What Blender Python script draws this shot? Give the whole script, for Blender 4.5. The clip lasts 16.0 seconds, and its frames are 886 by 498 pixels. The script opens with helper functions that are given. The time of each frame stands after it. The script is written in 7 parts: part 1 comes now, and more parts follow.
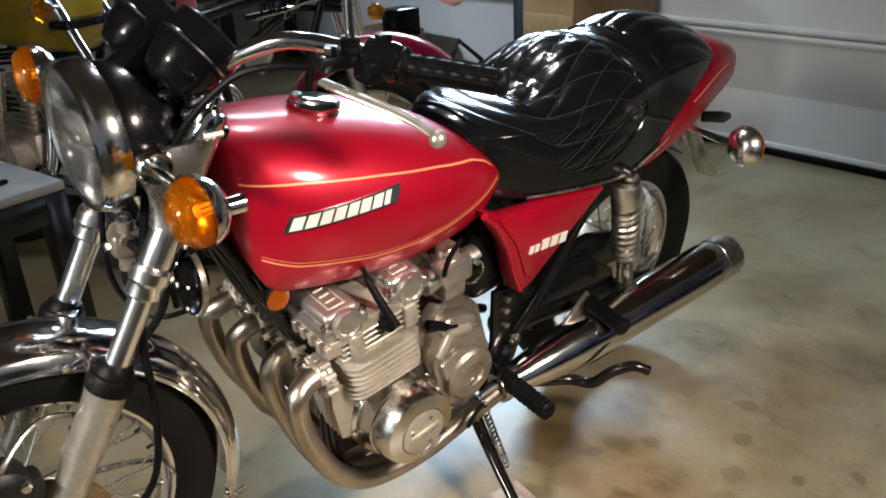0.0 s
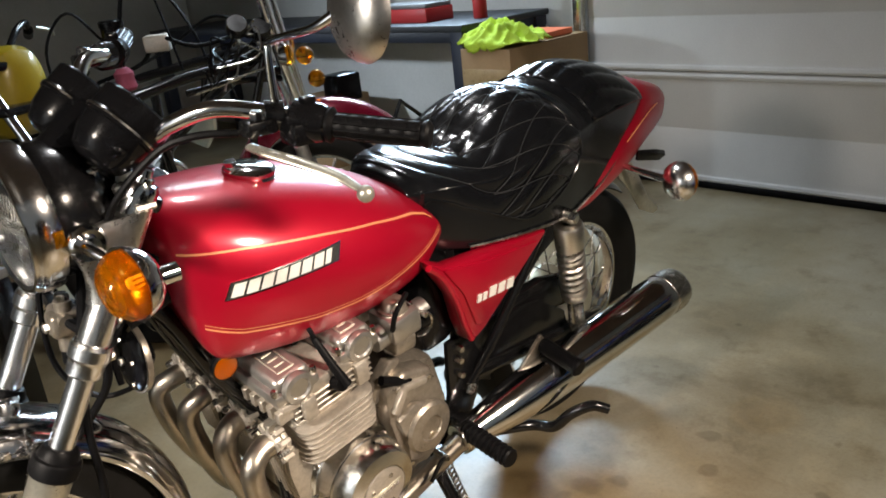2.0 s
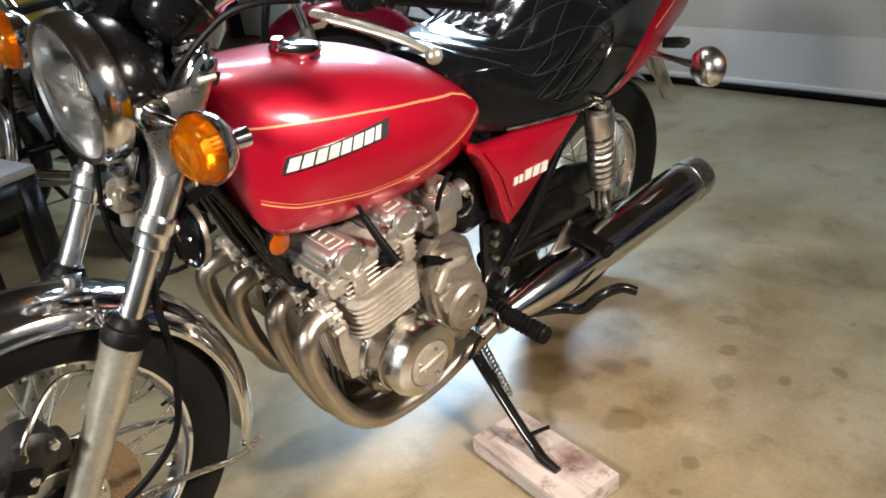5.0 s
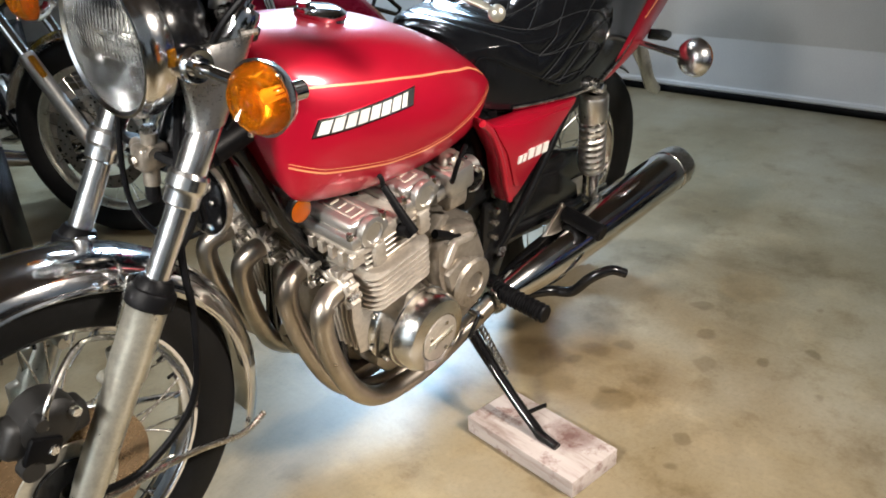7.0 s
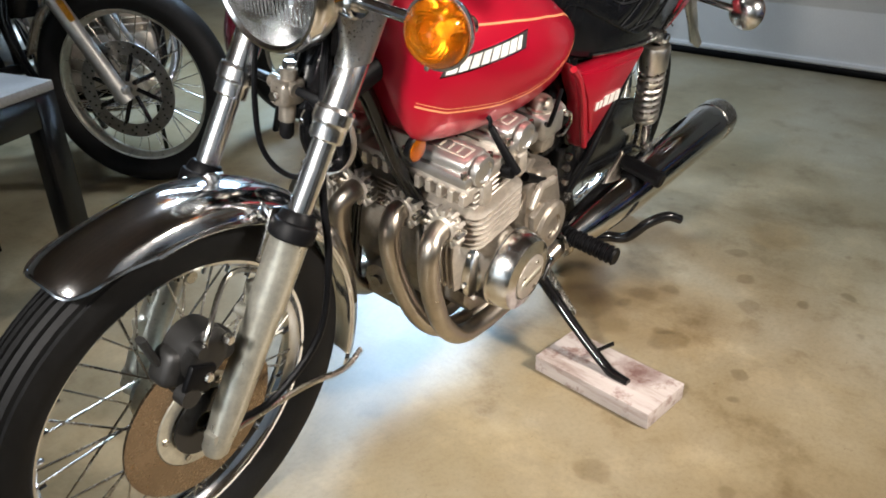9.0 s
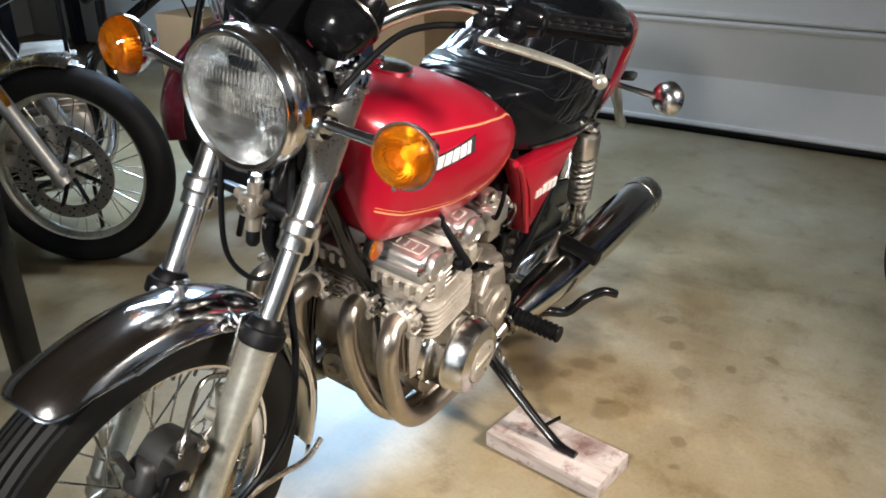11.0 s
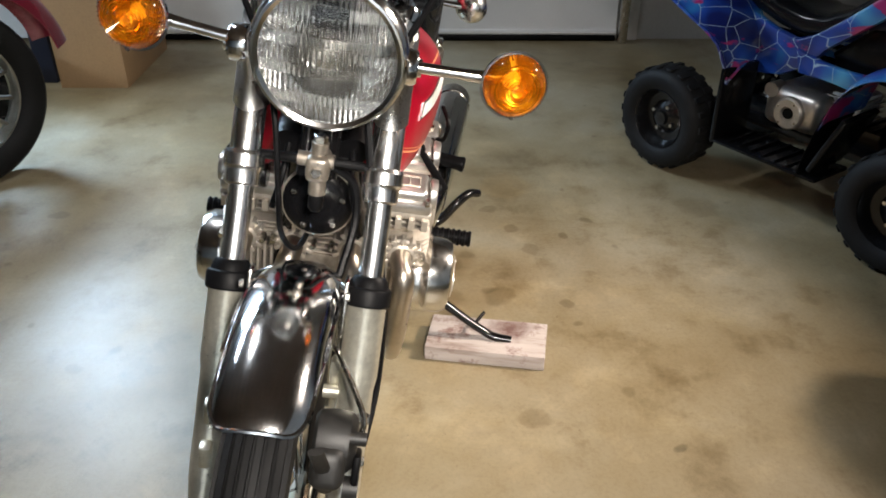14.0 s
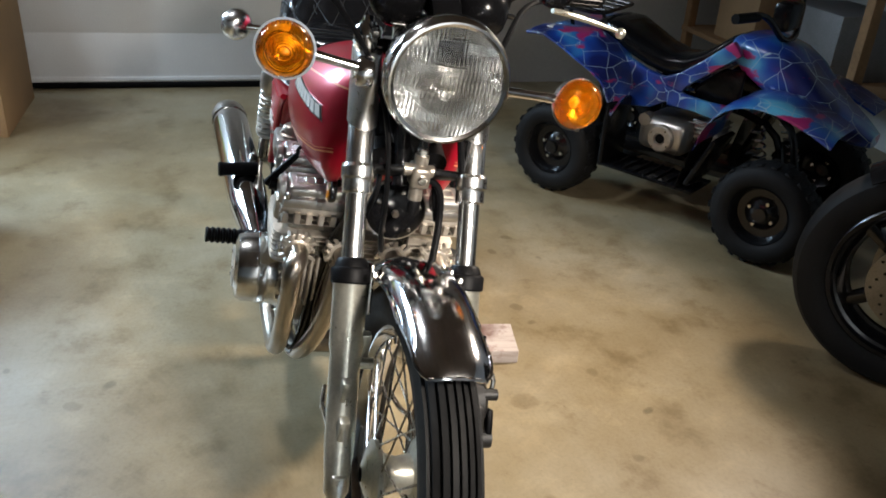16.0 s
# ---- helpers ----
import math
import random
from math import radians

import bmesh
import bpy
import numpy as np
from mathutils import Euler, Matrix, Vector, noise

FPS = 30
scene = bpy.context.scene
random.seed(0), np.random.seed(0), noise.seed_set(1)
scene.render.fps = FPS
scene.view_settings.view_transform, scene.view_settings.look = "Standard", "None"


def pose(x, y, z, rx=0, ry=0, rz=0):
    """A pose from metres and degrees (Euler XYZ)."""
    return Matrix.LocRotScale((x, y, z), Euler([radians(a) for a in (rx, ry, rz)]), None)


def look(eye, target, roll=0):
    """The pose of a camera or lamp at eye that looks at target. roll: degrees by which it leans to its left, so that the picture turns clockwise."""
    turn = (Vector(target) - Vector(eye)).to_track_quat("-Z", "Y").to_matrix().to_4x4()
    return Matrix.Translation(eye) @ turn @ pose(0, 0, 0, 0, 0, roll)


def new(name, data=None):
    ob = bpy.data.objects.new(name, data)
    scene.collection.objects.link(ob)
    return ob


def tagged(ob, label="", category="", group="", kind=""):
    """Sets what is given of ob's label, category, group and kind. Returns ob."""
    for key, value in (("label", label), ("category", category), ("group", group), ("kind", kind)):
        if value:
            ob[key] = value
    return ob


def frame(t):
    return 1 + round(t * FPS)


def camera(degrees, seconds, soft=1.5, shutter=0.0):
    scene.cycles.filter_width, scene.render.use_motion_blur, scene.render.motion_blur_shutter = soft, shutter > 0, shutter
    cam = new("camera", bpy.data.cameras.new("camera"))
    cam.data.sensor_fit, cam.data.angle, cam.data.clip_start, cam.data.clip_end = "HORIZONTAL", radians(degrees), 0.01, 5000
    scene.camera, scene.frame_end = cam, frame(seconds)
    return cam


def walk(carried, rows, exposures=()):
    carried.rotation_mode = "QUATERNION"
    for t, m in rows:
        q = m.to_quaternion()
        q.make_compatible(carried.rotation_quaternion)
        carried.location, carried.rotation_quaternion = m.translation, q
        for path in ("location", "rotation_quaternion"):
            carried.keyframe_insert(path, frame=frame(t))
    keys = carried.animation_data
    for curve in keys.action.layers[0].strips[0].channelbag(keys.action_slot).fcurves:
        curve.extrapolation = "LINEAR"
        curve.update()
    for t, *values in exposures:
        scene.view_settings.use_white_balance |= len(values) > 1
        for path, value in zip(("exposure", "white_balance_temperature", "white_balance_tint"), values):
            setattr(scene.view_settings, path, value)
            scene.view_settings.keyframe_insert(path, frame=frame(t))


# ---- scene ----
cam = camera(57.2, 16.0, soft=1.75)
PATH = [
    (0, (-0.106, -1.259, 1.217), (1.056, 0.149, 0.402), -2.9),
    (0.5, (-0.098, -1.274, 1.222), (1.099, 0.171, 0.529), -3.8),
    (1, (-0.092, -1.28, 1.221), (1.117, 0.164, 0.549), -5.5),
    (1.5, (-0.093, -1.286, 1.214), (1.149, 0.127, 0.535), -6.2),
    (2, (-0.09, -1.293, 1.209), (1.18, 0.09, 0.52), -6.4),
    (2.5, (-0.095, -1.299, 1.2), (1.174, 0.08, 0.501), -6.4),
    (3, (-0.099, -1.304, 1.188), (1.162, 0.075, 0.474), -6.6),
    (3.5, (-0.106, -1.304, 1.179), (1.124, 0.054, 0.379), -6.6),
    (4, (-0.14, -1.287, 1.176), (1.062, 0.064, 0.321), -7.2),
    (6.5, (-0.284, -1.198, 1.142), (1.02, 0.041, 0.266), -5.1),
    (7, (-0.326, -1.155, 1.128), (1.024, 0.032, 0.251), -3.6),
    (7.5, (-0.35, -1.129, 1.104), (1.006, 0.044, 0.218), -1.4),
    (8, (-0.418, -1.067, 1.085), (0.946, 0.076, 0.171), -1.1),
    (10.5, (-0.594, -0.963, 1.22), (0.897, -0.015, 0.283), -0.8),
    (11, (-0.585, -0.959, 1.227), (0.952, -0.012, 0.367), -0.6),
    (11.5, (-0.575, -0.935, 1.225), (0.968, -0.005, 0.357), -0.8),
    (12, (-0.526, -0.855, 1.218), (1.023, 0.051, 0.336), -1.1),
    (12.5, (-0.471, -0.719, 1.212), (1.074, 0.148, 0.285), -2.2),
    (13, (-0.537, -0.548, 1.208), (1.131, -0.044, 0.226), -3.2),
    (13.5, (-0.655, -0.422, 1.243), (1.055, -0.319, 0.21), 1.7),
    (14, (-0.818, -0.306, 1.262), (0.895, -0.292, 0.229), 0.0),
    (14.5, (-0.871, -0.126, 1.27), (0.845, -0.179, 0.244), -1.2),
    (15, (-0.895, 0.046, 1.277), (0.784, -0.306, 0.249), 2.0),
    (15.5, (-0.985, 0.106, 1.293), (0.694, -0.337, 0.3), 3.7),
    (16, (-1.015, 0.177, 1.287), (0.699, -0.3, 0.373), 3.8),
]
# stops, kelvin and tint: the camera opens up after the start, cools while it rounds the machine and settles when it faces it
EXPOSURES = [(0.0, -0.18, 6600, 12), (1.5, -0.16, 6850, 13), (2.2, -0.10, 6850, 13), (3.0, 0.12, 6850, 13), (4.0, 0.15, 6750, 13), (7.0, 0.18, 6200, 11), (11.0, 0.22, 6150, 11), (12.5, 0.24, 6250, 12), (13.5, 0.10, 6400, 12), (16.0, 0.12, 6600, 12)]
walk(cam, [(t, look(eye, target, roll)) for t, eye, target, roll in PATH], EXPOSURES)

# ---- light: lamps in and round the bay ----
world = bpy.data.worlds.new("garage_air")
scene.world = world
world.use_nodes = True
world.node_tree.nodes["Background"].inputs[0].default_value = (0.75, 0.85, 1.0, 1)
world.node_tree.nodes["Background"].inputs[1].default_value = 0.006


def area_lamp(name, eye, target, size, size_y, watts, colour, spread=160):
    data = bpy.data.lights.new(name, "AREA")
    data.shape, data.size, data.size_y, data.energy, data.color = ("ELLIPSE" if size == size_y else "RECTANGLE"), size, size_y, watts, colour
    data.spread = radians(spread)
    ob = new(name, data)
    ob.matrix_world = look(eye, target)
    return ob


# all out of view: a warm flood lamp stands beside the black machine, a cool lamp hangs over the bay, a long cool lamp
# on the wall over the bench, a tube over the bench; a front fill and two wall fills are added to brighten what they
# face
area_lamp("flood_lamp", (0.80, -1.85, 1.62), (0.68, -0.35, 0.42), 0.26, 0.26, 13, (1.0, 0.87, 0.73), 76)
# added fill with no seen source, brightens the fork and engine from the front
area_lamp("front_fill", (-1.20, -0.60, 1.62), (0.45, -0.18, 0.48), 0.24, 0.24, 8.2, (1.0, 0.93, 0.83), 62)
area_lamp("ceiling_lamp", (1.25, 0.72, 2.60), (1.05, 0.35, 0.0), 0.20, 0.20, 12, (0.90, 0.95, 1.0), 120)
area_lamp("bench_lamp", (3.36, 1.95, 2.05), (0.90, 0.40, 0.20), 1.6, 0.60, 96, (0.54, 0.77, 1.0), 110)
area_lamp("bench_tube", (2.3, 1.9, 2.50), (2.1, 1.5, 0.5), 1.3, 0.22, 22, (0.74, 0.88, 1.0), 150)
# added fill, source unknown: lifts the wall below the bench
area_lamp("bench_wall_fill", (-0.6, 3.7, 1.90), (3.36, 2.5, 0.40), 0.2, 0.2, 9, (0.72, 0.87, 1.0), 52)
# added light on the unseen west wall, a bright band for the chrome to mirror
area_lamp("reflection_fill", (-2.70, -0.30, 2.05), (-3.66, -0.30, 0.95), 0.16, 2.2, 62, (0.86, 0.93, 1.0), 100)

# ---- materials ----


def shader(name):
    m = bpy.data.materials.new(name)
    m.use_nodes = True
    return m, m.node_tree.nodes, m.node_tree.links, m.node_tree.nodes["Principled BSDF"]


def noise_node(nodes, links, scale, detail=4, rough=0.6, stretch=None):
    tc = nodes.new("ShaderNodeTexCoord")
    n = nodes.new("ShaderNodeTexNoise")
    n.inputs["Scale"].default_value, n.inputs["Detail"].default_value, n.inputs["Roughness"].default_value = scale, detail, rough
    if stretch:
        mp = nodes.new("ShaderNodeMapping")
        mp.inputs["Scale"].default_value = stretch
        links.new(tc.outputs["Object"], mp.inputs["Vector"])
        links.new(mp.outputs["Vector"], n.inputs["Vector"])
    else:
        links.new(tc.outputs["Object"], n.inputs["Vector"])
    return n


def ramp_node(nodes, links, source, stops):
    r = nodes.new("ShaderNodeValToRGB")
    links.new(source, r.inputs["Fac"])
    while len(r.color_ramp.elements) < len(stops):
        r.color_ramp.elements.new(0.5)
    for e, (at, c) in zip(r.color_ramp.elements, stops):
        e.position, e.color = at, (*c, 1)
    return r


def surface(name, colour, rough=0.5, metal=0.0, vary=0.15, scale=14, fine=180, bump=0.0, rvary=0.1, coat=0.0, stretch=None, **extra):
    """A node material with variation at two scales in colour, gloss and relief."""
    m, nodes, links, b = shader(name)
    big, small = noise_node(nodes, links, scale, stretch=stretch), noise_node(nodes, links, fine, 3, 0.7, stretch=stretch)
    mix = nodes.new("ShaderNodeMath")
    mix.operation = "ADD"
    links.new(big.outputs["Fac"], mix.inputs[0])
    links.new(small.outputs["Fac"], mix.inputs[1])
    half = nodes.new("ShaderNodeMath")
    half.operation = "MULTIPLY"
    half.inputs[1].default_value = 0.5
    links.new(mix.outputs[0], half.inputs[0])
    lo = tuple(max(0.0, c * (1 - vary)) for c in colour)
    hi = tuple(min(1.0, c * (1 + vary)) for c in colour)
    r = ramp_node(nodes, links, half.outputs[0], [(0.35, lo), (0.65, hi)])
    links.new(r.outputs["Color"], b.inputs["Base Color"])
    mr = nodes.new("ShaderNodeMapRange")
    mr.inputs["From Min"].default_value, mr.inputs["From Max"].default_value = 0.3, 0.7
    mr.inputs["To Min"].default_value, mr.inputs["To Max"].default_value = max(0.02, rough - rvary), min(1.0, rough + rvary)
    links.new(half.outputs[0], mr.inputs["Value"])
    links.new(mr.outputs["Result"], b.inputs["Roughness"])
    b.inputs["Metallic"].default_value = metal
    b.inputs["Coat Weight"].default_value = coat
    b.inputs["Coat Roughness"].default_value = 0.11
    if bump:
        bp = nodes.new("ShaderNodeBump")
        bp.inputs["Strength"].default_value, bp.inputs["Distance"].default_value = bump, 0.002
        links.new(half.outputs[0], bp.inputs["Height"])
        links.new(bp.outputs["Normal"], b.inputs["Normal"])
    for key, value in extra.items():
        b.inputs[key.replace("_", " ")].default_value = value
    return m


RED = surface("candy_red_paint", (0.38, 0.003, 0.020), 0.40, 0.36, 0.06, 6, 900, 0.0, 0.05, coat=0.75, Specular_IOR_Level=0.2, Coat_Roughness=0.16)
MAROON = surface("maroon_paint", (0.16, 0.004, 0.02), 0.25, 0.3, 0.1, 6, 400, coat=0.9)
GOLD = surface("gold_stripe", (0.74, 0.28, 0.13), 0.4, 0.1, 0.1)
SPRING = surface("satin_spring_steel", (0.72, 0.69, 0.63), 0.34, 1.0, 0.1, 20, 200)
THREAD = surface("seam_thread", (0.016, 0.017, 0.019), 0.6, 0.0, 0.2, 40, 300, Specular_IOR_Level=0.14)
CHROME = surface("chrome", (0.76, 0.76, 0.77), 0.11, 1.0, 0.08, 20, 300, 0.015, 0.05)
TUBE = surface("brushed_chrome_tube", (0.84, 0.84, 0.84), 0.23, 1.0, 0.05, 20, 300, 0.01, 0.05)
STEEL = surface("aged_bright_steel", (0.56, 0.54, 0.50), 0.24, 1.0, 0.18, 22, 240, 0.05, 0.1)
HEADER = surface("heat_stained_pipe", (0.44, 0.395, 0.335), 0.32, 1.0, 0.14, 6, 24, 0.0, 0.05)
ALLOY = surface("cast_aluminium", (0.52, 0.475, 0.415), 0.46, 0.74, 0.20, 14, 90, 0.10, 0.10)
POLISHED = surface("polished_aluminium", (0.66, 0.65, 0.63), 0.17, 1.0, 0.06, 26, 120, 0.01, 0.05, stretch=(1, 6, 1))
CASTING = surface("worn_cast_cover", (0.53, 0.515, 0.49), 0.34, 0.9, 0.10, 18, 60, 0.01, 0.07)
# dull brown case alloy; its dark tone also paints the shade between the fins
CASE = surface("oily_shaded_case_alloy", (0.31, 0.275, 0.23), 0.36, 0.72, 0.28, 14, 60, 0.05, 0.12)
DARKSTEEL = surface("drilled_disc_steel", (0.30, 0.285, 0.26), 0.34, 1.0, 0.25, 18, 200, 0.05, 0.1)
DULL = surface("dull_fork_alloy", (0.54, 0.525, 0.45), 0.32, 0.80, 0.20, 22, 90, 0.03, 0.08)
BLACK = surface("black_enamel", (0.005, 0.005, 0.0055), 0.19, 0.0, 0.3, 12, 200, 0.03, 0.09, Specular_IOR_Level=0.42)
PLASTIC = surface("black_plastic", (0.004, 0.004, 0.0045), 0.17, 0.0, 0.2, 20, 500, 0.03, 0.06, Specular_IOR_Level=0.16)
RUBBER = surface("black_rubber", (0.0035, 0.0035, 0.004), 0.45, 0.0, 0.25, 18, 260, 0.1, 0.12, Specular_IOR_Level=0.10)
TYRE = surface("tyre_rubber", (0.008, 0.008, 0.0082), 0.62, 0.0, 0.4, 10, 160, 0.2, 0.1, Specular_IOR_Level=0.16)
VINYL = surface("black_vinyl", (0.0045, 0.005, 0.006), 0.16, 0.0, 0.25, 30, 500, 0.02, 0.04, Specular_IOR_Level=0.42)
WHITE = surface("white_badge_paint", (0.66, 0.65, 0.61), 0.4, 0.0, 0.08)
CARD = surface("cardboard", (0.36, 0.23, 0.12), 0.85, 0.0, 0.12, 5, 90, 0.1)
NAVY = surface("dark_blue_steel", (0.007, 0.011, 0.026), 0.5, 0.0, 0.25, 8, 120, 0.08)
CLOTH = surface("lime_cloth", (0.36, 0.50, 0.03), 0.95, 0.0, 0.2, 30, 600, 0.5)
YELLOW = surface("yellow_paint", (0.30, 0.21, 0.008), 0.35, 0.0, 0.12, 6, 200, coat=0.5)
GREY_BOX = surface("grey_steel_top", (0.22, 0.22, 0.22), 0.5, 0.3, 0.25, 7, 130, 0.1)
ORANGE = surface("orange_plastic", (0.75, 0.16, 0.06), 0.5, 0.0, 0.1)
RED_PLASTIC = surface("red_plastic", (0.5, 0.02, 0.02), 0.45, 0.0, 0.1)
BRICKRED = surface("pale_grey_panel", (0.55, 0.55, 0.54), 0.7, 0.0, 0.08, 3, 80, 0.05)


def glass(name, colour, rough=0.03, bump_scale=0.0, transmission=1.0, waves=None):
    m, nodes, links, b = shader(name)
    b.inputs["Base Color"].default_value = (*colour, 1)
    b.inputs["Roughness"].default_value = rough
    b.inputs["IOR"].default_value = 1.48
    b.inputs["Transmission Weight"].default_value = transmission
    if waves:
        tc = nodes.new("ShaderNodeTexCoord")
        w = nodes.new("ShaderNodeTexWave")
        w.bands_direction, w.wave_profile = waves[0], "SIN"
        w.inputs["Scale"].default_value, w.inputs["Distortion"].default_value = waves[1], 0.6
        links.new(tc.outputs["Object"], w.inputs["Vector"])
        bp = nodes.new("ShaderNodeBump")
        bp.inputs["Strength"].default_value, bp.inputs["Distance"].default_value = bump_scale, 0.004
        rows = nodes.new("ShaderNodeTexWave")  # the flutes stand in rows with smoother glass between
        rows.bands_direction, rows.wave_profile = "Z", "SIN"
        rows.inputs["Scale"].default_value, rows.inputs["Distortion"].default_value = 7.5, 0.0
        links.new(tc.outputs["Object"], rows.inputs["Vector"])
        stand = ramp_node(nodes, links, rows.outputs["Fac"], [(0.30, (0.12, 0.12, 0.12)), (0.42, (1, 1, 1))])
        height = nodes.new("ShaderNodeMath")
        height.operation = "MULTIPLY"
        links.new(w.outputs["Fac"], height.inputs[0])
        links.new(stand.outputs["Color"], height.inputs[1])
        links.new(height.outputs[0], bp.inputs["Height"])
        links.new(bp.outputs["Normal"], b.inputs["Normal"])
    return m


AMBER = glass("amber_lens", (0.84, 0.33, 0.010), 0.06, 0.0, 0.95)
LENS = glass("fluted_headlamp_glass", (0.97, 0.98, 0.97), 0.03, 0.55, 1.0, ("Y", 42))
RED_LENS = glass("red_lens", (0.7, 0.01, 0.02), 0.1, 0.3, 0.4)
MIRROR = surface("mirror_silver", (0.8, 0.8, 0.8), 0.03, 1.0, 0.02)
SILVERED = surface("silvered_bowl", (0.80, 0.81, 0.82), 0.11, 1.0, 0.05, 20, 300)


OIL_SPOTS = ((1.12, -0.40, 0.19, 0.84), (1.07, -0.19, 0.09, 0.6), (1.18, -0.15, 0.07, 0.6), (1.40, -0.50, 0.025, 0.55), (1.36, -0.66, 0.022, 0.5), (1.03, -0.45, 0.045, 0.55), (1.06, -0.42, 0.02, 0.55),
             (0.54, -0.50, 0.04, 0.6), (0.45, -0.81, 0.013, 0.35), (0.78, 0.53, 0.02, 0.45), (1.47, 0.96, 0.03, 0.55), (1.24, -0.36, 0.025, 0.6), (1.18, -0.31, 0.035, 0.6), (1.53, -0.42, 0.025, 0.55),
             (0.98, -0.62, 0.018, 0.5), (0.88, 0.78, 0.013, 0.45), (1.55, -1.12, 0.07, 0.66), (0.63, -0.72, 0.02, 0.6), (1.70, -0.50, 0.09, 0.88), (1.30, -0.80, 0.015, 0.45), (1.12, -0.28, 0.02, 0.55),
             (1.22, -0.22, 0.16, 0.66), (1.02, -0.30, 0.06, 0.6), (1.28, -0.55, 0.03, 0.6), (0.90, -0.66, 0.012, 0.5), (1.45, -0.75, 0.02, 0.5), (0.70, 0.60, 0.02, 0.6), (0.30, -0.70, 0.015, 0.55), (0.20, -0.45, 0.02, 0.65))


def concrete_floor():
    """Sealed tan concrete with mottling, grey oil stains and small dark specks."""
    m, nodes, links, b = shader("sealed_concrete")
    big, mid, fine = noise_node(nodes, links, 1.1, 5, 0.6), noise_node(nodes, links, 5.5, 6, 0.65), noise_node(nodes, links, 90, 4, 0.7)
    base = ramp_node(nodes, links, big.outputs["Fac"], [(0.36, (0.190, 0.140, 0.070)), (0.50, (0.262, 0.211, 0.126)), (0.64, (0.312, 0.268, 0.186))])
    veins = ramp_node(nodes, links, mid.outputs["Fac"], [(0.33, (0.62, 0.56, 0.47)), (0.46, (0.95, 0.94, 0.91)), (0.56, (1, 1, 1)), (0.66, (1.18, 1.17, 1.16))])
    grain = ramp_node(nodes, links, fine.outputs["Fac"], [(0.32, (0.86, 0.85, 0.83)), (0.55, (1, 1, 1))])
    spots = nodes.new("ShaderNodeTexVoronoi")
    spots.inputs["Scale"].default_value = 4.2
    tc = nodes.new("ShaderNodeTexCoord")
    warp = nodes.new("ShaderNodeMixRGB")
    warp.inputs["Fac"].default_value = 0.06
    links.new(tc.outputs["Object"], warp.inputs["Color1"])
    links.new(mid.outputs["Color"], warp.inputs["Color2"])
    links.new(warp.outputs["Color"], spots.inputs["Vector"])
    spot = ramp_node(nodes, links, spots.outputs["Distance"], [(0.025, (0.66, 0.60, 0.53)), (0.06, (1, 1, 1))])
    scuffs = noise_node(nodes, links, 2.6, 8, 0.72, (1.0, 0.45, 1.0))
    scuff = ramp_node(nodes, links, scuffs.outputs["Fac"], [(0.30, (0.64, 0.56, 0.43)), (0.44, (1, 1, 1)), (0.56, (1, 1, 1)), (0.67, (1.22, 1.22, 1.20))])
    flecks = noise_node(nodes, links, 38, 5, 0.75)
    fleck = ramp_node(nodes, links, flecks.outputs["Fac"], [(0.27, (0.52, 0.46, 0.38)), (0.36, (1, 1, 1))])
    last = base.outputs["Color"]
    for layer in (veins, grain, spot, scuff, fleck):
        mul = nodes.new("ShaderNodeMixRGB")
        mul.blend_type = "MULTIPLY"
        mul.inputs["Fac"].default_value = 0.85
        links.new(last, mul.inputs["Color1"])
        links.new(layer.outputs["Color"], mul.inputs["Color2"])
        last = mul.outputs["Color"]
    # dried oil spots: where, how wide, how dark
    warp2 = nodes.new("ShaderNodeMixRGB")
    warp2.blend_type = "LINEAR_LIGHT"
    warp2.inputs["Fac"].default_value = 0.04
    fuzz = noise_node(nodes, links, 9, 2, 0.5)
    links.new(tc.outputs["Object"], warp2.inputs["Color1"])
    links.new(fuzz.outputs["Color"], warp2.inputs["Color2"])
    for x, y, r, k in OIL_SPOTS:
        d = nodes.new("ShaderNodeVectorMath")
        d.operation = "DISTANCE"
        d.inputs[1].default_value = (x, y, 0.0)
        links.new(warp2.outputs["Color"], d.inputs[0])
        s = ramp_node(nodes, links, d.outputs["Value"], [(r * 0.62, (k * 0.98, k * 0.9, k * 0.78)), (r * 0.88, (k * 1.14, k * 1.08, k * 0.98)), (r * 1.12, (1, 1, 1))])
        mul = nodes.new("ShaderNodeMixRGB")
        mul.blend_type = "MULTIPLY"
        mul.inputs["Fac"].default_value = 1.0 if r > 0.08 else 0.6
        links.new(last, mul.inputs["Color1"])
        links.new(s.outputs["Color"], mul.inputs["Color2"])
        last = mul.outputs["Color"]
    links.new(last, b.inputs["Base Color"])
    rr = ramp_node(nodes, links, mid.outputs["Fac"], [(0.3, (0.36, 0.36, 0.36)), (0.7, (0.44, 0.44, 0.44))])
    links.new(rr.outputs["Color"], b.inputs["Roughness"])
    bp = nodes.new("ShaderNodeBump")
    bp.inputs["Strength"].default_value, bp.inputs["Distance"].default_value = 0.15, 0.002
    links.new(fine.outputs["Fac"], bp.inputs["Height"])
    links.new(bp.outputs["Normal"], b.inputs["Normal"])
    return m


FLOOR = concrete_floor()
WALL = surface("painted_wall", (0.50, 0.50, 0.48), 0.8, 0.0, 0.08, 2, 60, 0.1)
CEIL = surface("brown_board_ceiling", (0.13, 0.085, 0.055), 0.85, 0.0, 0.35, 3, 40, 0.1, stretch=(0.2, 2.5, 1))
DOORW = surface("white_door_steel", (0.62, 0.62, 0.61), 0.5, 0.0, 0.06, 3, 140, 0.06)


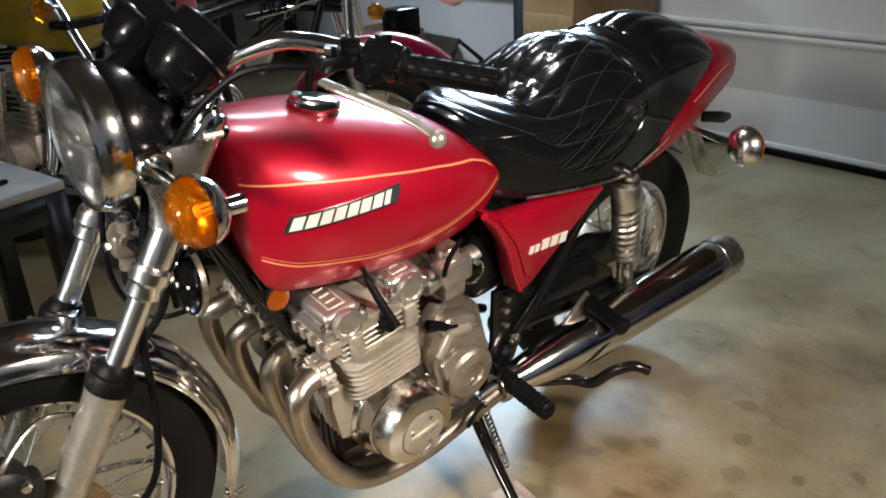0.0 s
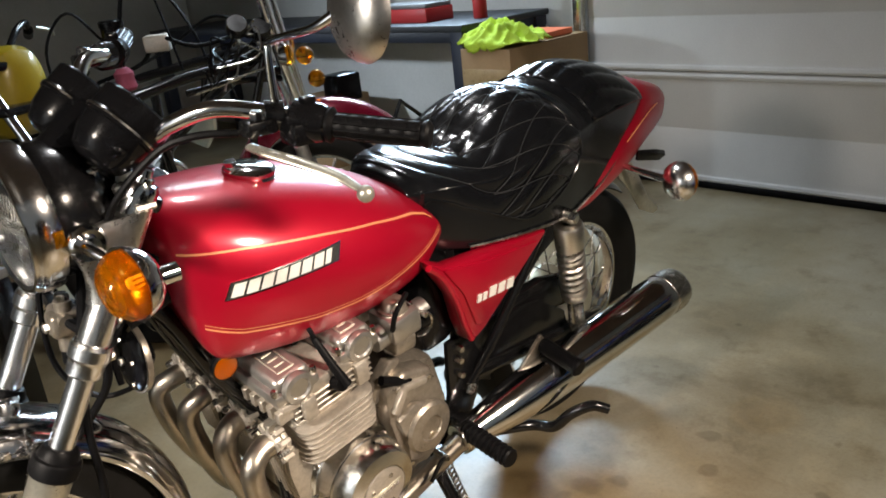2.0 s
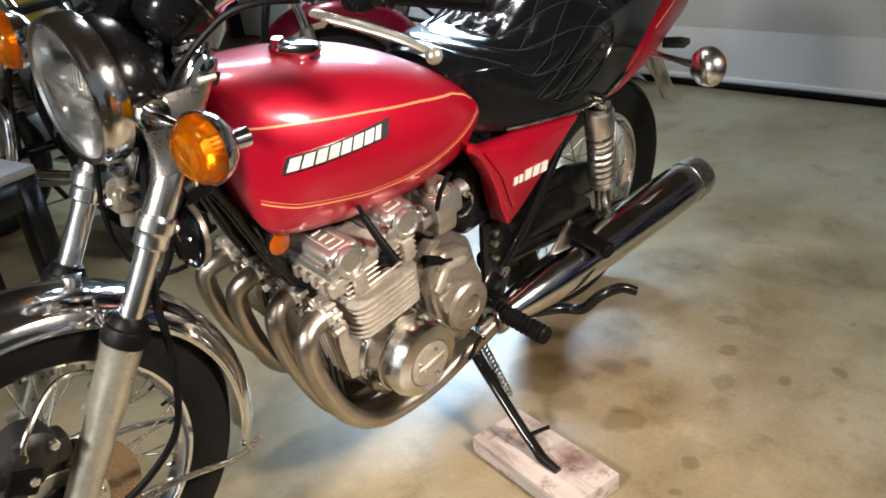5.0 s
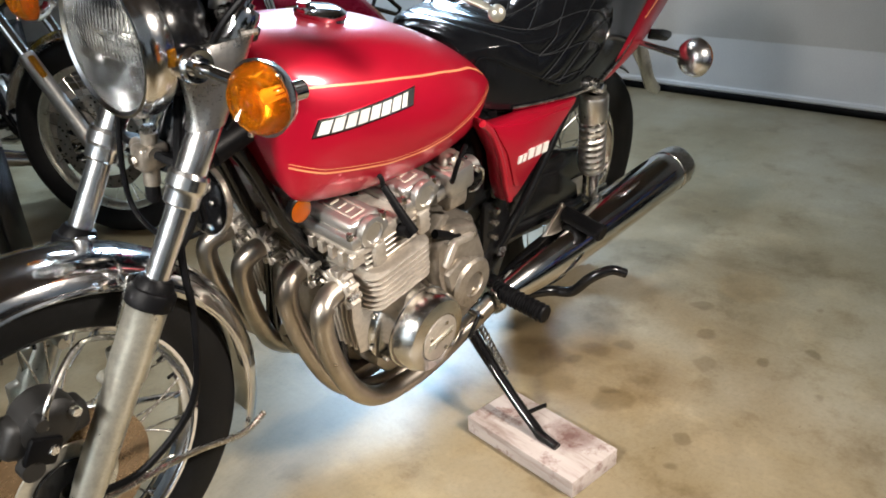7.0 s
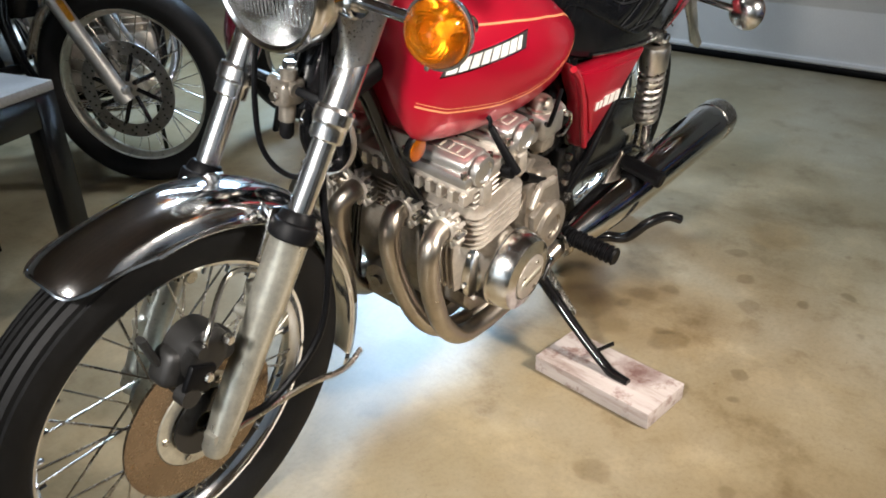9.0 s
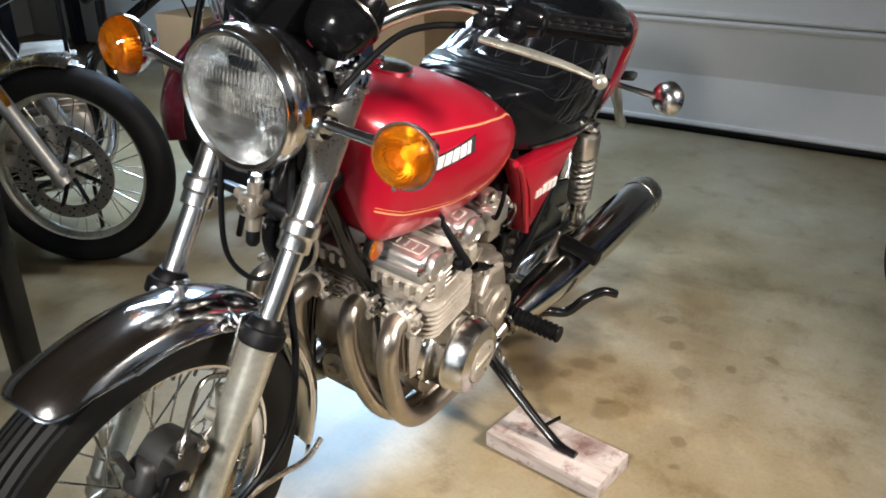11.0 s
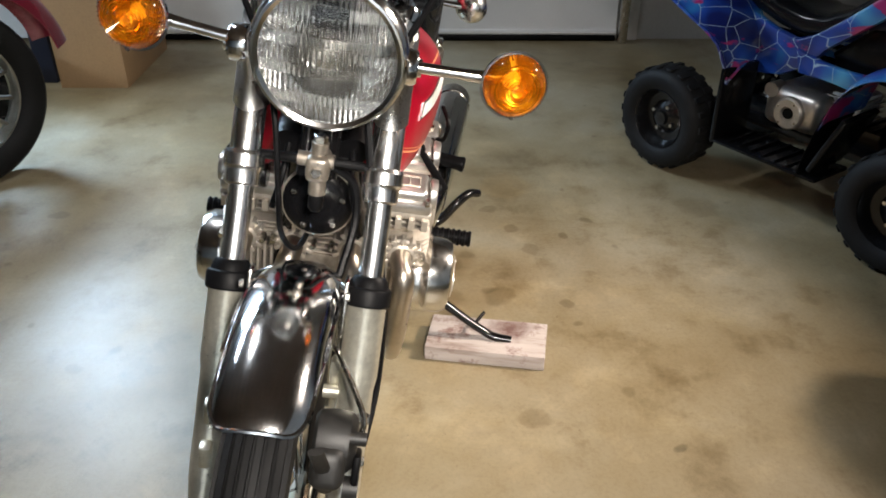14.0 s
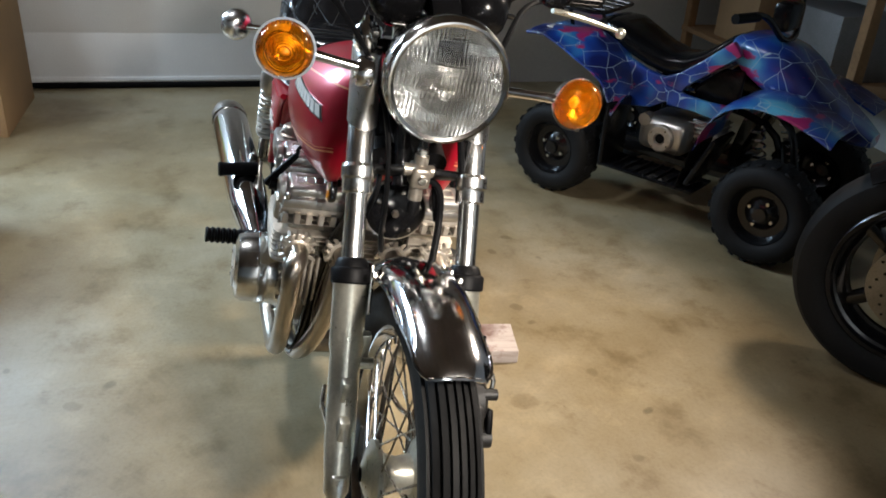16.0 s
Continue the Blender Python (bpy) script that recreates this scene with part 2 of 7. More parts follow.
def splashed_timber():
    """Pale washed timber with grain, chipped edges and red-brown paint splashes."""
    m, nodes, links, b = shader("white_washed_timber")
    grain, blot, fine = noise_node(nodes, links, 14, 5, 0.65, (1, 0.14, 1)), noise_node(nodes, links, 16, 5, 0.7), noise_node(nodes, links, 150, 3, 0.7)
    base = ramp_node(nodes, links, grain.outputs["Fac"], [(0.34, (0.25, 0.19, 0.165)), (0.44, (0.43, 0.375, 0.35)), (0.66, (0.53, 0.475, 0.455))])
    mask = ramp_node(nodes, links, blot.outputs["Fac"], [(0.53, (0, 0, 0)), (0.66, (0.8, 0.8, 0.8))])
    mix = nodes.new("ShaderNodeMixRGB")
    links.new(mask.outputs["Color"], mix.inputs["Fac"])
    links.new(base.outputs["Color"], mix.inputs["Color1"])
    mix.inputs["Color2"].default_value = (0.15, 0.065, 0.05, 1)
    tc = nodes.new("ShaderNodeTexCoord")
    warp = nodes.new("ShaderNodeMixRGB")
    warp.blend_type = "LINEAR_LIGHT"
    warp.inputs["Fac"].default_value = 0.05
    links.new(tc.outputs["Object"], warp.inputs["Color1"])
    links.new(blot.outputs["Color"], warp.inputs["Color2"])
    far = nodes.new("ShaderNodeVectorMath")
    far.operation = "DISTANCE"
    far.inputs[1].default_value = (0.035, -0.055, 0.04)
    links.new(warp.outputs["Color"], far.inputs[0])
    pool = ramp_node(nodes, links, far.outputs["Value"], [(0.012, (0.9, 0.9, 0.9)), (0.030, (0.55, 0.55, 0.55)), (0.065, (0, 0, 0))])
    soak = nodes.new("ShaderNodeMixRGB")
    links.new(pool.outputs["Color"], soak.inputs["Fac"])
    links.new(mix.outputs["Color"], soak.inputs["Color1"])
    soak.inputs["Color2"].default_value = (0.11, 0.045, 0.035, 1)
    links.new(soak.outputs["Color"], b.inputs["Base Color"])
    b.inputs["Roughness"].default_value = 0.85
    bp = nodes.new("ShaderNodeBump")
    bp.inputs["Strength"].default_value, bp.inputs["Distance"].default_value = 0.5, 0.002
    links.new(grain.outputs["Fac"], bp.inputs["Height"])
    links.new(bp.outputs["Normal"], b.inputs["Normal"])
    return m


TIMBER = splashed_timber()
SHELF = surface("raw_timber", (0.30, 0.17, 0.08), 0.8, 0.0, 0.25, 6, 60, 0.2)

# ---- mesh building ----


def geo_join(*geos):
    V, F = [], []
    for v, f in geos:
        k = len(V)
        V += [tuple(p) for p in v]
        F += [tuple(i + k for i in q) for q in f]
    return V, F


def moved(geo, m):
    return [tuple(m @ Vector(p)) for p in geo[0]], geo[1]


def mirrored(geo):
    return [(x, -y, z) for x, y, z in geo[0]], [tuple(reversed(f)) for f in geo[1]]


def smooth_path(pts, k=6):
    """Catmull-Rom through the points, k steps a span."""
    P = [Vector(p) for p in pts]
    P = [2 * P[0] - P[1]] + P + [2 * P[-1] - P[-2]]
    out = []
    for a, b, c, d in zip(P, P[1:], P[2:], P[3:]):
        for n in range(k):
            t = n / k
            out.append(0.5 * (2 * b + (c - a) * t + (2 * a - 5 * b + 4 * c - d) * t * t + (3 * b - a - 3 * c + d) * t**3))
    return out + [P[-2]]


def tube(pts, r, n=10, k=5, cap=True, flat=1.0):
    """A round bar along a smooth path; r: one radius or one a point."""
    path = smooth_path(pts, k) if k > 1 else [Vector(p) for p in pts]
    if isinstance(r, (int, float)):
        rad = [r] * len(path)
    else:
        rad = [float(v) for v in np.interp(np.linspace(0, len(pts) - 1, len(path)), range(len(pts)), r)]
    V, F = [], []
    side = None
    for i, p in enumerate(path):
        d = (path[min(i + 1, len(path) - 1)] - path[max(i - 1, 0)]).normalized()
        if side is None:
            side = d.cross(Vector((0, 0, 1)) if abs(d.z) < 0.9 else Vector((1, 0, 0))).normalized()
        side = (side - d * side.dot(d)).normalized()
        up = d.cross(side)
        for j in range(n):
            a = 2 * math.pi * j / n
            V.append(tuple(p + rad[i] * (math.cos(a) * side + flat * math.sin(a) * up)))
    for i in range(len(path) - 1):
        for j in range(n):
            k0, k1 = i * n, (i + 1) * n
            F.append((k0 + j, k0 + (j + 1) % n, k1 + (j + 1) % n, k1 + j))
    if cap:
        F += [tuple(reversed(range(n))), tuple(range(len(V) - n, len(V)))]
    return V, F


def lathe(profile, n=24, m=Matrix(), closed=False):
    """Rings of (radius, height) round local z, set by m. closed: the profile is a loop."""
    V, F, rings = [], [], []
    for r, h in profile:
        if r < 1e-6:
            rings.append([len(V)])
            V.append((0, 0, h))
        else:
            rings.append(list(range(len(V), len(V) + n)))
            V += [(r * math.cos(2 * math.pi * j / n), r * math.sin(2 * math.pi * j / n), h) for j in range(n)]
    pairs = list(zip(rings, rings[1:])) + ([(rings[-1], rings[0])] if closed else [])
    for a, b in pairs:
        for j in range(n):
            q = [a[j % len(a)], a[(j + 1) % len(a)], b[(j + 1) % len(b)], b[j % len(b)]]
            q = [v for i, v in enumerate(q) if v not in q[:i]]
            if len(q) > 2:
                F.append(tuple(q))
    return moved((V, F), m)


def along(a, b):
    """A pose at a whose z points to b."""
    a, b = Vector(a), Vector(b)
    return Matrix.Translation(a) @ (b - a).to_track_quat("Z", "Y").to_matrix().to_4x4()


def rod(a, b, r, n=12, r2=None):
    length = (Vector(b) - Vector(a)).length
    return lathe([(0, 0), (r, 0), (r if r2 is None else r2, length), (0, length)], n, along(a, b))


def bolt(at, way, r=0.008, h=0.006):
    at = Vector(at)
    return lathe([(0, 0), (r, 0), (r, h * 0.8), (r * 0.8, h), (0, h)], 6, along(at, at + Vector(way)))


def block(size, at=(0, 0, 0), bev=0.004, m=None, segments=2):
    bm = bmesh.new()
    bmesh.ops.create_cube(bm, size=1)
    for v in bm.verts:
        v.co = Vector((v.co.x * size[0], v.co.y * size[1], v.co.z * size[2]))
    if bev:
        bmesh.ops.bevel(bm, geom=bm.edges[:], offset=min(bev, min(size) * 0.45), segments=segments, affect="EDGES", profile=0.5)
    bm.verts.index_update()
    g = [tuple(v.co) for v in bm.verts], [tuple(v.index for v in f.verts) for f in bm.faces]
    bm.free()
    return moved(g, Matrix.Translation(at) @ (m or Matrix()))


def plate(poly, thick, m=Matrix(), bev=0.003):
    """A polygon in local x, y pulled out along z to a slab with eased edges."""
    bm = bmesh.new()
    bot = [bm.verts.new((x, y, -thick / 2)) for x, y in poly]
    face = bm.faces.new(bot)
    ext = bmesh.ops.extrude_face_region(bm, geom=[face])
    for v in ext["geom"]:
        if isinstance(v, bmesh.types.BMVert):
            v.co.z += thick
    bmesh.ops.recalc_face_normals(bm, faces=bm.faces[:])
    if bev:
        bmesh.ops.bevel(bm, geom=bm.edges[:], offset=bev, segments=2, affect="EDGES", profile=0.5)
    bm.verts.index_update()
    g = [tuple(v.co) for v in bm.verts], [tuple(v.index for v in f.verts) for f in bm.faces]
    bm.free()
    return moved(g, m)


def loft(rings, cap=True, wrap=True):
    n = len(rings[0])
    V = [tuple(p) for ring in rings for p in ring]
    F = []
    for i in range(len(rings) - 1):
        for j in range(n if wrap else n - 1):
            F.append((i * n + j, i * n + (j + 1) % n, (i + 1) * n + (j + 1) % n, (i + 1) * n + j))
    if cap and wrap:
        F += [tuple(reversed(range(n))), tuple(range(len(V) - n, len(V)))]
    return V, F


def mesh_from(name, geo, mat, angle=38):
    me = bpy.data.meshes.new(name)
    me.from_pydata(geo[0], [], geo[1])
    bm = bmesh.new()
    bm.from_mesh(me)
    bmesh.ops.recalc_face_normals(bm, faces=bm.faces[:])
    bm.to_mesh(me)
    bm.free()
    me.shade_smooth()
    me.set_sharp_from_angle(angle=radians(angle))
    for one in mat if isinstance(mat, (list, tuple)) else [mat]:
        me.materials.append(one)
    return me


def part(name, geo, mat, parent, label="", angle=38):
    ob = new(name, mesh_from(name, geo, mat, angle))
    ob.parent = parent
    if label:
        ob["label"] = label
    return ob


def thing(name, geo, mat, label, category, group="", m=None, kind="", angle=38):
    ob = new(name, mesh_from(name, geo, mat, angle))
    if m is not None:
        ob.matrix_world = m
    return tagged(ob, label, category, group, kind)


def holder(name, label, category, m, group=""):
    ob = new(name)
    ob.matrix_world = m
    ob.empty_display_size = 0.1
    return tagged(ob, label, category, group)


Y_AXIS = Matrix.Rotation(radians(90), 4, "X")  # local z -> -y
SIDE = Matrix(((1, 0, 0, 0), (0, 0, -1, 0), (0, 1, 0, 0), (0, 0, 0, 1)))  # (x, y, z) -> (x, -z, y): drawings in the x-z plane


def side_plate(poly, y, thick, bev=0.003):
    """A slab drawn in the bike's x, z plane, centred on y."""
    return plate(poly, thick, Matrix.Translation((0, y, 0)) @ SIDE, bev)


# ---- the red motorcycle: x runs to its tail, y to its right side, z up from the ground; drawn upright, then leaned on its stand ----
LEANING = 8.5
bike = holder("motorcycle", "red four-cylinder vintage motorcycle with chrome fenders, leaning on its side stand", "motorcycle",
              Matrix.Translation((0, 0, 0)) @ Matrix.Rotation(radians(LEANING), 4, "X") @ Matrix.Diagonal((0.925, 0.925, 0.925, 1)))
FA, RA = Vector((0.0, 0, 0.355)), Vector((1.545, 0, 0.345))


def wheel_pose(c):
    return Matrix.Translation(c) @ Y_AXIS


def tyre_geo(R, w, rim, n=72):
    """A carcass with rounded shoulders; axis along local z."""
    prof = [(rim, -w * 0.30), (rim + 0.012, -w * 0.42), (rim + (R - rim) * 0.5, -w * 0.5), (R - 0.02, -w * 0.46), (R - 0.007, -w * 0.34), (R - 0.001, -w * 0.17),
            (R, 0), (R - 0.001, w * 0.17), (R - 0.007, w * 0.34), (R - 0.02, w * 0.46), (rim + (R - rim) * 0.5, w * 0.5), (rim + 0.012, w * 0.42), (rim, w * 0.30)]
    return lathe(prof, n, closed=True)


def ribbed_tyre(R, w, rim, ribs=6, n=96):
    """A front tyre with straight grooves round its tread."""
    prof = [(rim, -w * 0.30), (rim + 0.012, -w * 0.44), (rim + (R - rim) * 0.5, -w * 0.5), (R - 0.022, -w * 0.47)]
    span = w * 0.84
    for i in range(ribs):
        a = -span / 2 + span * i / ribs
        b = a + span / ribs
        g = (b - a) * 0.19
        crown = lambda h: R - 0.016 * (2 * h / span) ** 2
        prof += [(crown(a + g) - 0.008, a + g * 0.8), (crown(a + g), a + g), (crown(b - g), b - g), (crown(b - g) - 0.008, b - g * 0.8)]
    prof += [(R - 0.022, w * 0.47), (rim + (R - rim) * 0.5, w * 0.5), (rim + 0.012, w * 0.44), (rim, w * 0.30)]
    return lathe(prof, n, closed=True)


def rim_geo(r, w, n=64):
    prof = [(r + 0.012, -w / 2), (r + 0.014, -w / 2 + 0.003), (r, -w / 2 + 0.007), (r - 0.002, -w * 0.3), (r - 0.014, -w * 0.12), (r - 0.016, 0), (r - 0.014, w * 0.12),
            (r - 0.002, w * 0.3), (r, w / 2 - 0.007), (r + 0.014, w / 2 - 0.003), (r + 0.012, w / 2), (r - 0.006, w / 2 - 0.004), (r - 0.010, w * 0.25), (r - 0.019, w * 0.1),
            (r - 0.019, -w * 0.1), (r - 0.010, -w * 0.25), (r - 0.006, -w / 2 + 0.004)]
    return lathe(prof, n, closed=True)


def spoke_geo(r_rim, r_hub, h_hub, i, count):
    """One wire, laced across, from the hub flange to the rim."""
    a = 2 * math.pi * i / count
    side = 1 if i % 2 else -1
    twist = radians(38) * (1 if (i // 2) % 2 else -1)
    hub = (r_hub * math.cos(a + twist), r_hub * math.sin(a + twist), side * h_hub)
    end = (r_rim * math.cos(a), r_rim * math.sin(a), side * 0.006)
    return rod(hub, end, 0.0021, 5)


def spoked_wheel(name, parent, centre, R, w, rim, hub_r, hub_w, tread, metal, count=36, spokes_split=True):
    pose_m = wheel_pose(centre)
    tyre = part(name, moved(tread, pose_m), TYRE, parent)
    part("rim", moved(rim_geo(rim, w * 0.62), pose_m), metal, tyre, "bright wheel rim")
    hub = lathe([(0.014, -hub_w / 2 - 0.02), (hub_r * 0.55, -hub_w / 2 - 0.012), (hub_r, -hub_w / 2), (hub_r, -hub_w / 2 + 0.008), (hub_r * 0.6, -hub_w / 2 + 0.02),
                 (hub_r * 0.5, 0), (hub_r * 0.6, hub_w / 2 - 0.02), (hub_r, hub_w / 2 - 0.008), (hub_r, hub_w / 2), (hub_r * 0.55, hub_w / 2 + 0.012), (0.014, hub_w / 2 + 0.02)], 28)
    part("hub", moved(hub, pose_m), DULL, tyre, "dull alloy hub")
    for i in range(count):
        part("spoke", moved(spoke_geo(rim - 0.012, hub_r * 0.92, hub_w / 2 - 0.004, i, count), pose_m), STEEL, tyre)
    return tyre


front_wheel = spoked_wheel("front_wheel", bike, FA, 0.358, 0.094, 0.268, 0.062, 0.09, ribbed_tyre(0.358, 0.094, 0.268), CHROME)
rear_wheel = spoked_wheel("rear_wheel", bike, RA, 0.345, 0.118, 0.245, 0.095, 0.12, tyre_geo(0.345, 0.118, 0.245), CHROME)
for i in range(30):  # valve side nipples on the front rim
    a = 2 * math.pi * i / 30
    p = FA + Vector((0.252 * math.cos(a), 0, 0.252 * math.sin(a)))
    part("nipple", rod(p, p - Vector((math.cos(a), 0, math.sin(a))) * 0.016, 0.0035, 6), CHROME, front_wheel)
disc_at = Matrix.Translation(FA + Vector((0, -0.058, 0))) @ Y_AXIS
disc_ring = lathe([(0.088, -0.0025), (0.145, -0.0025), (0.145, 0.0025), (0.088, 0.0025)], 52, disc_at, closed=True)
part("brake_disc", disc_ring, surface("browned_disc_steel", (0.27, 0.20, 0.135), 0.26, 1.0, 0.2, 16, 160, 0.03, 0.08), front_wheel, "brown-tinged plain steel brake disc")
carrier = lathe([(0.060, -0.004), (0.086, -0.004), (0.089, 0.0), (0.086, 0.004), (0.060, 0.004)], 44, disc_at, closed=True)
part("disc_carrier", carrier, DULL, front_wheel, "dull alloy disc carrier")
# black ring added where the disc's centre is open and dark
part("dark_centre", lathe([(0.020, -0.002), (0.046, -0.003), (0.061, -0.009), (0.061, -0.013), (0.020, -0.013)], 36, disc_at @ Matrix.Rotation(math.pi, 4, "X"), closed=True), BLACK, front_wheel, "black ring put in for the dark open centre of the disc")
for k in range(6):
    a = 2 * math.pi * k / 6
    part("carrier_bolt", bolt(FA + Vector((0.073 * math.cos(a), -0.0615, 0.073 * math.sin(a))), (0, -1, 0), 0.006, 0.004), STEEL, front_wheel)

# fork: lower legs, dust boots, chrome tubes, clamps


def on_fork(z, y, off=0.0):
    """A point on a fork leg's axis at that height; off: ahead of it."""
    return Vector((-0.005 + 0.5247 * (z - 0.345) - off, y, z))


EAR = surface("satin_plated_steel", (0.62, 0.60, 0.57), 0.30, 1.0, 0.1, 20, 200, 0.01, 0.06)
for s in (-1, 1):
    y = 0.107 * s
    leg = lathe([(0, -0.03), (0.016, -0.03), (0.022, -0.02), (0.024, 0.02), (0.027, 0.06), (0.028, 0.22), (0.031, 0.24), (0.031, 0.352), (0.033, 0.356), (0.033, 0.368), (0.02, 0.37), (0, 0.37)], 24,
                along(on_fork(0.345, y), on_fork(0.9, y)))
    lug = rod(on_fork(0.53, y), on_fork(0.53, y) + Vector((0, -0.05 * s, 0)), 0.011, 10)
    lug2 = block((0.02, 0.018, 0.05), on_fork(0.56, y) + Vector((0.0, -0.034 * s, 0)), 0.005)
    cap_ = block((0.05, 0.03, 0.034), on_fork(0.352, y), 0.008)
    fork_leg = part("fork_leg", leg, DULL, bike, "dull grey alloy fork slider")
    part("fender_lug", geo_join(lug, lug2), DULL, fork_leg)
    part("axle_cap", cap_, DULL, fork_leg)
    if s > 0:
        for z in (0.44, 0.50):
            part("caliper_lug", block((0.03, 0.02, 0.045), on_fork(z, y, 0.025), 0.006), DULL, fork_leg)
    boot = lathe([(0.0, 0), (0.0345, 0.0), (0.0365, 0.003), (0.0370, 0.024), (0.0350, 0.028), (0.0310, 0.030), (0.0285, 0.040), (0.0245, 0.046), (0.0205, 0.047), (0, 0.047)], 24, along(on_fork(0.655, y), on_fork(1.0, y)))
    part("dust_boot", boot, RUBBER, fork_leg, "black rubber dust boot", 28)
    part("fork_tube", rod(on_fork(0.66, y), on_fork(1.055, y), 0.0195, 24), TUBE, fork_leg, "chrome fork tube")
    collar = lathe([(0.0195, 0), (0.0250, 0.001), (0.0270, 0.004), (0.0272, 0.022), (0.0285, 0.026), (0.0310, 0.030), (0.0312, 0.048), (0.0290, 0.054), (0.0195, 0.056)], 28,
                   along(on_fork(0.797, y), on_fork(1.0, y)))
    collar_ob = part("clamp_collar", collar, TUBE, fork_leg, "bright lower clamp collar", 18)
    part("clamp_bolt", bolt(on_fork(0.815, y, -0.028), (1, 0.25 * s, 0.1), 0.011, 0.014), STEEL, collar_ob)
    sleeve = lathe([(0.0195, 0), (0.0242, 0.0), (0.0242, 0.080), (0.0232, 0.082), (0.0195, 0.082)], 28, along(on_fork(0.844, y), on_fork(1.0, y)))
    part("fork_sleeve", sleeve, TUBE, fork_leg, "chrome fork sleeve")
    # headlamp ear: sheet steel wrapped round the tube, drawn out ahead to a rounded boss
    rings = []
    for t in np.linspace(0, 1, 15):
        z = 0.912 + 0.121 * t
        reach = 0.005 + 0.059 * min(1.0, t / 0.78) ** 1.5 if t < 0.86 else 0.064 - 0.016 * ((t - 0.86) / 0.14) ** 2
        c = on_fork(z, y)
        ring = []
        for k in range(22):
            a = 2 * math.pi * k / 22
            px, py = math.cos(a), math.sin(a)
            if px < 0:  # the wing ahead of the tube, thinner than the sleeve
                wing = 0.0275 + (reach - 0.0) * (abs(px) ** 0.8)
                ring.append(c + Vector((-wing * abs(px) ** 0.55, (0.0285 - 0.013 * abs(px)) * math.copysign(abs(py) ** 0.6, py), -0.12 * wing * abs(px))))
            else:
                ring.append(c + Vector((0.0275 * px, 0.0275 * py, 0)))
        rings.append(ring)
    ear_ob = part("headlamp_ear", loft(rings), EAR, fork_leg, "satin steel headlamp ear", 50)
    kc = on_fork(1.008, y, 0.072)
    boss = lathe([(0, 0), (0.026, 0), (0.0275, 0.004), (0.0275, 0.022), (0.023, 0.028), (0.014, 0.027), (0.014, 0.034), (0, 0.035)], 22, along(kc + Vector((0, 0.002 * s, 0)), kc + Vector((0, 0.1 * s, 0))))
    part("ear_boss", boss, CHROME, fork_leg, "chrome boss of the signal stalk")
    cap2 = lathe([(0, 0), (0.026, 0), (0.027, 0.014), (0.024, 0.022), (0.016, 0.024), (0.016, 0.030), (0.010, 0.031), (0.010, 0.042), (0, 0.043)], 16, along(on_fork(1.045, y), on_fork(1.3, y)))
    part("fork_cap", cap2, CHROME, fork_leg, "chrome fork cap")

low = plate([(-0.02, -0.09), (0.02, -0.09), (0.045, -0.04), (0.06, 0), (0.045, 0.04), (0.02, 0.09), (-0.02, 0.09), (-0.03, 0.04), (-0.03, -0.04)], 0.014,
            Matrix.Translation(on_fork(0.835, 0, -0.022)) @ Matrix.Rotation(radians(28), 4, "Y"), 0.006)
low_clamp = part("lower_clamp", low, RUBBER, bike, "black lower fork clamp")
top = plate([(-0.02, -0.118), (0.025, -0.118), (0.05, -0.05), (0.06, 0), (0.05, 0.05), (0.025, 0.118), (-0.02, 0.118), (-0.02, 0)], 0.024,
            Matrix.Translation(on_fork(1.035, 0, -0.012)) @ Matrix.Rotation(radians(28), 4, "Y"), 0.006)
top_clamp = part("top_clamp", top, BLACK, bike)
for s in (-1, 1):
    part("pinch_bolt", geo_join(bolt(on_fork(1.05, 0.10 * s, 0.02), (-0.3, 0, 1), 0.011, 0.02), rod(on_fork(1.035, 0.125 * s, 0.010), on_fork(1.035, 0.125 * s, -0.020), 0.007, 8)), STEEL, top_clamp)
    part("bar_riser", geo_join(rod(on_fork(1.045, 0.045 * s, -0.012), on_fork(1.09, 0.045 * s, -0.0), 0.016, 14),
                               block((0.034, 0.03, 0.03), on_fork(1.10, 0.045 * s, -0.008), 0.006)), DULL, top_clamp)
part("steering_stem", rod(on_fork(0.80, 0, -0.055), on_fork(1.06, 0, -0.04), 0.033, 18), BLACK, top_clamp, "black steering head tube")

gusset = plate([(-0.075, -0.055), (0.06, -0.075), (0.075, -0.03), (0.075, 0.03), (0.06, 0.075), (-0.075, 0.055)], 0.008,
               Matrix.Translation(on_fork(0.872, 0, -0.092)) @ Matrix.Rotation(radians(-62), 4, "Y"), 0.003)
part("head_gusset", gusset, BLACK, bike, "black steering head gusset plate")
for s in (-1, 1):
    part("ignition_coil", geo_join(rod(on_fork(0.835, 0.052 * s, -0.075), on_fork(0.865, 0.052 * s, -0.165), 0.026, 16),
                                   tube([on_fork(0.835, 0.052 * s, -0.08), on_fork(0.79, 0.056 * s, -0.07), on_fork(0.73, 0.07 * s, -0.10)], 0.0055, 8, 5)), RUBBER, bike, "black ignition coil with its lead")

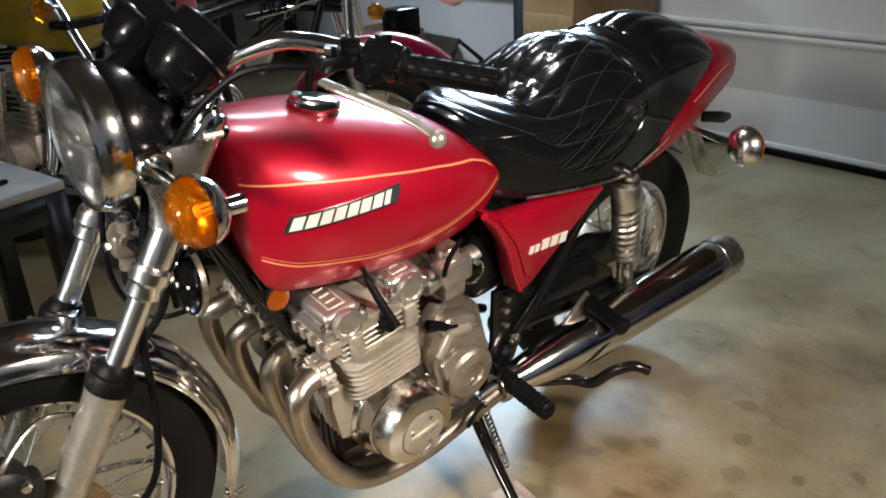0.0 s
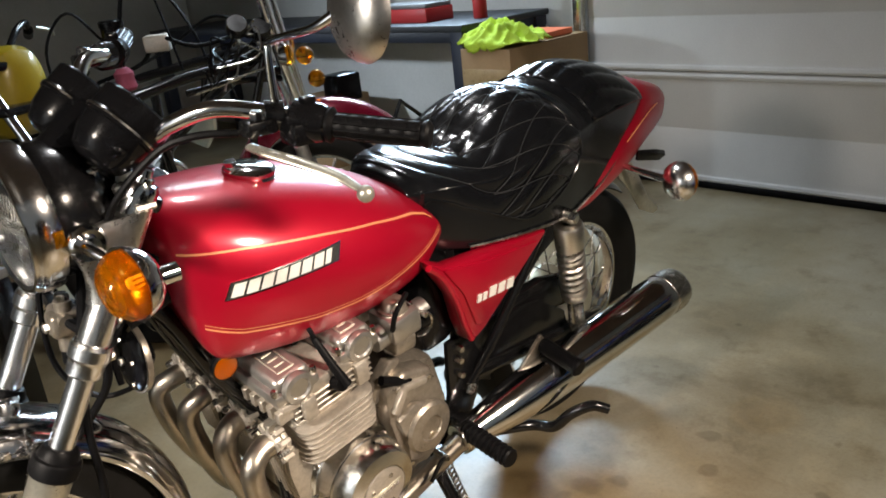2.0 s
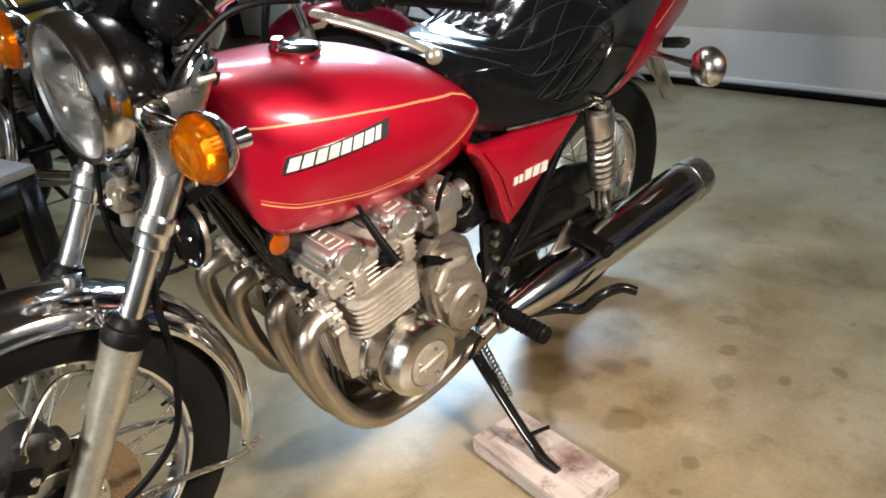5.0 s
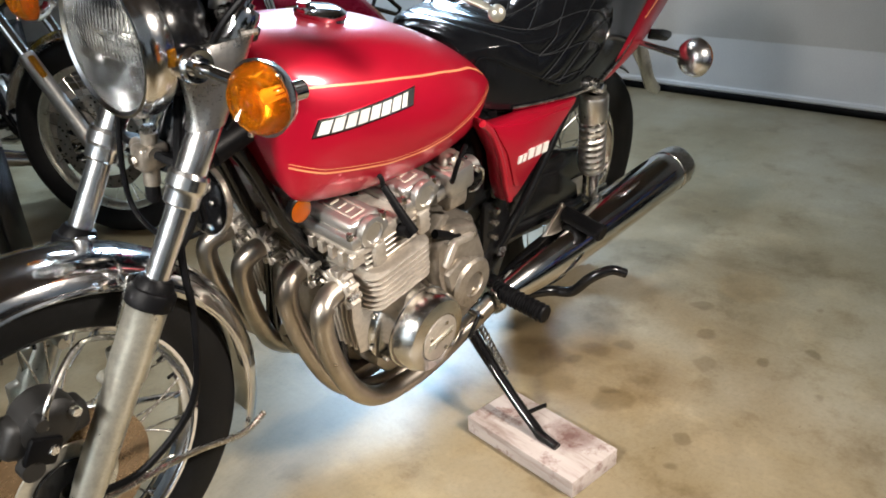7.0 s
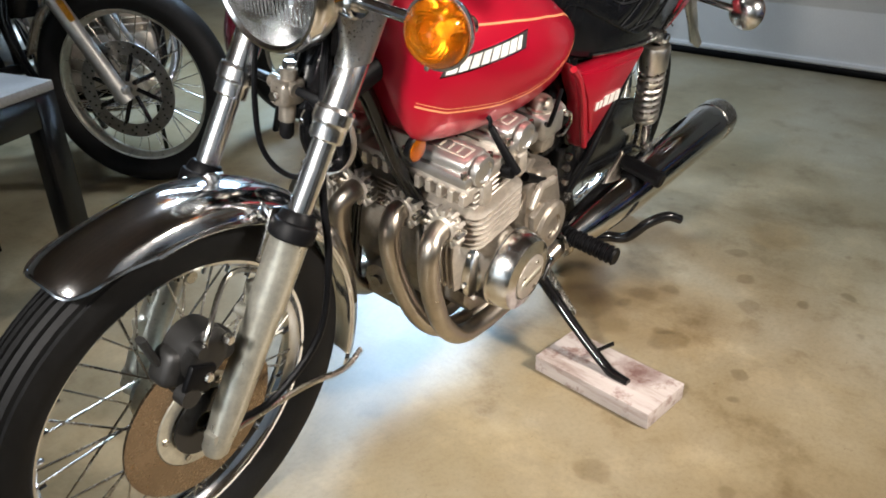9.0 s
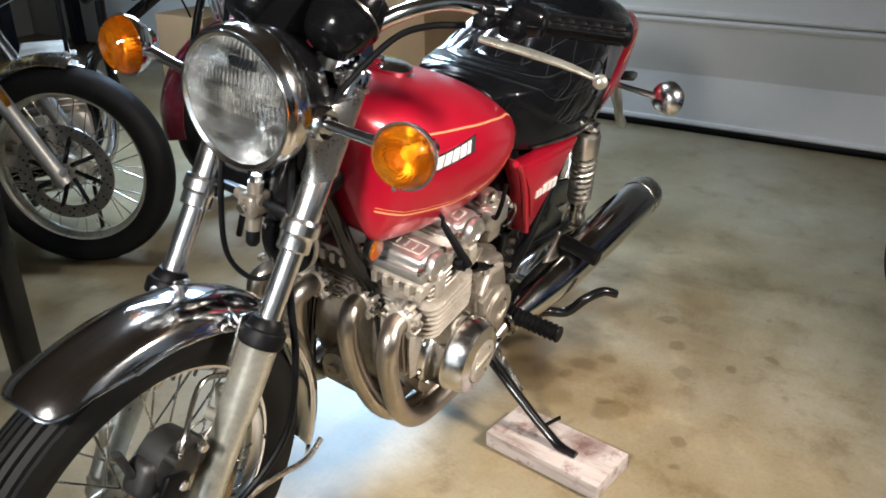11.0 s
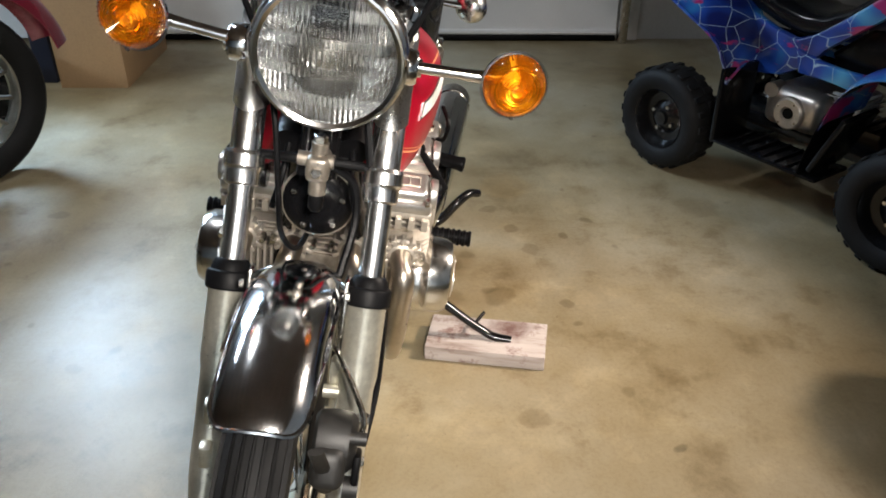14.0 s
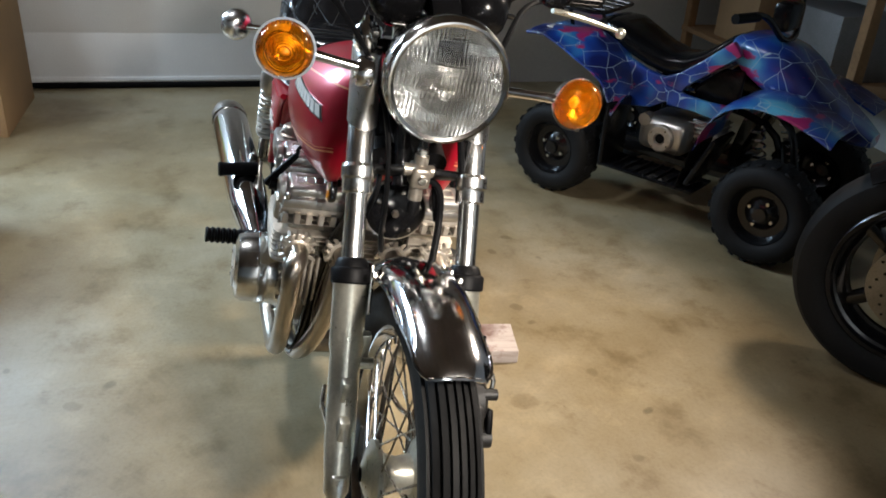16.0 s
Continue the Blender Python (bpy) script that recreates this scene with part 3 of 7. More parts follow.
# front fender: a chromed hoop with rolled lips
rings = []
for deg in list(np.linspace(-17, 111, 54)) + list(np.linspace(111.8, 118, 16)):
    a = radians(deg)
    up = Vector((math.cos(a), 0, math.sin(a)))
    R0 = 0.388 + 0.012 * abs(math.cos(a * 0.9))
    near = max(0.0, (deg - 111) / 7.0)
    grow = (0.58 + 0.42 * (1 - near ** 2.2) ** 0.5) * (1 - 0.14 * max(0.0, (deg - 60) / 58) ** 2)
    outer, inner = [], []
    for j in range(17):
        u = -1 + 2 * j / 16
        yy = 0.069 * math.copysign(abs(u) ** 0.9, u) * grow
        drop = 0.030 * (abs(u) * grow) ** 2.4 + (0.016 * max(0.0, 1 - max(0.0, deg - 96) / 14) if abs(u) > 0.98 else 0) + 0.006 * near ** 3
        outer.append(FA + up * (R0 - drop) + Vector((0, yy, 0)))
        inner.append(FA + up * (R0 - drop - 0.003) + Vector((0, yy * 0.97, 0)))
    rings.append(outer + inner[::-1])
front_fender = part("front_fender", loft(rings), CHROME, bike, "chrome front fender with rolled edges", 50)
tip = [rings[k][0] for k in range(47, 70)] + rings[-1][1:16] + [rings[k][16] for k in range(69, 46, -1)]
part("fender_rim", tube(tip, 0.0032, 6, 1), CHROME, front_fender)


def arc_pt(r, deg, y):
    return FA + Vector((r * math.cos(radians(deg)), y, r * math.sin(radians(deg))))


for s in (-1, 1):
    part("fender_lip", tube([arc_pt(0.349 + 0.010 * abs(math.cos(radians(d * 0.9))), d, 0.0675 * s) for d in range(-16, 101, 6)], 0.004, 6, 2), CHROME, front_fender)
    part("fender_stay", tube([arc_pt(0.39, -13, 0.073 * s), arc_pt(0.33, -16, 0.085 * s), arc_pt(0.2, -14, 0.094 * s), FA + Vector((0.03, 0.096 * s, -0.03))], 0.006, 8, 5), STEEL, front_fender, "bent steel fender stay")
    bracket = side_plate([(0.118, 0.615), (0.142, 0.61), (0.162, 0.66), (0.185, 0.69), (0.150, 0.70), (0.138, 0.67)], 0.074 * s, 0.008, 0.003)
    part("fender_bracket", bracket, STEEL, front_fender)
    part("fender_band", tube([FA + Vector((0.15, 0.075 * u, 0.357 - 0.028 * abs(u) ** 2.6)) for u in (-1, -0.8, -0.5, -0.2, 0, 0.2, 0.5, 0.8, 1)], 0.005, 6, 3), CHROME, front_fender) if s < 0 else None
    for d in (58, 72):
        part("fender_bolt", bolt(arc_pt(0.362, d, 0.076 * s), (0, s, 0), 0.007, 0.006), STEEL, front_fender)

# front brake caliper, hoses and cables
DUSTY = surface("dusty_black_casting", (0.010, 0.0095, 0.009), 0.5, 0.0, 0.4, 24, 160, 0.3, 0.12)
CC = FA + Vector((-0.018, -0.088, 0.180))
cal = geo_join(lathe([(0, -0.030), (0.036, -0.030), (0.044, -0.024), (0.046, 0.0), (0.044, 0.022), (0.036, 0.030), (0.022, 0.034), (0, 0.034)], 24, along(CC, CC + Vector((0, -1, 0)))),
               block((0.095, 0.05, 0.062), CC + Vector((-0.022, 0.004, -0.020)), 0.016, Matrix.Rotation(radians(28), 4, "Y"), 3), block((0.05, 0.045, 0.05), CC + Vector((0.035, 0.0, -0.015)), 0.012),
               rod(CC + Vector((-0.045, -0.02, -0.045)), CC + Vector((-0.045, -0.042, -0.045)), 0.017, 14), rod(CC + Vector((-0.02, -0.02, 0.028)), CC + Vector((-0.02, -0.046, 0.028)), 0.010, 12))
caliper = part("brake_caliper", cal, DUSTY, bike, "worn dusty black brake caliper")
part("caliper_cover", block((0.05, 0.012, 0.045), CC + Vector((-0.025, -0.036, -0.022)), 0.006, Matrix.Rotation(radians(28), 4, "Y")), RUBBER, caliper)
part("caliper_bracket", tube([CC + Vector((-0.075, 0.02, 0.05)), CC + Vector((-0.06, 0.01, 0.0)), CC + Vector((-0.04, 0.005, -0.06))], 0.012, 8, 4, True, 0.5), DUSTY, caliper, "black caliper bracket")
for dx, dz in ((-0.030, 0.155), (0.012, 0.20)):
    part("caliper_pin", bolt(FA + Vector((dx, -0.120, dz)), (0, -1, 0), 0.009, 0.014), STEEL, caliper)
part("brake_pipe", tube([FA + Vector((-0.03, -0.12, 0.19)), FA + Vector((-0.02, -0.125, 0.235)), FA + Vector((0.06, -0.08, 0.27)), FA + Vector((0.16, -0.06, 0.22)), FA + Vector((0.20, -0.05, 0.27))], 0.0045, 8, 6), STEEL, caliper)
part("brake_hose", tube([(0.205, -0.05, 0.64), (0.235, -0.06, 0.68), (0.275, -0.07, 0.74), (0.285, -0.06, 0.80), (0.28, -0.02, 0.83)], 0.007, 8, 6), RUBBER, bike, "black rubber brake hose")
part("hose_union", rod((0.19, -0.05, 0.62), (0.21, -0.052, 0.65), 0.007, 8), DULL, bike)
union = part("brake_junction", geo_join(block((0.050, 0.036, 0.042), (0.255, -0.006, 0.838), 0.009, None, 3), rod((0.252, -0.006, 0.790), (0.258, -0.006, 0.875), 0.0135, 14), rod((0.250, -0.030, 0.848), (0.252, 0.026, 0.848), 0.0115, 12)), CASE, bike, "grey alloy brake line junction")
part("junction_bolt", bolt((0.258, -0.006, 0.875), (0.1, 0, 1), 0.011, 0.012), STEEL, union)
part("junction_bolt", bolt((0.229, -0.006, 0.838), (-1, 0, 0), 0.009, 0.008), STEEL, union)
part("junction_boot", lathe([(0, 0), (0.010, 0), (0.012, 0.008), (0.012, 0.026), (0.008, 0.032), (0, 0.032)], 14, along((0.252, -0.006, 0.792), (0.248, -0.006, 0.70))), RUBBER, union)
part("speedometer_cable", tube([(0.02, -0.11, 0.36), (0.10, -0.125, 0.37), (0.19, -0.14, 0.46), (0.215, -0.135, 0.60), (0.22, -0.115, 0.72), (0.25, -0.085, 0.85), (0.29, -0.06, 1.0)], 0.0065, 8, 6), RUBBER, bike, "black speedometer cable")
part("clutch_cable", tube([(0.460, -0.240, 1.150), (0.415, -0.205, 1.148), (0.378, -0.172, 1.130), (0.335, -0.140, 1.080), (0.312, -0.115, 1.03), (0.308, -0.08, 0.95), (0.36, -0.05, 0.86)], 0.0055, 8, 6), RUBBER, bike, "black clutch cable")
part("throttle_cable", tube([(0.460, 0.240, 1.150), (0.40, 0.19, 1.115), (0.32, 0.12, 1.04), (0.262, 0.07, 0.93), (0.238, 0.052, 0.80), (0.250, 0.045, 0.71), (0.30, 0.025, 0.655), (0.38, 0.01, 0.66)], 0.005, 8, 6), RUBBER, bike, "looping black cable")
part("horn", geo_join(lathe([(0, 0), (0.035, 0), (0.057, 0.006), (0.062, 0.012), (0.062, 0.022), (0.035, 0.032), (0.02, 0.045), (0, 0.046)], 28, along((0.335, 0.0, 0.725), (0.6, 0, 0.70)))), PLASTIC, bike, "round black horn")
part("horn_rim", lathe([(0.0605, 0.010), (0.0635, 0.011), (0.0640, 0.016), (0.0635, 0.021), (0.0605, 0.022)], 36, along((0.335, 0.0, 0.725), (0.6, 0, 0.70))), CASE, bike)
for a in (0.5, 1.7, 2.8, 4.0, 5.2):
    part("horn_screw", bolt((0.331, 0.045 * math.cos(a), 0.725 + 0.045 * math.sin(a)), (-1, 0, 0), 0.005, 0.004), STEEL, bike)
part("horn_stud", bolt((0.334, 0.003, 0.722), (-1, 0, 0), 0.008, 0.008), HEADER, bike)

RIMMED = surface("bright_rim_plate", (0.74, 0.73, 0.72), 0.14, 1.0, 0.04, 20, 200, 0.0, 0.03)
# headlamp
HL = Vector((0.208, -0.012, 1.024))
HM = along(HL, HL + Vector((-1, 0.0, -0.03)))
bucket = lathe([(0.092, -0.02), (0.100, -0.03), (0.102, -0.06), (0.095, -0.10), (0.070, -0.125), (0.03, -0.135), (0, -0.136)], 40, HM)
headlamp = part("headlamp", bucket, BLACK, bike, "round headlamp with black shell and fluted glass")
part("headlamp_rim", lathe([(0.094, -0.038), (0.110, -0.038), (0.112, -0.033), (0.112, -0.010), (0.109, -0.002), (0.1065, 0.001), (0.1055, 0.006), (0.1020, 0.0065), (0.0965, 0.003), (0.0955, -0.008)], 48, HM), RIMMED, headlamp, "chrome headlamp rim")
dish = [(0.0955, -0.010)] + [(0.0955 * (1 - k / 10), -0.010 - 0.065 * (1 - (1 - k / 10) ** 2)) for k in range(1, 11)]
part("reflector", lathe(dish, 40, HM), SILVERED, headlamp, "silvered reflector bowl")
face = [(0.0965 * (1 - k / 8), 0.002 + 0.013 * (1 - (1 - k / 8) ** 2)) for k in range(9)]
back = [(0.0965 * (k / 8), -0.001 + 0.013 * (1 - (k / 8) ** 2)) for k in range(9)]
part("headlamp_glass", lathe(face + back[1:], 48, HM), LENS, headlamp, "fluted clear headlamp glass").visible_shadow = False
part("bulb", geo_join(rod(HL + Vector((0.07, 0, 0)), HL + Vector((0.025, 0, 0)), 0.010, 12), lathe([(0, 0.0), (0.014, 0.0), (0.014, 0.012), (0, 0.014)], 14, along(HL + Vector((0.022, 0, 0)), HL + Vector((-1, 0, 0))))), STEEL, headlamp)
part("side_marker", block((0.004, 0.016, 0.026), HL + Vector((0.03, -0.110, 0.0)), 0.002, Matrix.Rotation(radians(90), 4, "Z")), AMBER, headlamp, "small amber marker")


def indicator(name, at, way, stem_from, stub=True, shell=CHROME):
    """A round turn signal: bright bowl, ribbed amber lens facing way, and its stalk."""
    at, way = Vector(at), Vector(way).normalized()
    m = along(at, at + way)
    bowl = lathe([(0, -0.034), (0.018, -0.033), (0.034, -0.026), (0.045, -0.014), (0.050, 0.0), (0.051, 0.006), (0.047, 0.006)], 32, m)
    ob = part(name, bowl, shell, bike, "amber turn signal with a chrome bowl")
    lens = lathe([(0, 0.0345), (0.007, 0.034)] + [q for r in (0.009, 0.0135, 0.018, 0.0225, 0.027, 0.0315) for q in ((r, 0.0345 - 4.2 * r * r - 0.0012), (r + 0.0022, 0.0345 - 4.2 * r * r + 0.0004))] + [(0.0395, 0.0250), (0.0425, 0.020), (0.0445, 0.012), (0.0465, 0.0), (0.0435, 0.0), (0.0405, 0.014), (0.030, 0.024), (0, 0.029)], 48, m)
    lens_ob = part("lens", lens, AMBER, ob, "amber ribbed lens")
    lens_ob.visible_shadow = False
    for k in range(44):  # fine teeth round the lens rim
        a = 2 * math.pi * k / 44
        u = m @ Vector((0.0462 * math.cos(a), 0.0462 * math.sin(a), 0.003))
        v = m @ Vector((0.0436 * math.cos(a), 0.0436 * math.sin(a), 0.019))
        part("lens_tooth", rod(u, v, 0.0013, 4), AMBER, lens_ob)
    part("lens_bowl", lathe([(0.046, 0.001), (0.040, -0.008), (0.024, -0.018), (0, -0.022)], 28, m), SILVERED, ob)
    part("lamp_bulb", lathe([(0, -0.02), (0.008, -0.02), (0.009, 0.004), (0.006, 0.012), (0, 0.014)], 12, m), WHITE, ob)
    part("lens_screw", bolt(at + way * 0.024 + Vector((0, 0, -0.042)), way, 0.004, 0.004), STEEL, ob)
    base = at - way * 0.012
    part("stalk", tube([stem_from, Vector(stem_from).lerp(base, 0.5), base], [0.009, 0.0085, 0.012], 12, 3), CHROME, ob, "chrome stalk")
    if stub:
        out = Vector((0, math.copysign(1, at.y), 0))
        part("stalk_cap", rod(base - way * 0.005 + out * 0.01, base - way * 0.045 + out * 0.016, 0.0135, 16), CHROME, ob)
    return ob


indicator("turn_signal", (0.262, -0.279, 1.008), (-1, -0.12, 0.0), (0.262, -0.12, 1.012))
indicator("turn_signal", (0.245, 0.262, 1.035), (-1, 0.12, 0.0), (0.262, 0.12, 1.015))
indicator("turn_signal", (1.630, -0.285, 0.765), (1, -0.34, 0.0), (1.60, -0.09, 0.775), False, TUBE)
indicator("turn_signal", (1.630, 0.285, 0.765), (1, 0.34, 0.0), (1.60, 0.09, 0.775), False, TUBE)

# gauges
for s in (-1, 1):
    a = Vector((0.315, 0.078 * s - 0.008, 1.105))
    cup = lathe([(0, 0), (0.026, 0), (0.040, 0.008), (0.050, 0.030), (0.054, 0.055), (0.0575, 0.057), (0.0585, 0.064), (0.055, 0.068), (0.056, 0.075), (0.056, 0.100), (0.051, 0.104), (0.048, 0.098), (0, 0.098)], 36,
                along(a, a + Vector((0.80, 0, 0.60))))
    gauge = part("gauge", cup, PLASTIC, bike, "round black instrument pod")
    part("gauge_band", lathe([(0.0555, 0.0), (0.0585, 0.001), (0.0585, 0.004), (0.0555, 0.005)], 36, along(a + Vector((0.80, 0, 0.60)) * 0.060, a + Vector((0.80, 0, 0.60))), closed=True), STEEL, gauge)
    part("gauge_slot", block((0.006, 0.028, 0.012), a + Vector((0.02, -0.047, -0.002)) + Vector((0, 0, 0.028)), 0.002, Matrix.Rotation(radians(-50), 4, "Y")), BLACK, gauge)
part("warning_lamp_box", block((0.058, 0.056, 0.13), (0.312, -0.008, 1.112), 0.006, Matrix.Rotation(radians(53), 4, "Y")), PLASTIC, bike, "black warning lamp housing")
part("gauge_bracket", geo_join(block((0.02, 0.16, 0.006), (0.315, 0, 1.09), 0.002), rod((0.315, -0.07, 1.09), (0.33, -0.06, 1.04), 0.006, 8), rod((0.315, 0.07, 1.09), (0.33, 0.06, 1.04), 0.006, 8)), STEEL, bike)

# handlebar, grips, levers, mirror
BAR = [(0.372, 0.0, 1.105), (0.372, 0.05, 1.105), (0.382, 0.095, 1.116), (0.408, 0.155, 1.156), (0.448, 0.205, 1.179), (0.500, 0.250, 1.172), (0.552, 0.322, 1.159), (0.622, 0.436, 1.156)]
handlebar = part("handlebar", tube([(x, -y, z) for x, y, z in BAR[::-1]] + BAR[1:], 0.0125, 14, 6), CHROME, bike, "chrome handlebar")
for s in (-1, 1):
    g0, g1 = Vector((0.552, 0.322 * s, 1.159)), Vector((0.627, 0.444 * s, 1.156))
    grip = lathe([(0, 0), (0.024, 0), (0.025, 0.004), (0.019, 0.008)] + [q for k in range(6) for q in ((0.0165, 0.010 + k * 0.0205), (0.0175, 0.012 + k * 0.0205), (0.0175, 0.027 + k * 0.0205), (0.0165, 0.029 + k * 0.0205))] +
                 [(0.018, 0.134), (0.0195, 0.140), (0.016, 0.144), (0, 0.144)], 20, along(g0, g1))
    part("grip", grip, RUBBER, handlebar, "ribbed black rubber grip")
    for k in range(10):  # ridges along the grip
        d = (g1 - g0).normalized()
        u = d.orthogonal().normalized()
        v = d.cross(u)
        r = (u * math.cos(0.628 * k) + v * math.sin(0.628 * k)) * 0.0168
        part("grip_ridge", tube([g0 + d * 0.012 + r, g1 - d * 0.012 + r], 0.0022, 5, 1), RUBBER, handlebar)
    w0 = Vector((0.521, 0.278 * s, 1.166))
    d = (g0 - w0).normalized()
    switch = geo_join(lathe([(0, 0), (0.023, 0), (0.027, 0.004), (0.027, 0.042), (0.024, 0.05), (0, 0.05)], 22, along(w0, g0)), block((0.020, 0.016, 0.012), w0 + d * 0.022 + Vector((0.004, 0, 0.028)), 0.003),
                      block((0.05, 0.04, 0.034), w0 + d * 0.022 + Vector((-0.01, 0, -0.012)), 0.008))
    part("switch_housing", switch, PLASTIC, handlebar, "black switch housing")
    p0 = Vector((0.503, 0.256 * s, 1.170))
    perch = geo_join(rod(p0 - Vector((0.01, 0.0, 0)), p0 + Vector((0.012, 0.012 * s, -0.002)), 0.022, 16), block((0.05, 0.028, 0.022), p0 + Vector((-0.028, 0.012 * s, -0.008)), 0.005), bolt(p0 + Vector((-0.034, 0.016 * s, 0.004)), (0, 0, 1), 0.009, 0.012))
    part("lever_perch", perch, BLACK, handlebar)
    lever = tube([p0 + Vector((-0.046, 0.014 * s, -0.032)), (0.462, 0.300 * s, 1.136), (0.482, 0.350 * s, 1.129), (0.500, 0.405 * s, 1.120), (0.503, 0.446 * s, 1.113)], [0.0085, 0.0100, 0.0105, 0.0090, 0.0060], 12, 5, True, 0.6)
    part("lever", geo_join(lever, lathe([(0.0115 * math.sin(math.pi * k / 8), -0.0115 * math.cos(math.pi * k / 8)) for k in range(9)], 14, Matrix.Translation((0.503, 0.454 * s, 1.110)))), DULL, handlebar, "alloy lever with a ball end")
    part("lever_pivot", bolt(p0 + Vector((-0.030, 0.014 * s, 0.004)), (0, 0, 1), 0.010, 0.010), STEEL, handlebar)
    if s > 0:
        continue
    ms = p0 + Vector((0.004, 0.008 * s, 0.010))
    part("mirror_stem", tube([ms, ms + Vector((-0.004, 0.0, 0.075)), ms + Vector((-0.001, 0.006 * s, 0.092)), Vector((0.505, 0.36 * s, 1.300)), Vector((0.520, 0.395 * s, 1.322))], [0.0065, 0.0058, 0.0058, 0.0055, 0.008], 10, 5), CHROME, handlebar, "bent chrome mirror stem")
    mm = along((0.532, 0.42 * s, 1.325), Vector((0.532, 0.42 * s, 1.325)) + Vector((-1, -0.15 * s, 0.05)))
    shell = lathe([(0, 0.026), (0.02, 0.0255), (0.04, 0.020), (0.054, 0.010), (0.060, 0.0), (0.062, -0.006), (0.059, -0.008)], 36, mm)
    part("mirror_shell", shell, EAR, handlebar, "round chrome mirror")
    part("mirror_glass", lathe([(0.059, -0.008), (0.059, -0.006), (0, -0.0055), (0, -0.0065)], 36, mm), MIRROR, handlebar)

# fuel tank
TANK = [  # x, half width, top, seam height, seam half width
    (0.388, 0.060, 0.985, 0.900, 0.030), (0.396, 0.092, 0.998, 0.860, 0.066), (0.410, 0.118, 1.004, 0.800, 0.090), (0.430, 0.138, 1.006, 0.750, 0.106), (0.452, 0.152, 1.006, 0.725, 0.112),
    (0.50, 0.170, 1.003, 0.712, 0.112), (0.56, 0.183, 0.998, 0.704, 0.116), (0.63, 0.192, 0.988, 0.700, 0.120), (0.70, 0.195, 0.974, 0.701, 0.124), (0.77, 0.191, 0.953, 0.706, 0.126),
    (0.84, 0.179, 0.924, 0.716, 0.124), (0.90, 0.160, 0.892, 0.734, 0.126), (0.95, 0.136, 0.860, 0.760, 0.108), (0.985, 0.112, 0.834, 0.778, 0.090), (1.01, 0.080, 0.815, 0.788, 0.060)]
TK = np.array(TANK)
fine_x = np.concatenate([np.linspace(0.388, 0.46, 14), np.linspace(0.475, 1.01, 40)])


def tank_row(x):
    """The tank's measures at x, eased between the drawn stations."""
    i = max(1, min(len(TK) - 3, int(np.searchsorted(TK[:, 0], x)) - 1))
    a, b, c, d = TK[i - 1], TK[i], TK[i + 1], TK[min(i + 2, len(TK) - 1)]
    if x < TK[1, 0]:
        t = (x - TK[0, 0]) / (TK[1, 0] - TK[0, 0])
        return TK[0] * (1 - t) + TK[1] * t
    t = (x - b[0]) / (c[0] - b[0])
    ta, tb = (c - a) / (c[0] - a[0]) * (c[0] - b[0]), (d - b) / (d[0] - b[0]) * (c[0] - b[0])
    h = (2 * t**3 - 3 * t**2 + 1) * b + (t**3 - 2 * t**2 + t) * ta + (-2 * t**3 + 3 * t**2) * c + (t**3 - t**2) * tb
    return h


def tank_point(x, a):
    """The tank's left skin at station x: a runs from 0 at the seam through 1 at the widest to 2 at the crown."""
    _, w, zt, zb, wb = tank_row(x)
    zm = zb + (zt - zb) * 0.46
    if a <= 1:
        q = (1 - a) * math.pi / 2
        return Vector((x, -(wb + (w - wb) * math.cos(q)), zm - (zm - zb) * math.sin(q) ** 1.15))
    q = (a - 1) * math.pi / 2
    return Vector((x, -w * math.cos(q) ** 0.80, zm + (zt - zm) * math.sin(q) ** 0.86))


rings = []
for x in fine_x:
    left = [tank_point(x, a) for a in np.linspace(0, 2, 29)]
    right = [Vector((p.x, -p.y, p.z)) for p in left[:-1][::-1]]
    _, w, zt, zb, wb = tank_row(x)
    under = [Vector((x, y * wb, zb + 0.010)) for y in (0.9, 0.4, -0.4, -0.9)]
    rings.append(left + right + under)
tank = part("fuel_tank", loft(rings), RED, bike, "candy red fuel tank with gold pinstripes", 60)


def skin_line(pts, lift=0.0012):
    """Points laid on the tank's left skin, a little proud."""
    out = []
    for x, a in pts:
        p, q = tank_point(x, a), tank_point(x, a + 0.02)
        r = tank_point(x + 0.004, a)
        n = (q - p).cross(r - p).normalized()
        n = n if n.y < 0 else -n
        out.append(p + n * lift)
    return out


def find_a(x, z):
    """Where on the left skin the height z is met at station x."""
    lo, hi = 0.0, 1.98
    for _ in range(24):
        mid = (lo + hi) / 2
        lo, hi = (mid, hi) if tank_point(x, mid).z < z else (lo, mid)
    return lo


def stripe_band(xz, half):
    """A thin raised band that follows heights along the tank."""
    V, F = [], []
    for x, z in xz:
        a0, a1 = find_a(x, z - half), find_a(x, z + half)
        V += skin_line([(x, a0), (x, a1)], 0.0012)
    F = [(2 * i, 2 * i + 1, 2 * i + 3, 2 * i + 2) for i in range(len(xz) - 1)]
    return V, F


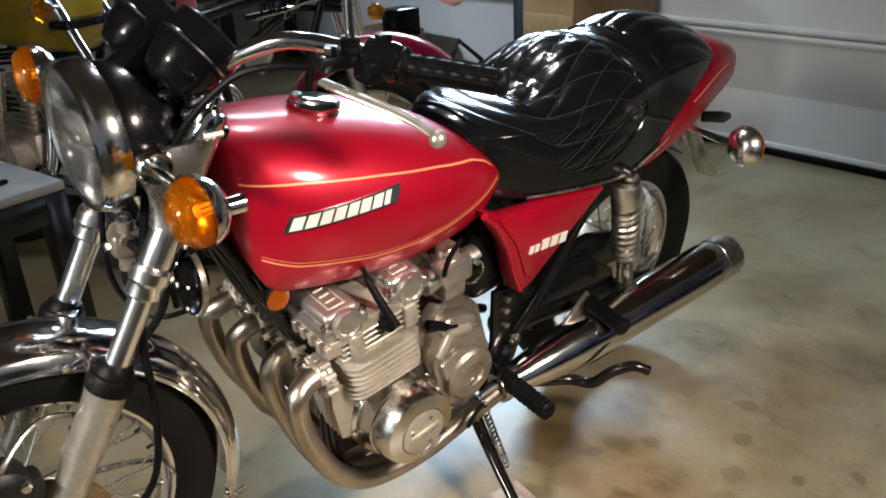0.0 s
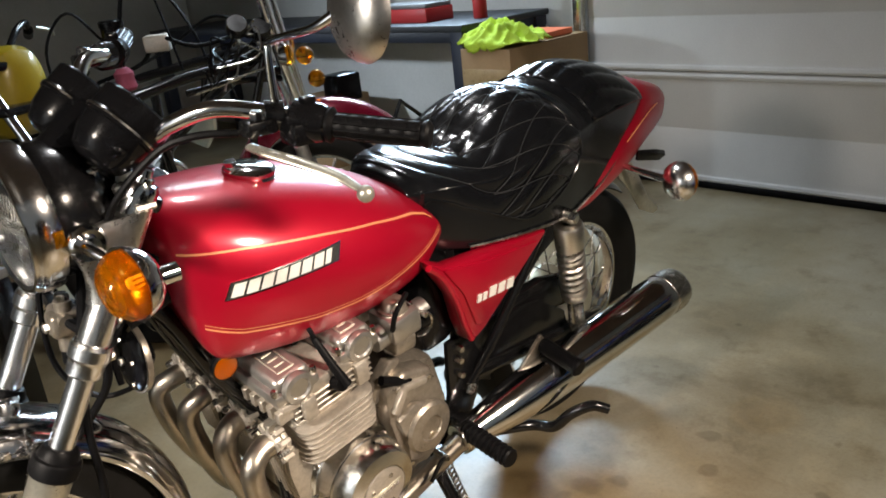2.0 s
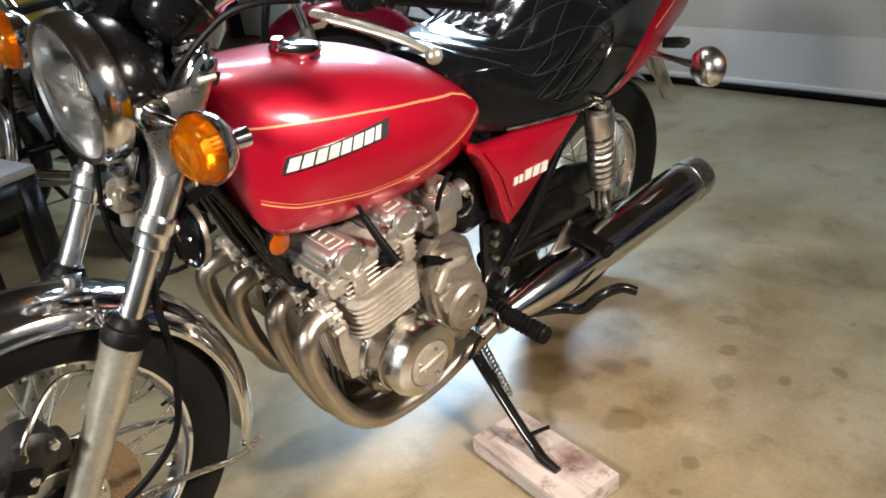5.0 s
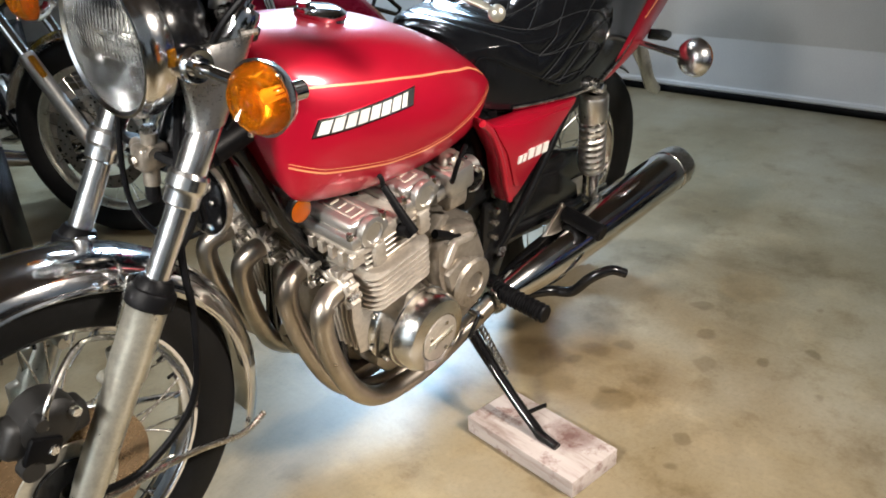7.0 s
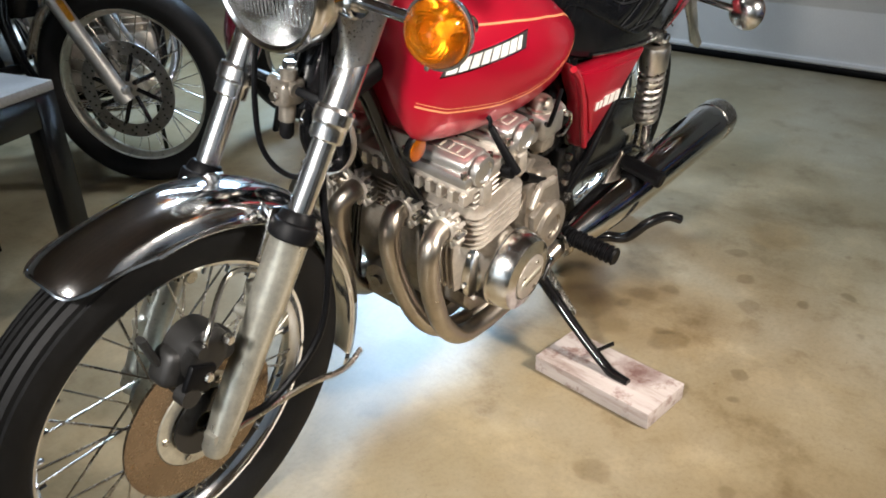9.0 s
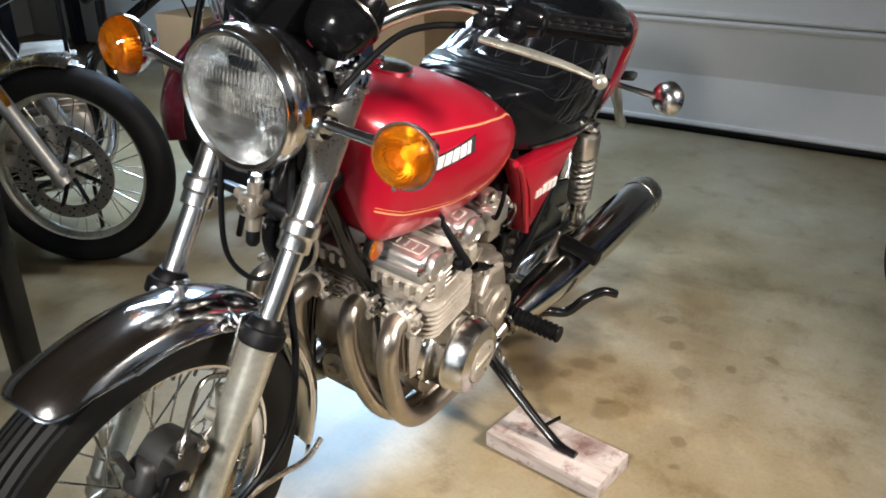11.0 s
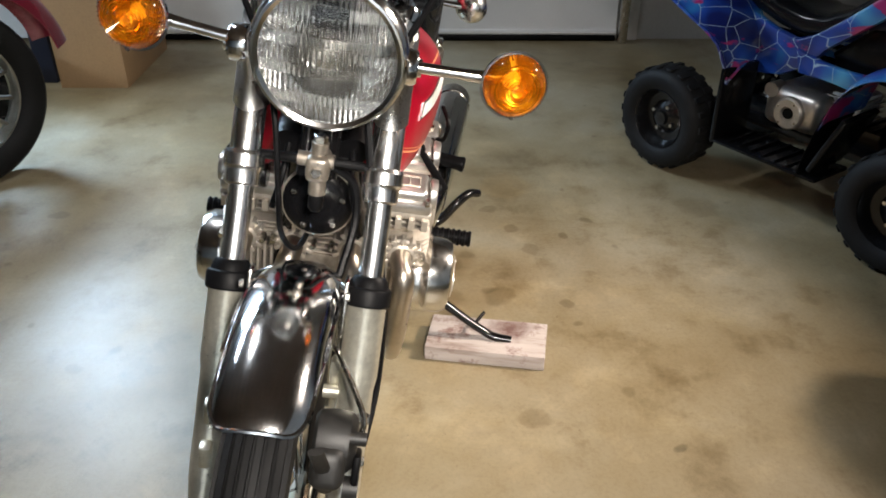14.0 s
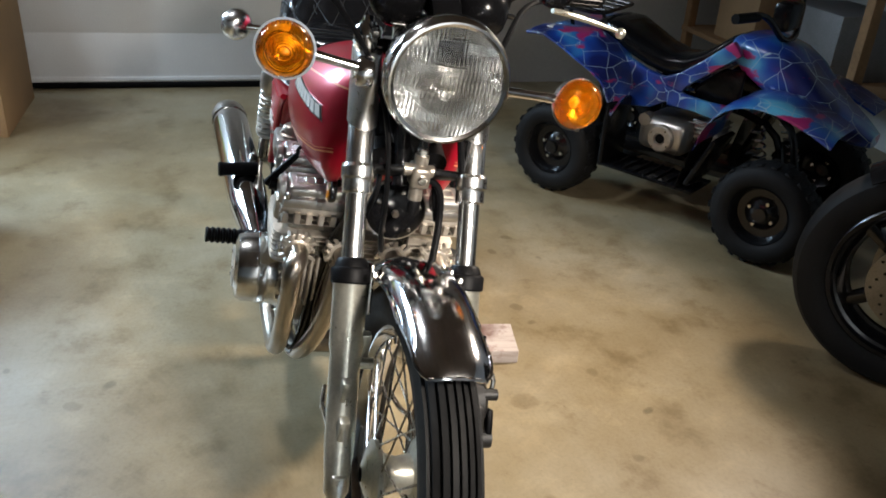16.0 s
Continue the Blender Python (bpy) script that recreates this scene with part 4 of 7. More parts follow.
xs = np.linspace(0.405, 0.93, 50)
upper_z = np.interp(xs, [0.40, 0.50, 0.63, 0.75, 0.86, 0.91, 0.95], [0.936, 0.930, 0.916, 0.899, 0.876, 0.856, 0.826])
xs2 = np.linspace(0.425, 0.945, 50)
lower_z = np.interp(xs2, [0.42, 0.476, 0.612, 0.70, 0.768, 0.864, 0.95], [0.804, 0.785, 0.768, 0.768, 0.775, 0.795, 0.815])
for zs, xx, half, off in ((upper_z, xs, 0.0017, 0.0), (lower_z, xs2, 0.0018, 0.0), (lower_z, xs2, 0.0007, 0.007)):
    g = stripe_band([(x, z + off) for x, z in zip(xx, zs)], half)
    for side in (g, mirrored(g)):
        part("pinstripe", side, GOLD, tank, "gold pinstripe")


BADGE = surface("badge_enamel", (0.05, 0.05, 0.05), 0.35, 0.5, 0.3, 40, 300)


def slanted_badge(parent, chars, x0, x1, z0, z1, height):
    """A maker's plate on the tank's flank: bright frame, dark field and slanted pale blocks where its name stands."""
    def at(u, v, l):
        x = x0 + (x1 - x0) * u + 0.012 * v
        z = z0 + (z1 - z0) * u + height * v
        return skin_line([(x, find_a(x, z))], l)[0]
    def quad(u0, u1, v0, v1, l, cut=6):
        V = []
        for i in range(cut + 1):
            u = u0 + (u1 - u0) * i / cut
            V += [at(u, v0, l), at(u, v1, l), at(u, v0, l - 0.004), at(u, v1, l - 0.004)]
        F = []
        for i in range(cut):
            k = 4 * i
            F += [(k, k + 1, k + 5, k + 4), (k + 1, k + 3, k + 7, k + 5), (k, k + 4, k + 6, k + 2)]
        F += [(0, 2, 3, 1), (4 * cut, 4 * cut + 1, 4 * cut + 3, 4 * cut + 2)]
        return V, F
    frame_g, field_g = quad(0, 1, 0, 1, 0.0022, 12), quad(0.010, 0.990, 0.06, 0.94, 0.0027, 12)
    n = len(chars)
    marks = []
    for i, wide in enumerate(chars):
        u = 0.035 + 0.93 * i / n
        du = 0.93 / n * wide
        marks += [quad(u, u + du * 0.80, 0.14, 0.86, 0.0036, 2)]
    for flip in (False, True):
        f = mirrored if flip else (lambda g: g)
        part("badge", f(frame_g), CHROME, parent, "bright tank badge with pale raised marks")
        part("badge_field", f(field_g), BADGE, parent, "dark grey badge field")
        for g in marks:
            part("badge_mark", f(g), WHITE, parent)


slanted_badge(tank, [1, 1, 1, 1, 1, 1, 1, 0.6], 0.452, 0.652, 0.853, 0.868, 0.030)

cap_m = along((0.605, -0.012, 0.988), (0.62, -0.012, 1.2))
cap_ob = part("filler_cap", lathe([(0.0, 0.0), (0.044, 0.0), (0.046, 0.004), (0.046, 0.012), (0.040, 0.016), (0.034, 0.019), (0, 0.021)], 32, cap_m), CHROME, bike, "chrome fuel filler cap")
part("cap_latch", geo_join(block((0.03, 0.022, 0.012), (0.575, -0.012, 1.008), 0.004), rod((0.572, -0.012, 1.008), (0.570, -0.012, 1.022), 0.011, 14)), CHROME, cap_ob)
part("cap_ring", lathe([(0.044, -0.010), (0.050, -0.010), (0.050, 0.0), (0.044, 0.001)], 32, cap_m), CHROME, cap_ob)

# seat: stitched black vinyl with a stepped rider's back and a pillion pad
SEAT = np.array([  # x, half width, crown, side-top, bottom edge
    (0.905, 0.085, 0.905, 0.875, 0.800), (0.93, 0.118, 0.920, 0.888, 0.775), (0.97, 0.140, 0.921, 0.893, 0.757), (1.02, 0.156, 0.919, 0.893, 0.749), (1.07, 0.168, 0.918, 0.890, 0.746),
    (1.12, 0.178, 0.936, 0.892, 0.744), (1.16, 0.184, 0.966, 0.896, 0.742), (1.20, 0.187, 0.992, 0.903, 0.740), (1.25, 0.187, 1.011, 0.915, 0.736), (1.30, 0.182, 1.013, 0.925, 0.731),
    (1.35, 0.175, 0.998, 0.928, 0.727), (1.39, 0.167, 0.992, 0.930, 0.730), (1.43, 0.160, 1.014, 0.933, 0.738), (1.48, 0.155, 1.032, 0.938, 0.752), (1.54, 0.148, 1.030, 0.940, 0.785),
    (1.60, 0.140, 1.016, 0.938, 0.830), (1.66, 0.128, 0.994, 0.932, 0.875), (1.71, 0.110, 0.967, 0.922, 0.895), (1.735, 0.090, 0.945, 0.915, 0.905)])


def seat_row(x):
    return [float(np.interp(x, SEAT[:, 0], SEAT[:, k])) for k in range(5)]


def eased_row(x):
    return [sum(seat_row(min(max(x + d, 0.905), 1.735))[k] * w for d, w in ((-0.018, 0.25), (0, 0.5), (0.018, 0.25))) for k in range(5)]


SX = np.linspace(0.905, 1.735, 300)
SARC = np.concatenate([[0], np.cumsum(np.hypot(np.diff(SX), np.diff([eased_row(x)[2] for x in SX])))])


def pillow(f, g):
    """A padded cell with drawn-in seams; f and g are places within it, 0 to 1."""
    return 0.0065 * (math.sin(math.pi * (f % 1)) ** 0.55 * math.sin(math.pi * (g % 1)) ** 0.5) - 0.003


def quilted(x, u):
    """Whether a place on the cover lies in the rider's quilted panel (u: 0 at the crown, 1 at the hem)."""
    low = float(np.interp(x, [0.93, 0.97, 1.0, 1.064, 1.12, 1.18, 1.25, 1.31, 1.35, 1.37], [0.66, 0.70, 0.74, 0.806, 0.87, 0.916, 0.89, 0.84, 0.78, 0.70]))
    back = float(np.interp(u, [0, 0.3, 0.5, 0.7, 0.75], [1.325, 1.33, 1.345, 1.365, 1.37]))
    return x > 0.925 and u < low and x < back


RISE = 1.075  # where the rider's seat begins to climb
SLANT = 0.36
CELL = 0.068


def quilt(x, u, v):
    """How far the padding stands proud: tall diamonds on the rider's back rise, nested arcs on the flat, lengthwise ribs on the pillion pad."""
    s, s0 = float(np.interp(x, SX, SARC)), float(np.interp(RISE, SX, SARC))
    if 1.42 < x < 1.725 and u < 0.60:
        return pillow(0.5, (v + 0.026) / 0.052)
    if not quilted(x, u):
        return 0.0
    if s < s0:
        return 0.55 * pillow(math.hypot(s0 + 0.10 - s, v) / 0.056, 0.5)
    return 0.72 * pillow((v + SLANT * (s - s0)) / CELL, (v - SLANT * (s - s0)) / CELL)


def seat_side(x, u):
    _, w, zt, zs, zb = eased_row(x)
    if u > 0.62:  # the skirt
        t = (u - 0.62) / 0.38
        return w * (1.0 - 0.04 * t + 0.012 * math.sin(math.pi * t)), zs + (zb - zs) * t
    t = u / 0.62
    return w * math.sin(t * math.pi / 2) ** 0.92, zs + (zt - zs) * max(0.0, math.cos(t * math.pi / 2)) ** 1.35


rings = []
for x in np.linspace(0.905, 1.735, 330):
    half = [seat_side(x, k / 62) for k in range(63)]
    lens_ = [0.0]
    for a, b in zip(half, half[1:]):
        lens_.append(lens_[-1] + math.hypot(b[0] - a[0], b[1] - a[1]))
    row = []
    for k, (y, z) in enumerate(half):
        a, b = half[max(0, k - 1)], half[min(62, k + 1)]
        n = Vector((-(b[1] - a[1]), b[0] - a[0])).normalized() if k else Vector((0, 1))
        q = quilt(x, k / 62, lens_[k])
        row.append((y + n.x * q, z + n.y * q))
    ring = [Vector((x, -y, z)) for y, z in row[::-1]] + [Vector((x, y, z)) for y, z in row[1:]]
    zb, w = half[-1][1], half[-1][0]
    ring += [Vector((x, w * 0.9 * k, zb + 0.006)) for k in (0.9, 0, -0.9)]
    rings.append(ring)
seat = part("seat", loft(rings), VINYL, bike, "quilted black vinyl stepped seat", 70)


def seat_pt(x, u, lift=0.001):
    y, z = seat_side(x, u)
    return Vector((x, -y - (lift if u > 0.5 else 0), z + (lift if u <= 0.62 else 0)))


edge_pts = [(0.935, 0.95), (0.925, 0.80), (0.935, 0.68), (0.97, 0.70), (1.0, 0.74), (1.064, 0.806), (1.12, 0.87), (1.18, 0.916), (1.25, 0.89), (1.31, 0.84), (1.35, 0.78), (1.368, 0.70), (1.345, 0.5), (1.33, 0.3), (1.326, 0.15), (1.325, 0.0)]
for g in (tube([seat_pt(x, u) for x, u in edge_pts], 0.0032, 6, 5), mirrored(tube([seat_pt(x, u) for x, u in edge_pts], 0.0032, 6, 5))):
    part("piping", g, VINYL, seat)
pil = [seat_pt(x, u) for x, u in ((1.42, 0.0), (1.42, 0.25), (1.425, 0.45), (1.44, 0.58), (1.52, 0.61), (1.60, 0.61), (1.70, 0.60))]
for g in (tube(pil, 0.0032, 6, 5), mirrored(tube(pil, 0.0032, 6, 5))):
    part("piping", g, VINYL, seat)
def seat_at(s, v):
    """The left side's place at a length s along the crown and v down the cover, or None outside the panel."""
    x = float(np.interp(s, SARC, SX))
    run, last = 0.0, seat_side(x, 0)
    for k in range(1, 61):
        here = seat_side(x, k / 60)
        step = math.hypot(here[0] - last[0], here[1] - last[1])
        run += step
        if run >= v:
            u = (k - (run - v) / max(step, 1e-6)) / 60
            return seat_pt(x, u, 0.0012) - Vector((0, 0, 0.0018)) if quilted(x, u) else None
        last = here
    return None


SEAM_0 = float(np.interp(RISE, SX, SARC))
seam_lines = [[(SEAM_0 + d, k * CELL + sign * SLANT * d) for d in np.linspace(0.0, 0.40, 60)] for k in range(-3, 8) for sign in (-1, 1)]
seam_lines += [[(SEAM_0 + 0.10 - r * math.cos(a), r * math.sin(a)) for a in np.linspace(0.01, 1.55, 40)] for r in (0.112, 0.168, 0.224, 0.280)]
for line_ in seam_lines:
    run = []
    for s_, v_ in line_ + [(0, 9)]:
        spot = seat_at(s_, v_) if 0 <= v_ < 1 else None
        if spot is None:
            if len(run) > 3:
                g = tube(run, 0.0011, 5, 1)
                part("seam", g, THREAD, seat)
                part("seam", mirrored(g), THREAD, seat)
            run = []
        else:
            run.append(spot)
trim_pts = [Vector((x, -(seat_row(x)[1] * 0.965 + 0.003), seat_row(x)[4] + 0.003)) for x in np.linspace(1.02, 1.62, 16)]
for g in (tube(trim_pts, 0.0042, 6, 2), mirrored(tube(trim_pts, 0.0042, 6, 2))):
    part("seat_trim", g, STEEL, seat, "thin bright trim strip")

# tail piece, rear lamp, grab bracket
rings = []
for x, w, zt, zb in ((1.40, 0.150, 0.755, 0.690), (1.46, 0.152, 0.790, 0.690), (1.53, 0.150, 0.850, 0.700), (1.60, 0.146, 0.900, 0.714), (1.66, 0.138, 0.930, 0.732), (1.71, 0.128, 0.952, 0.750), (1.76, 0.116, 0.950, 0.768),
                     (1.81, 0.104, 0.940, 0.785), (1.86, 0.090, 0.924, 0.805), (1.885, 0.076, 0.905, 0.835)):
    ring = []
    for j in range(28):
        a = 2 * math.pi * j / 28
        c, s_ = math.cos(a), math.sin(a)
        ring.append(Vector((x, w * math.copysign(abs(c) ** 0.55, c), (zt + zb) / 2 + (zt - zb) / 2 * math.copysign(abs(s_) ** 0.7, s_))))
    rings.append(ring)
tail = part("tail_piece", loft(rings), RED, bike, "candy red tail piece")
part("tail_lamp", block((0.02, 0.09, 0.045), (1.890, 0, 0.868), 0.008), RED_LENS, tail, "red tail lamp")
tl = [Vector((x, -w - 0.0015, z)) for x, w, z in ((1.60, 0.1455, 0.84), (1.66, 0.138, 0.868), (1.72, 0.126, 0.888), (1.78, 0.109, 0.893), (1.83, 0.089, 0.886))]
for g in (tube(tl, 0.0018, 6, 5), mirrored(tube(tl, 0.0018, 6, 5))):
    part("pinstripe", g, GOLD, tail)
for s in (-1, 1):
    part("grab_hook", geo_join(side_plate([(1.69, 0.79), (1.78, 0.772), (1.825, 0.758), (1.832, 0.742), (1.80, 0.735), (1.69, 0.762)], 0.125 * s, 0.010)), BLACK, bike, "black strap hook")
    part("rear_bracket", side_plate([(1.585, 0.775), (1.655, 0.768), (1.70, 0.715), (1.755, 0.645), (1.812, 0.600), (1.816, 0.588), (1.795, 0.580), (1.72, 0.615), (1.655, 0.690), (1.60, 0.740)], 0.132 * s, 0.008), DULL, bike, "bare alloy bracket")
rear_f = []
for i in range(49):
    a = radians(58 + 132 * i / 48)
    up = Vector((math.cos(a), 0, math.sin(a)))
    o = [RA + up * (0.372 - 0.02 * abs(u) ** 2.5) + Vector((0, 0.068 * u, 0)) for u in np.linspace(-1, 1, 11)]
    n_ = [RA + up * (0.368 - 0.02 * abs(u) ** 2.5) + Vector((0, 0.066 * u, 0)) for u in np.linspace(1, -1, 11)]
    rear_f.append(o + n_)
part("rear_fender", loft(rear_f), BLACK, bike, "black rear fender")

# side covers
cover_poly = [(0.858, 0.785), (0.925, 0.752), (1.03, 0.744), (1.245, 0.730), (1.035, 0.556), (1.012, 0.546), (0.985, 0.550), (0.962, 0.60), (0.938, 0.675)]
core = side_plate(cover_poly, -0.168, 0.04, 0.010)
inset = side_plate([(0.905, 0.752), (1.03, 0.730), (1.205, 0.718), (1.03, 0.575), (1.005, 0.585), (0.965, 0.675)], -0.189, 0.008, 0.004)
edge = tube([Vector((x, -0.190, z)) for x, z in ((0.866, 0.772), (0.905, 0.735), (0.945, 0.665), (0.968, 0.605), (0.992, 0.556))], 0.008, 8, 5)
for f in (lambda g: g, mirrored):
    sc = part("side_cover", f(geo_join(core, inset, edge)), RED, bike, "candy red side cover")
    for x, w, h in ((1.002, 0.012, 0.017), (1.019, 0.012, 0.017), (1.039, 0.021, 0.023), (1.067, 0.021, 0.023), (1.095, 0.021, 0.023)):
        z = 0.641 - 0.04 * (x - 1.0)
        poly = [(x, z), (x + w, z), (x + w + 0.18 * h, z + h), (x + 0.18 * h, z + h)]
        part("emblem_mark", f(side_plate(poly, -0.1945, 0.003, 0)), WHITE, sc, "pale raised mark")

# ---- engine: crank at (0.65, 0.40), cylinders leaning a little forward ----
CR, TH = Vector((0.65, 0, 0.40)), radians(8.5)
EM = Matrix.Translation(CR) @ Matrix.Rotation(-TH, 4, "Y")  # local z up the cylinders, local -x towards the front


def eng(u, v, y):
    """Engine frame: u up the cylinder, v forward, y across."""
    return EM @ Vector((-v, y, u))


def eblock(size, at, bev=0.006, segments=2):
    return moved(block(size, at, bev, None, segments), EM)


# core in the darker alloy, so the recesses between the fins look shaded
engine = part("engine", geo_join(
    side_plate([(0.552, 0.46), (0.565, 0.50), (0.64, 0.485), (0.76, 0.53), (0.80, 0.565), (0.90, 0.545), (0.935, 0.44), (0.915, 0.33), (0.86, 0.275), (0.74, 0.25), (0.62, 0.26), (0.575, 0.31), (0.555, 0.38)], 0.0, 0.19, 0.014),
    side_plate([(0.602, 0.492), (0.64, 0.485), (0.76, 0.53), (0.80, 0.565), (0.90, 0.545), (0.935, 0.44), (0.915, 0.33), (0.86, 0.275), (0.74, 0.25), (0.64, 0.26), (0.604, 0.30)], 0.0, 0.33, 0.012),
    eblock((0.124, 0.362, 0.12), (0, 0, 0.145), 0.02)), CASE, bike, "cast aluminium four-cylinder engine, its core darkened as shade between the fins")
def fin_outline(lx, ly, r, wave):
    """A rounded rectangle whose front corners scallop a little."""
    pts = []
    for cx, cy, a0 in ((lx / 2 - r, ly / 2 - r, 0), (-lx / 2 + r, ly / 2 - r, 90), (-lx / 2 + r, -ly / 2 + r, 180), (lx / 2 - r, -ly / 2 + r, 270)):
        pts += [(cx + r * math.cos(radians(a0 + d)), cy + r * math.sin(radians(a0 + d))) for d in (0, 22, 45, 68, 90)]
    return [(x, y + math.copysign(wave * math.sin(x * 75), y)) for x, y in pts]


for k in range(7):  # cooling fins round the cylinders
    u = 0.096 + 0.0126 * k
    part("cooling_fin", plate(fin_outline(0.170 + 0.004 * math.sin(k * 1.3), 0.420 - 0.002 * abs(k - 4), 0.026, 0.003), 0.0046, EM @ Matrix.Translation((0, 0, u)), 0.0022), ALLOY, engine)
head = part("cylinder_head", geo_join(eblock((0.140, 0.370, 0.058), (0.0, 0, 0.232), 0.008), eblock((0.13, 0.405, 0.03), (0.0, 0, 0.255), 0.006), eblock((0.05, 0.41, 0.018), (-0.085, 0, 0.250), 0.005),
                                      *[eblock((0.03, 0.018, 0.05), (dx, 0.205 * s, 0.228), 0.006) for dx in (-0.06, 0.06) for s in (-1, 1)]), ALLOY, engine)
for k in range(4):
    part("head_fin", moved(block((0.176, 0.410, 0.0045), (-0.002, 0, 0.206 + 0.0125 * k), 0.0015, None, 1), EM), ALLOY, head)
for i in range(16):  # teeth along the exhaust side
    part("head_tooth", moved(block((0.030, 0.013, 0.026), (-0.104, -0.194 + 0.388 * i / 15, 0.236), 0.0012, None, 1), EM), ALLOY, head)
for v, u0 in ((0.070, 0.262), (-0.070, 0.262)):  # the two cam boxes
    for y0, y1 in ((-0.205, -0.045), (0.045, 0.205)):
        ym = (y0 + y1) / 2
        lid = geo_join(eblock((0.094, y1 - y0 - 0.004, 0.026), (-v, ym, u0 + 0.010), 0.008, 2), eblock((0.074, y1 - y0 - 0.022, 0.030), (-v, ym, u0 + 0.030), 0.011, 3))
        part("cam_cover", lid, CASTING, head, "polished cam cover", 30)
        end = y0 if y0 < -0.1 else y1
        out = 1 if end > 0 else -1
        ce = eng(u0 + 0.020, v, end - 0.008 * out)
        part("cam_plug", lathe([(0, 0.0), (0.030, 0.0), (0.031, 0.004), (0.029, 0.013), (0.021, 0.015), (0.018, 0.011), (0, 0.011)], 28, along(ce, ce + Vector((0, out, 0)))), CASTING, head, "half-moon cam end plug")
        a, b = y0 + 0.03, y1 - 0.03
        fr = [eng(u0 + 0.0455, v + dx, y) for dx, y in ((-0.016, a), (0.016, a), (0.016, b), (-0.016, b), (-0.016, a))]
        part("cast_panel", geo_join(tube(fr, 0.002, 5, 1), *[tube([eng(u0 + 0.0455, v - 0.010, a + (b - a) * t), eng(u0 + 0.0455, v + 0.010, a + (b - a) * t)], 0.002, 5, 1) for t in (0.2, 0.4, 0.6, 0.8)]), ALLOY, head)
        for yy in (y0 + 0.012, y1 - 0.012):
            for dv in (-0.043, 0.043):
                part("cover_bolt", bolt(eng(u0 + 0.020, v + dv * 0.95, yy), EM.to_3x3() @ Vector((0, 0, 1)), 0.0065, 0.014), STEEL, head)
part("cam_bridge", eblock((0.15, 0.085, 0.05), (0.0, 0, 0.268), 0.01), ALLOY, head)
for y in (-0.205, -0.075, 0.075, 0.205):
    s = -1 if y < 0 else 1
    seat_p = eng(0.238, -0.004, y - 0.012 * s)
    part("spark_plug", rod(seat_p, seat_p + Vector((0.004, 0.012 * s, 0.018)), 0.010, 8), STEEL, head)
    e = seat_p + Vector((0.002, 0.030 * s, 0.008))
    plug = part("plug_cap", geo_join(rod(seat_p + Vector((0.0, 0.004 * s, 0.004)), e, 0.0150, 16), tube([e + Vector((0.006, 0.004 * s, -0.004)), e + Vector((-0.006, -0.016 * s, 0.030)), e + Vector((-0.020, -0.050 * s, 0.080))], [0.0105, 0.0088, 0.0068], 10, 4)), RUBBER, engine, "black plug cap")
    part("plug_lead", tube([e + Vector((-0.020, -0.050 * s, 0.080)), e + Vector((-0.026, -0.062 * s, 0.105)), (0.60, 0.05 * s, 0.78)], 0.0045, 6, 4), RUBBER, plug)

for s, R0, lab in ((-1, 0.087, "polished generator cover"), (1, 0.085, "polished ignition cover")):
    c = Vector((0.660, 0.160 * s, 0.407))
    cov = lathe([(0, 0), (0.096, 0), (0.096, 0.016), (0.090, 0.022), (R0, 0.030), (R0, 0.060), (R0 + 0.0015, 0.062), (R0 + 0.0015, 0.066), (R0 - 0.001, 0.068), (R0 - 0.003, 0.098), (R0 - 0.010, 0.112), (R0 - 0.030, 0.118),
                 (0.052, 0.119), (0.050, 0.116), (0.050, 0.117), (0, 0.118)], 48, along(c, c + Vector((0, s, 0))))
    cover_ob = part("crankcase_cover", cov, POLISHED, engine, lab)
    fc = c + Vector((0, 0.1178 * s, 0))
    part("cover_disc", lathe([(0, 0), (0.049, 0), (0.049, 0.0025), (0.046, 0.004), (0, 0.004)], 40, along(fc, fc + Vector((0, s, 0)))), ALLOY, cover_ob)
    if s < 0:
        part("cover_bar", side_plate([(c.x - 0.037, c.z - 0.016), (c.x + 0.033, c.z - 0.002), (c.x + 0.037, c.z + 0.014), (c.x - 0.033, c.z + 0.000)], fc.y - 0.005, 0.004, 0.001), DULL, cover_ob)
        for k in range(7):
            x = c.x - 0.027 + 0.0085 * k
            z = c.z - 0.0055 + 0.0017 * k
            part("cover_mark", side_plate([(x, z - 0.004), (x + 0.005, z - 0.003), (x + 0.0065, z + 0.005), (x + 0.0015, z + 0.004)], fc.y - 0.0075, 0.002, 0), POLISHED, cover_ob)
    for a in (1.2, 2.75, 5.2):
        part("cover_bolt", bolt(fc + Vector((0.034 * math.cos(a), 0.0045 * s, 0.034 * math.sin(a))), (0, s, 0), 0.005, 0.003), STEEL, cover_ob)
    for a in np.linspace(0, 2 * math.pi, 9)[:-1]:
        part("cover_bolt", bolt(c + Vector((0.094 * math.cos(a + 0.3), 0.012 * s, 0.094 * math.sin(a + 0.3))), (0, s, 0), 0.0065, 0.012), STEEL, cover_ob)
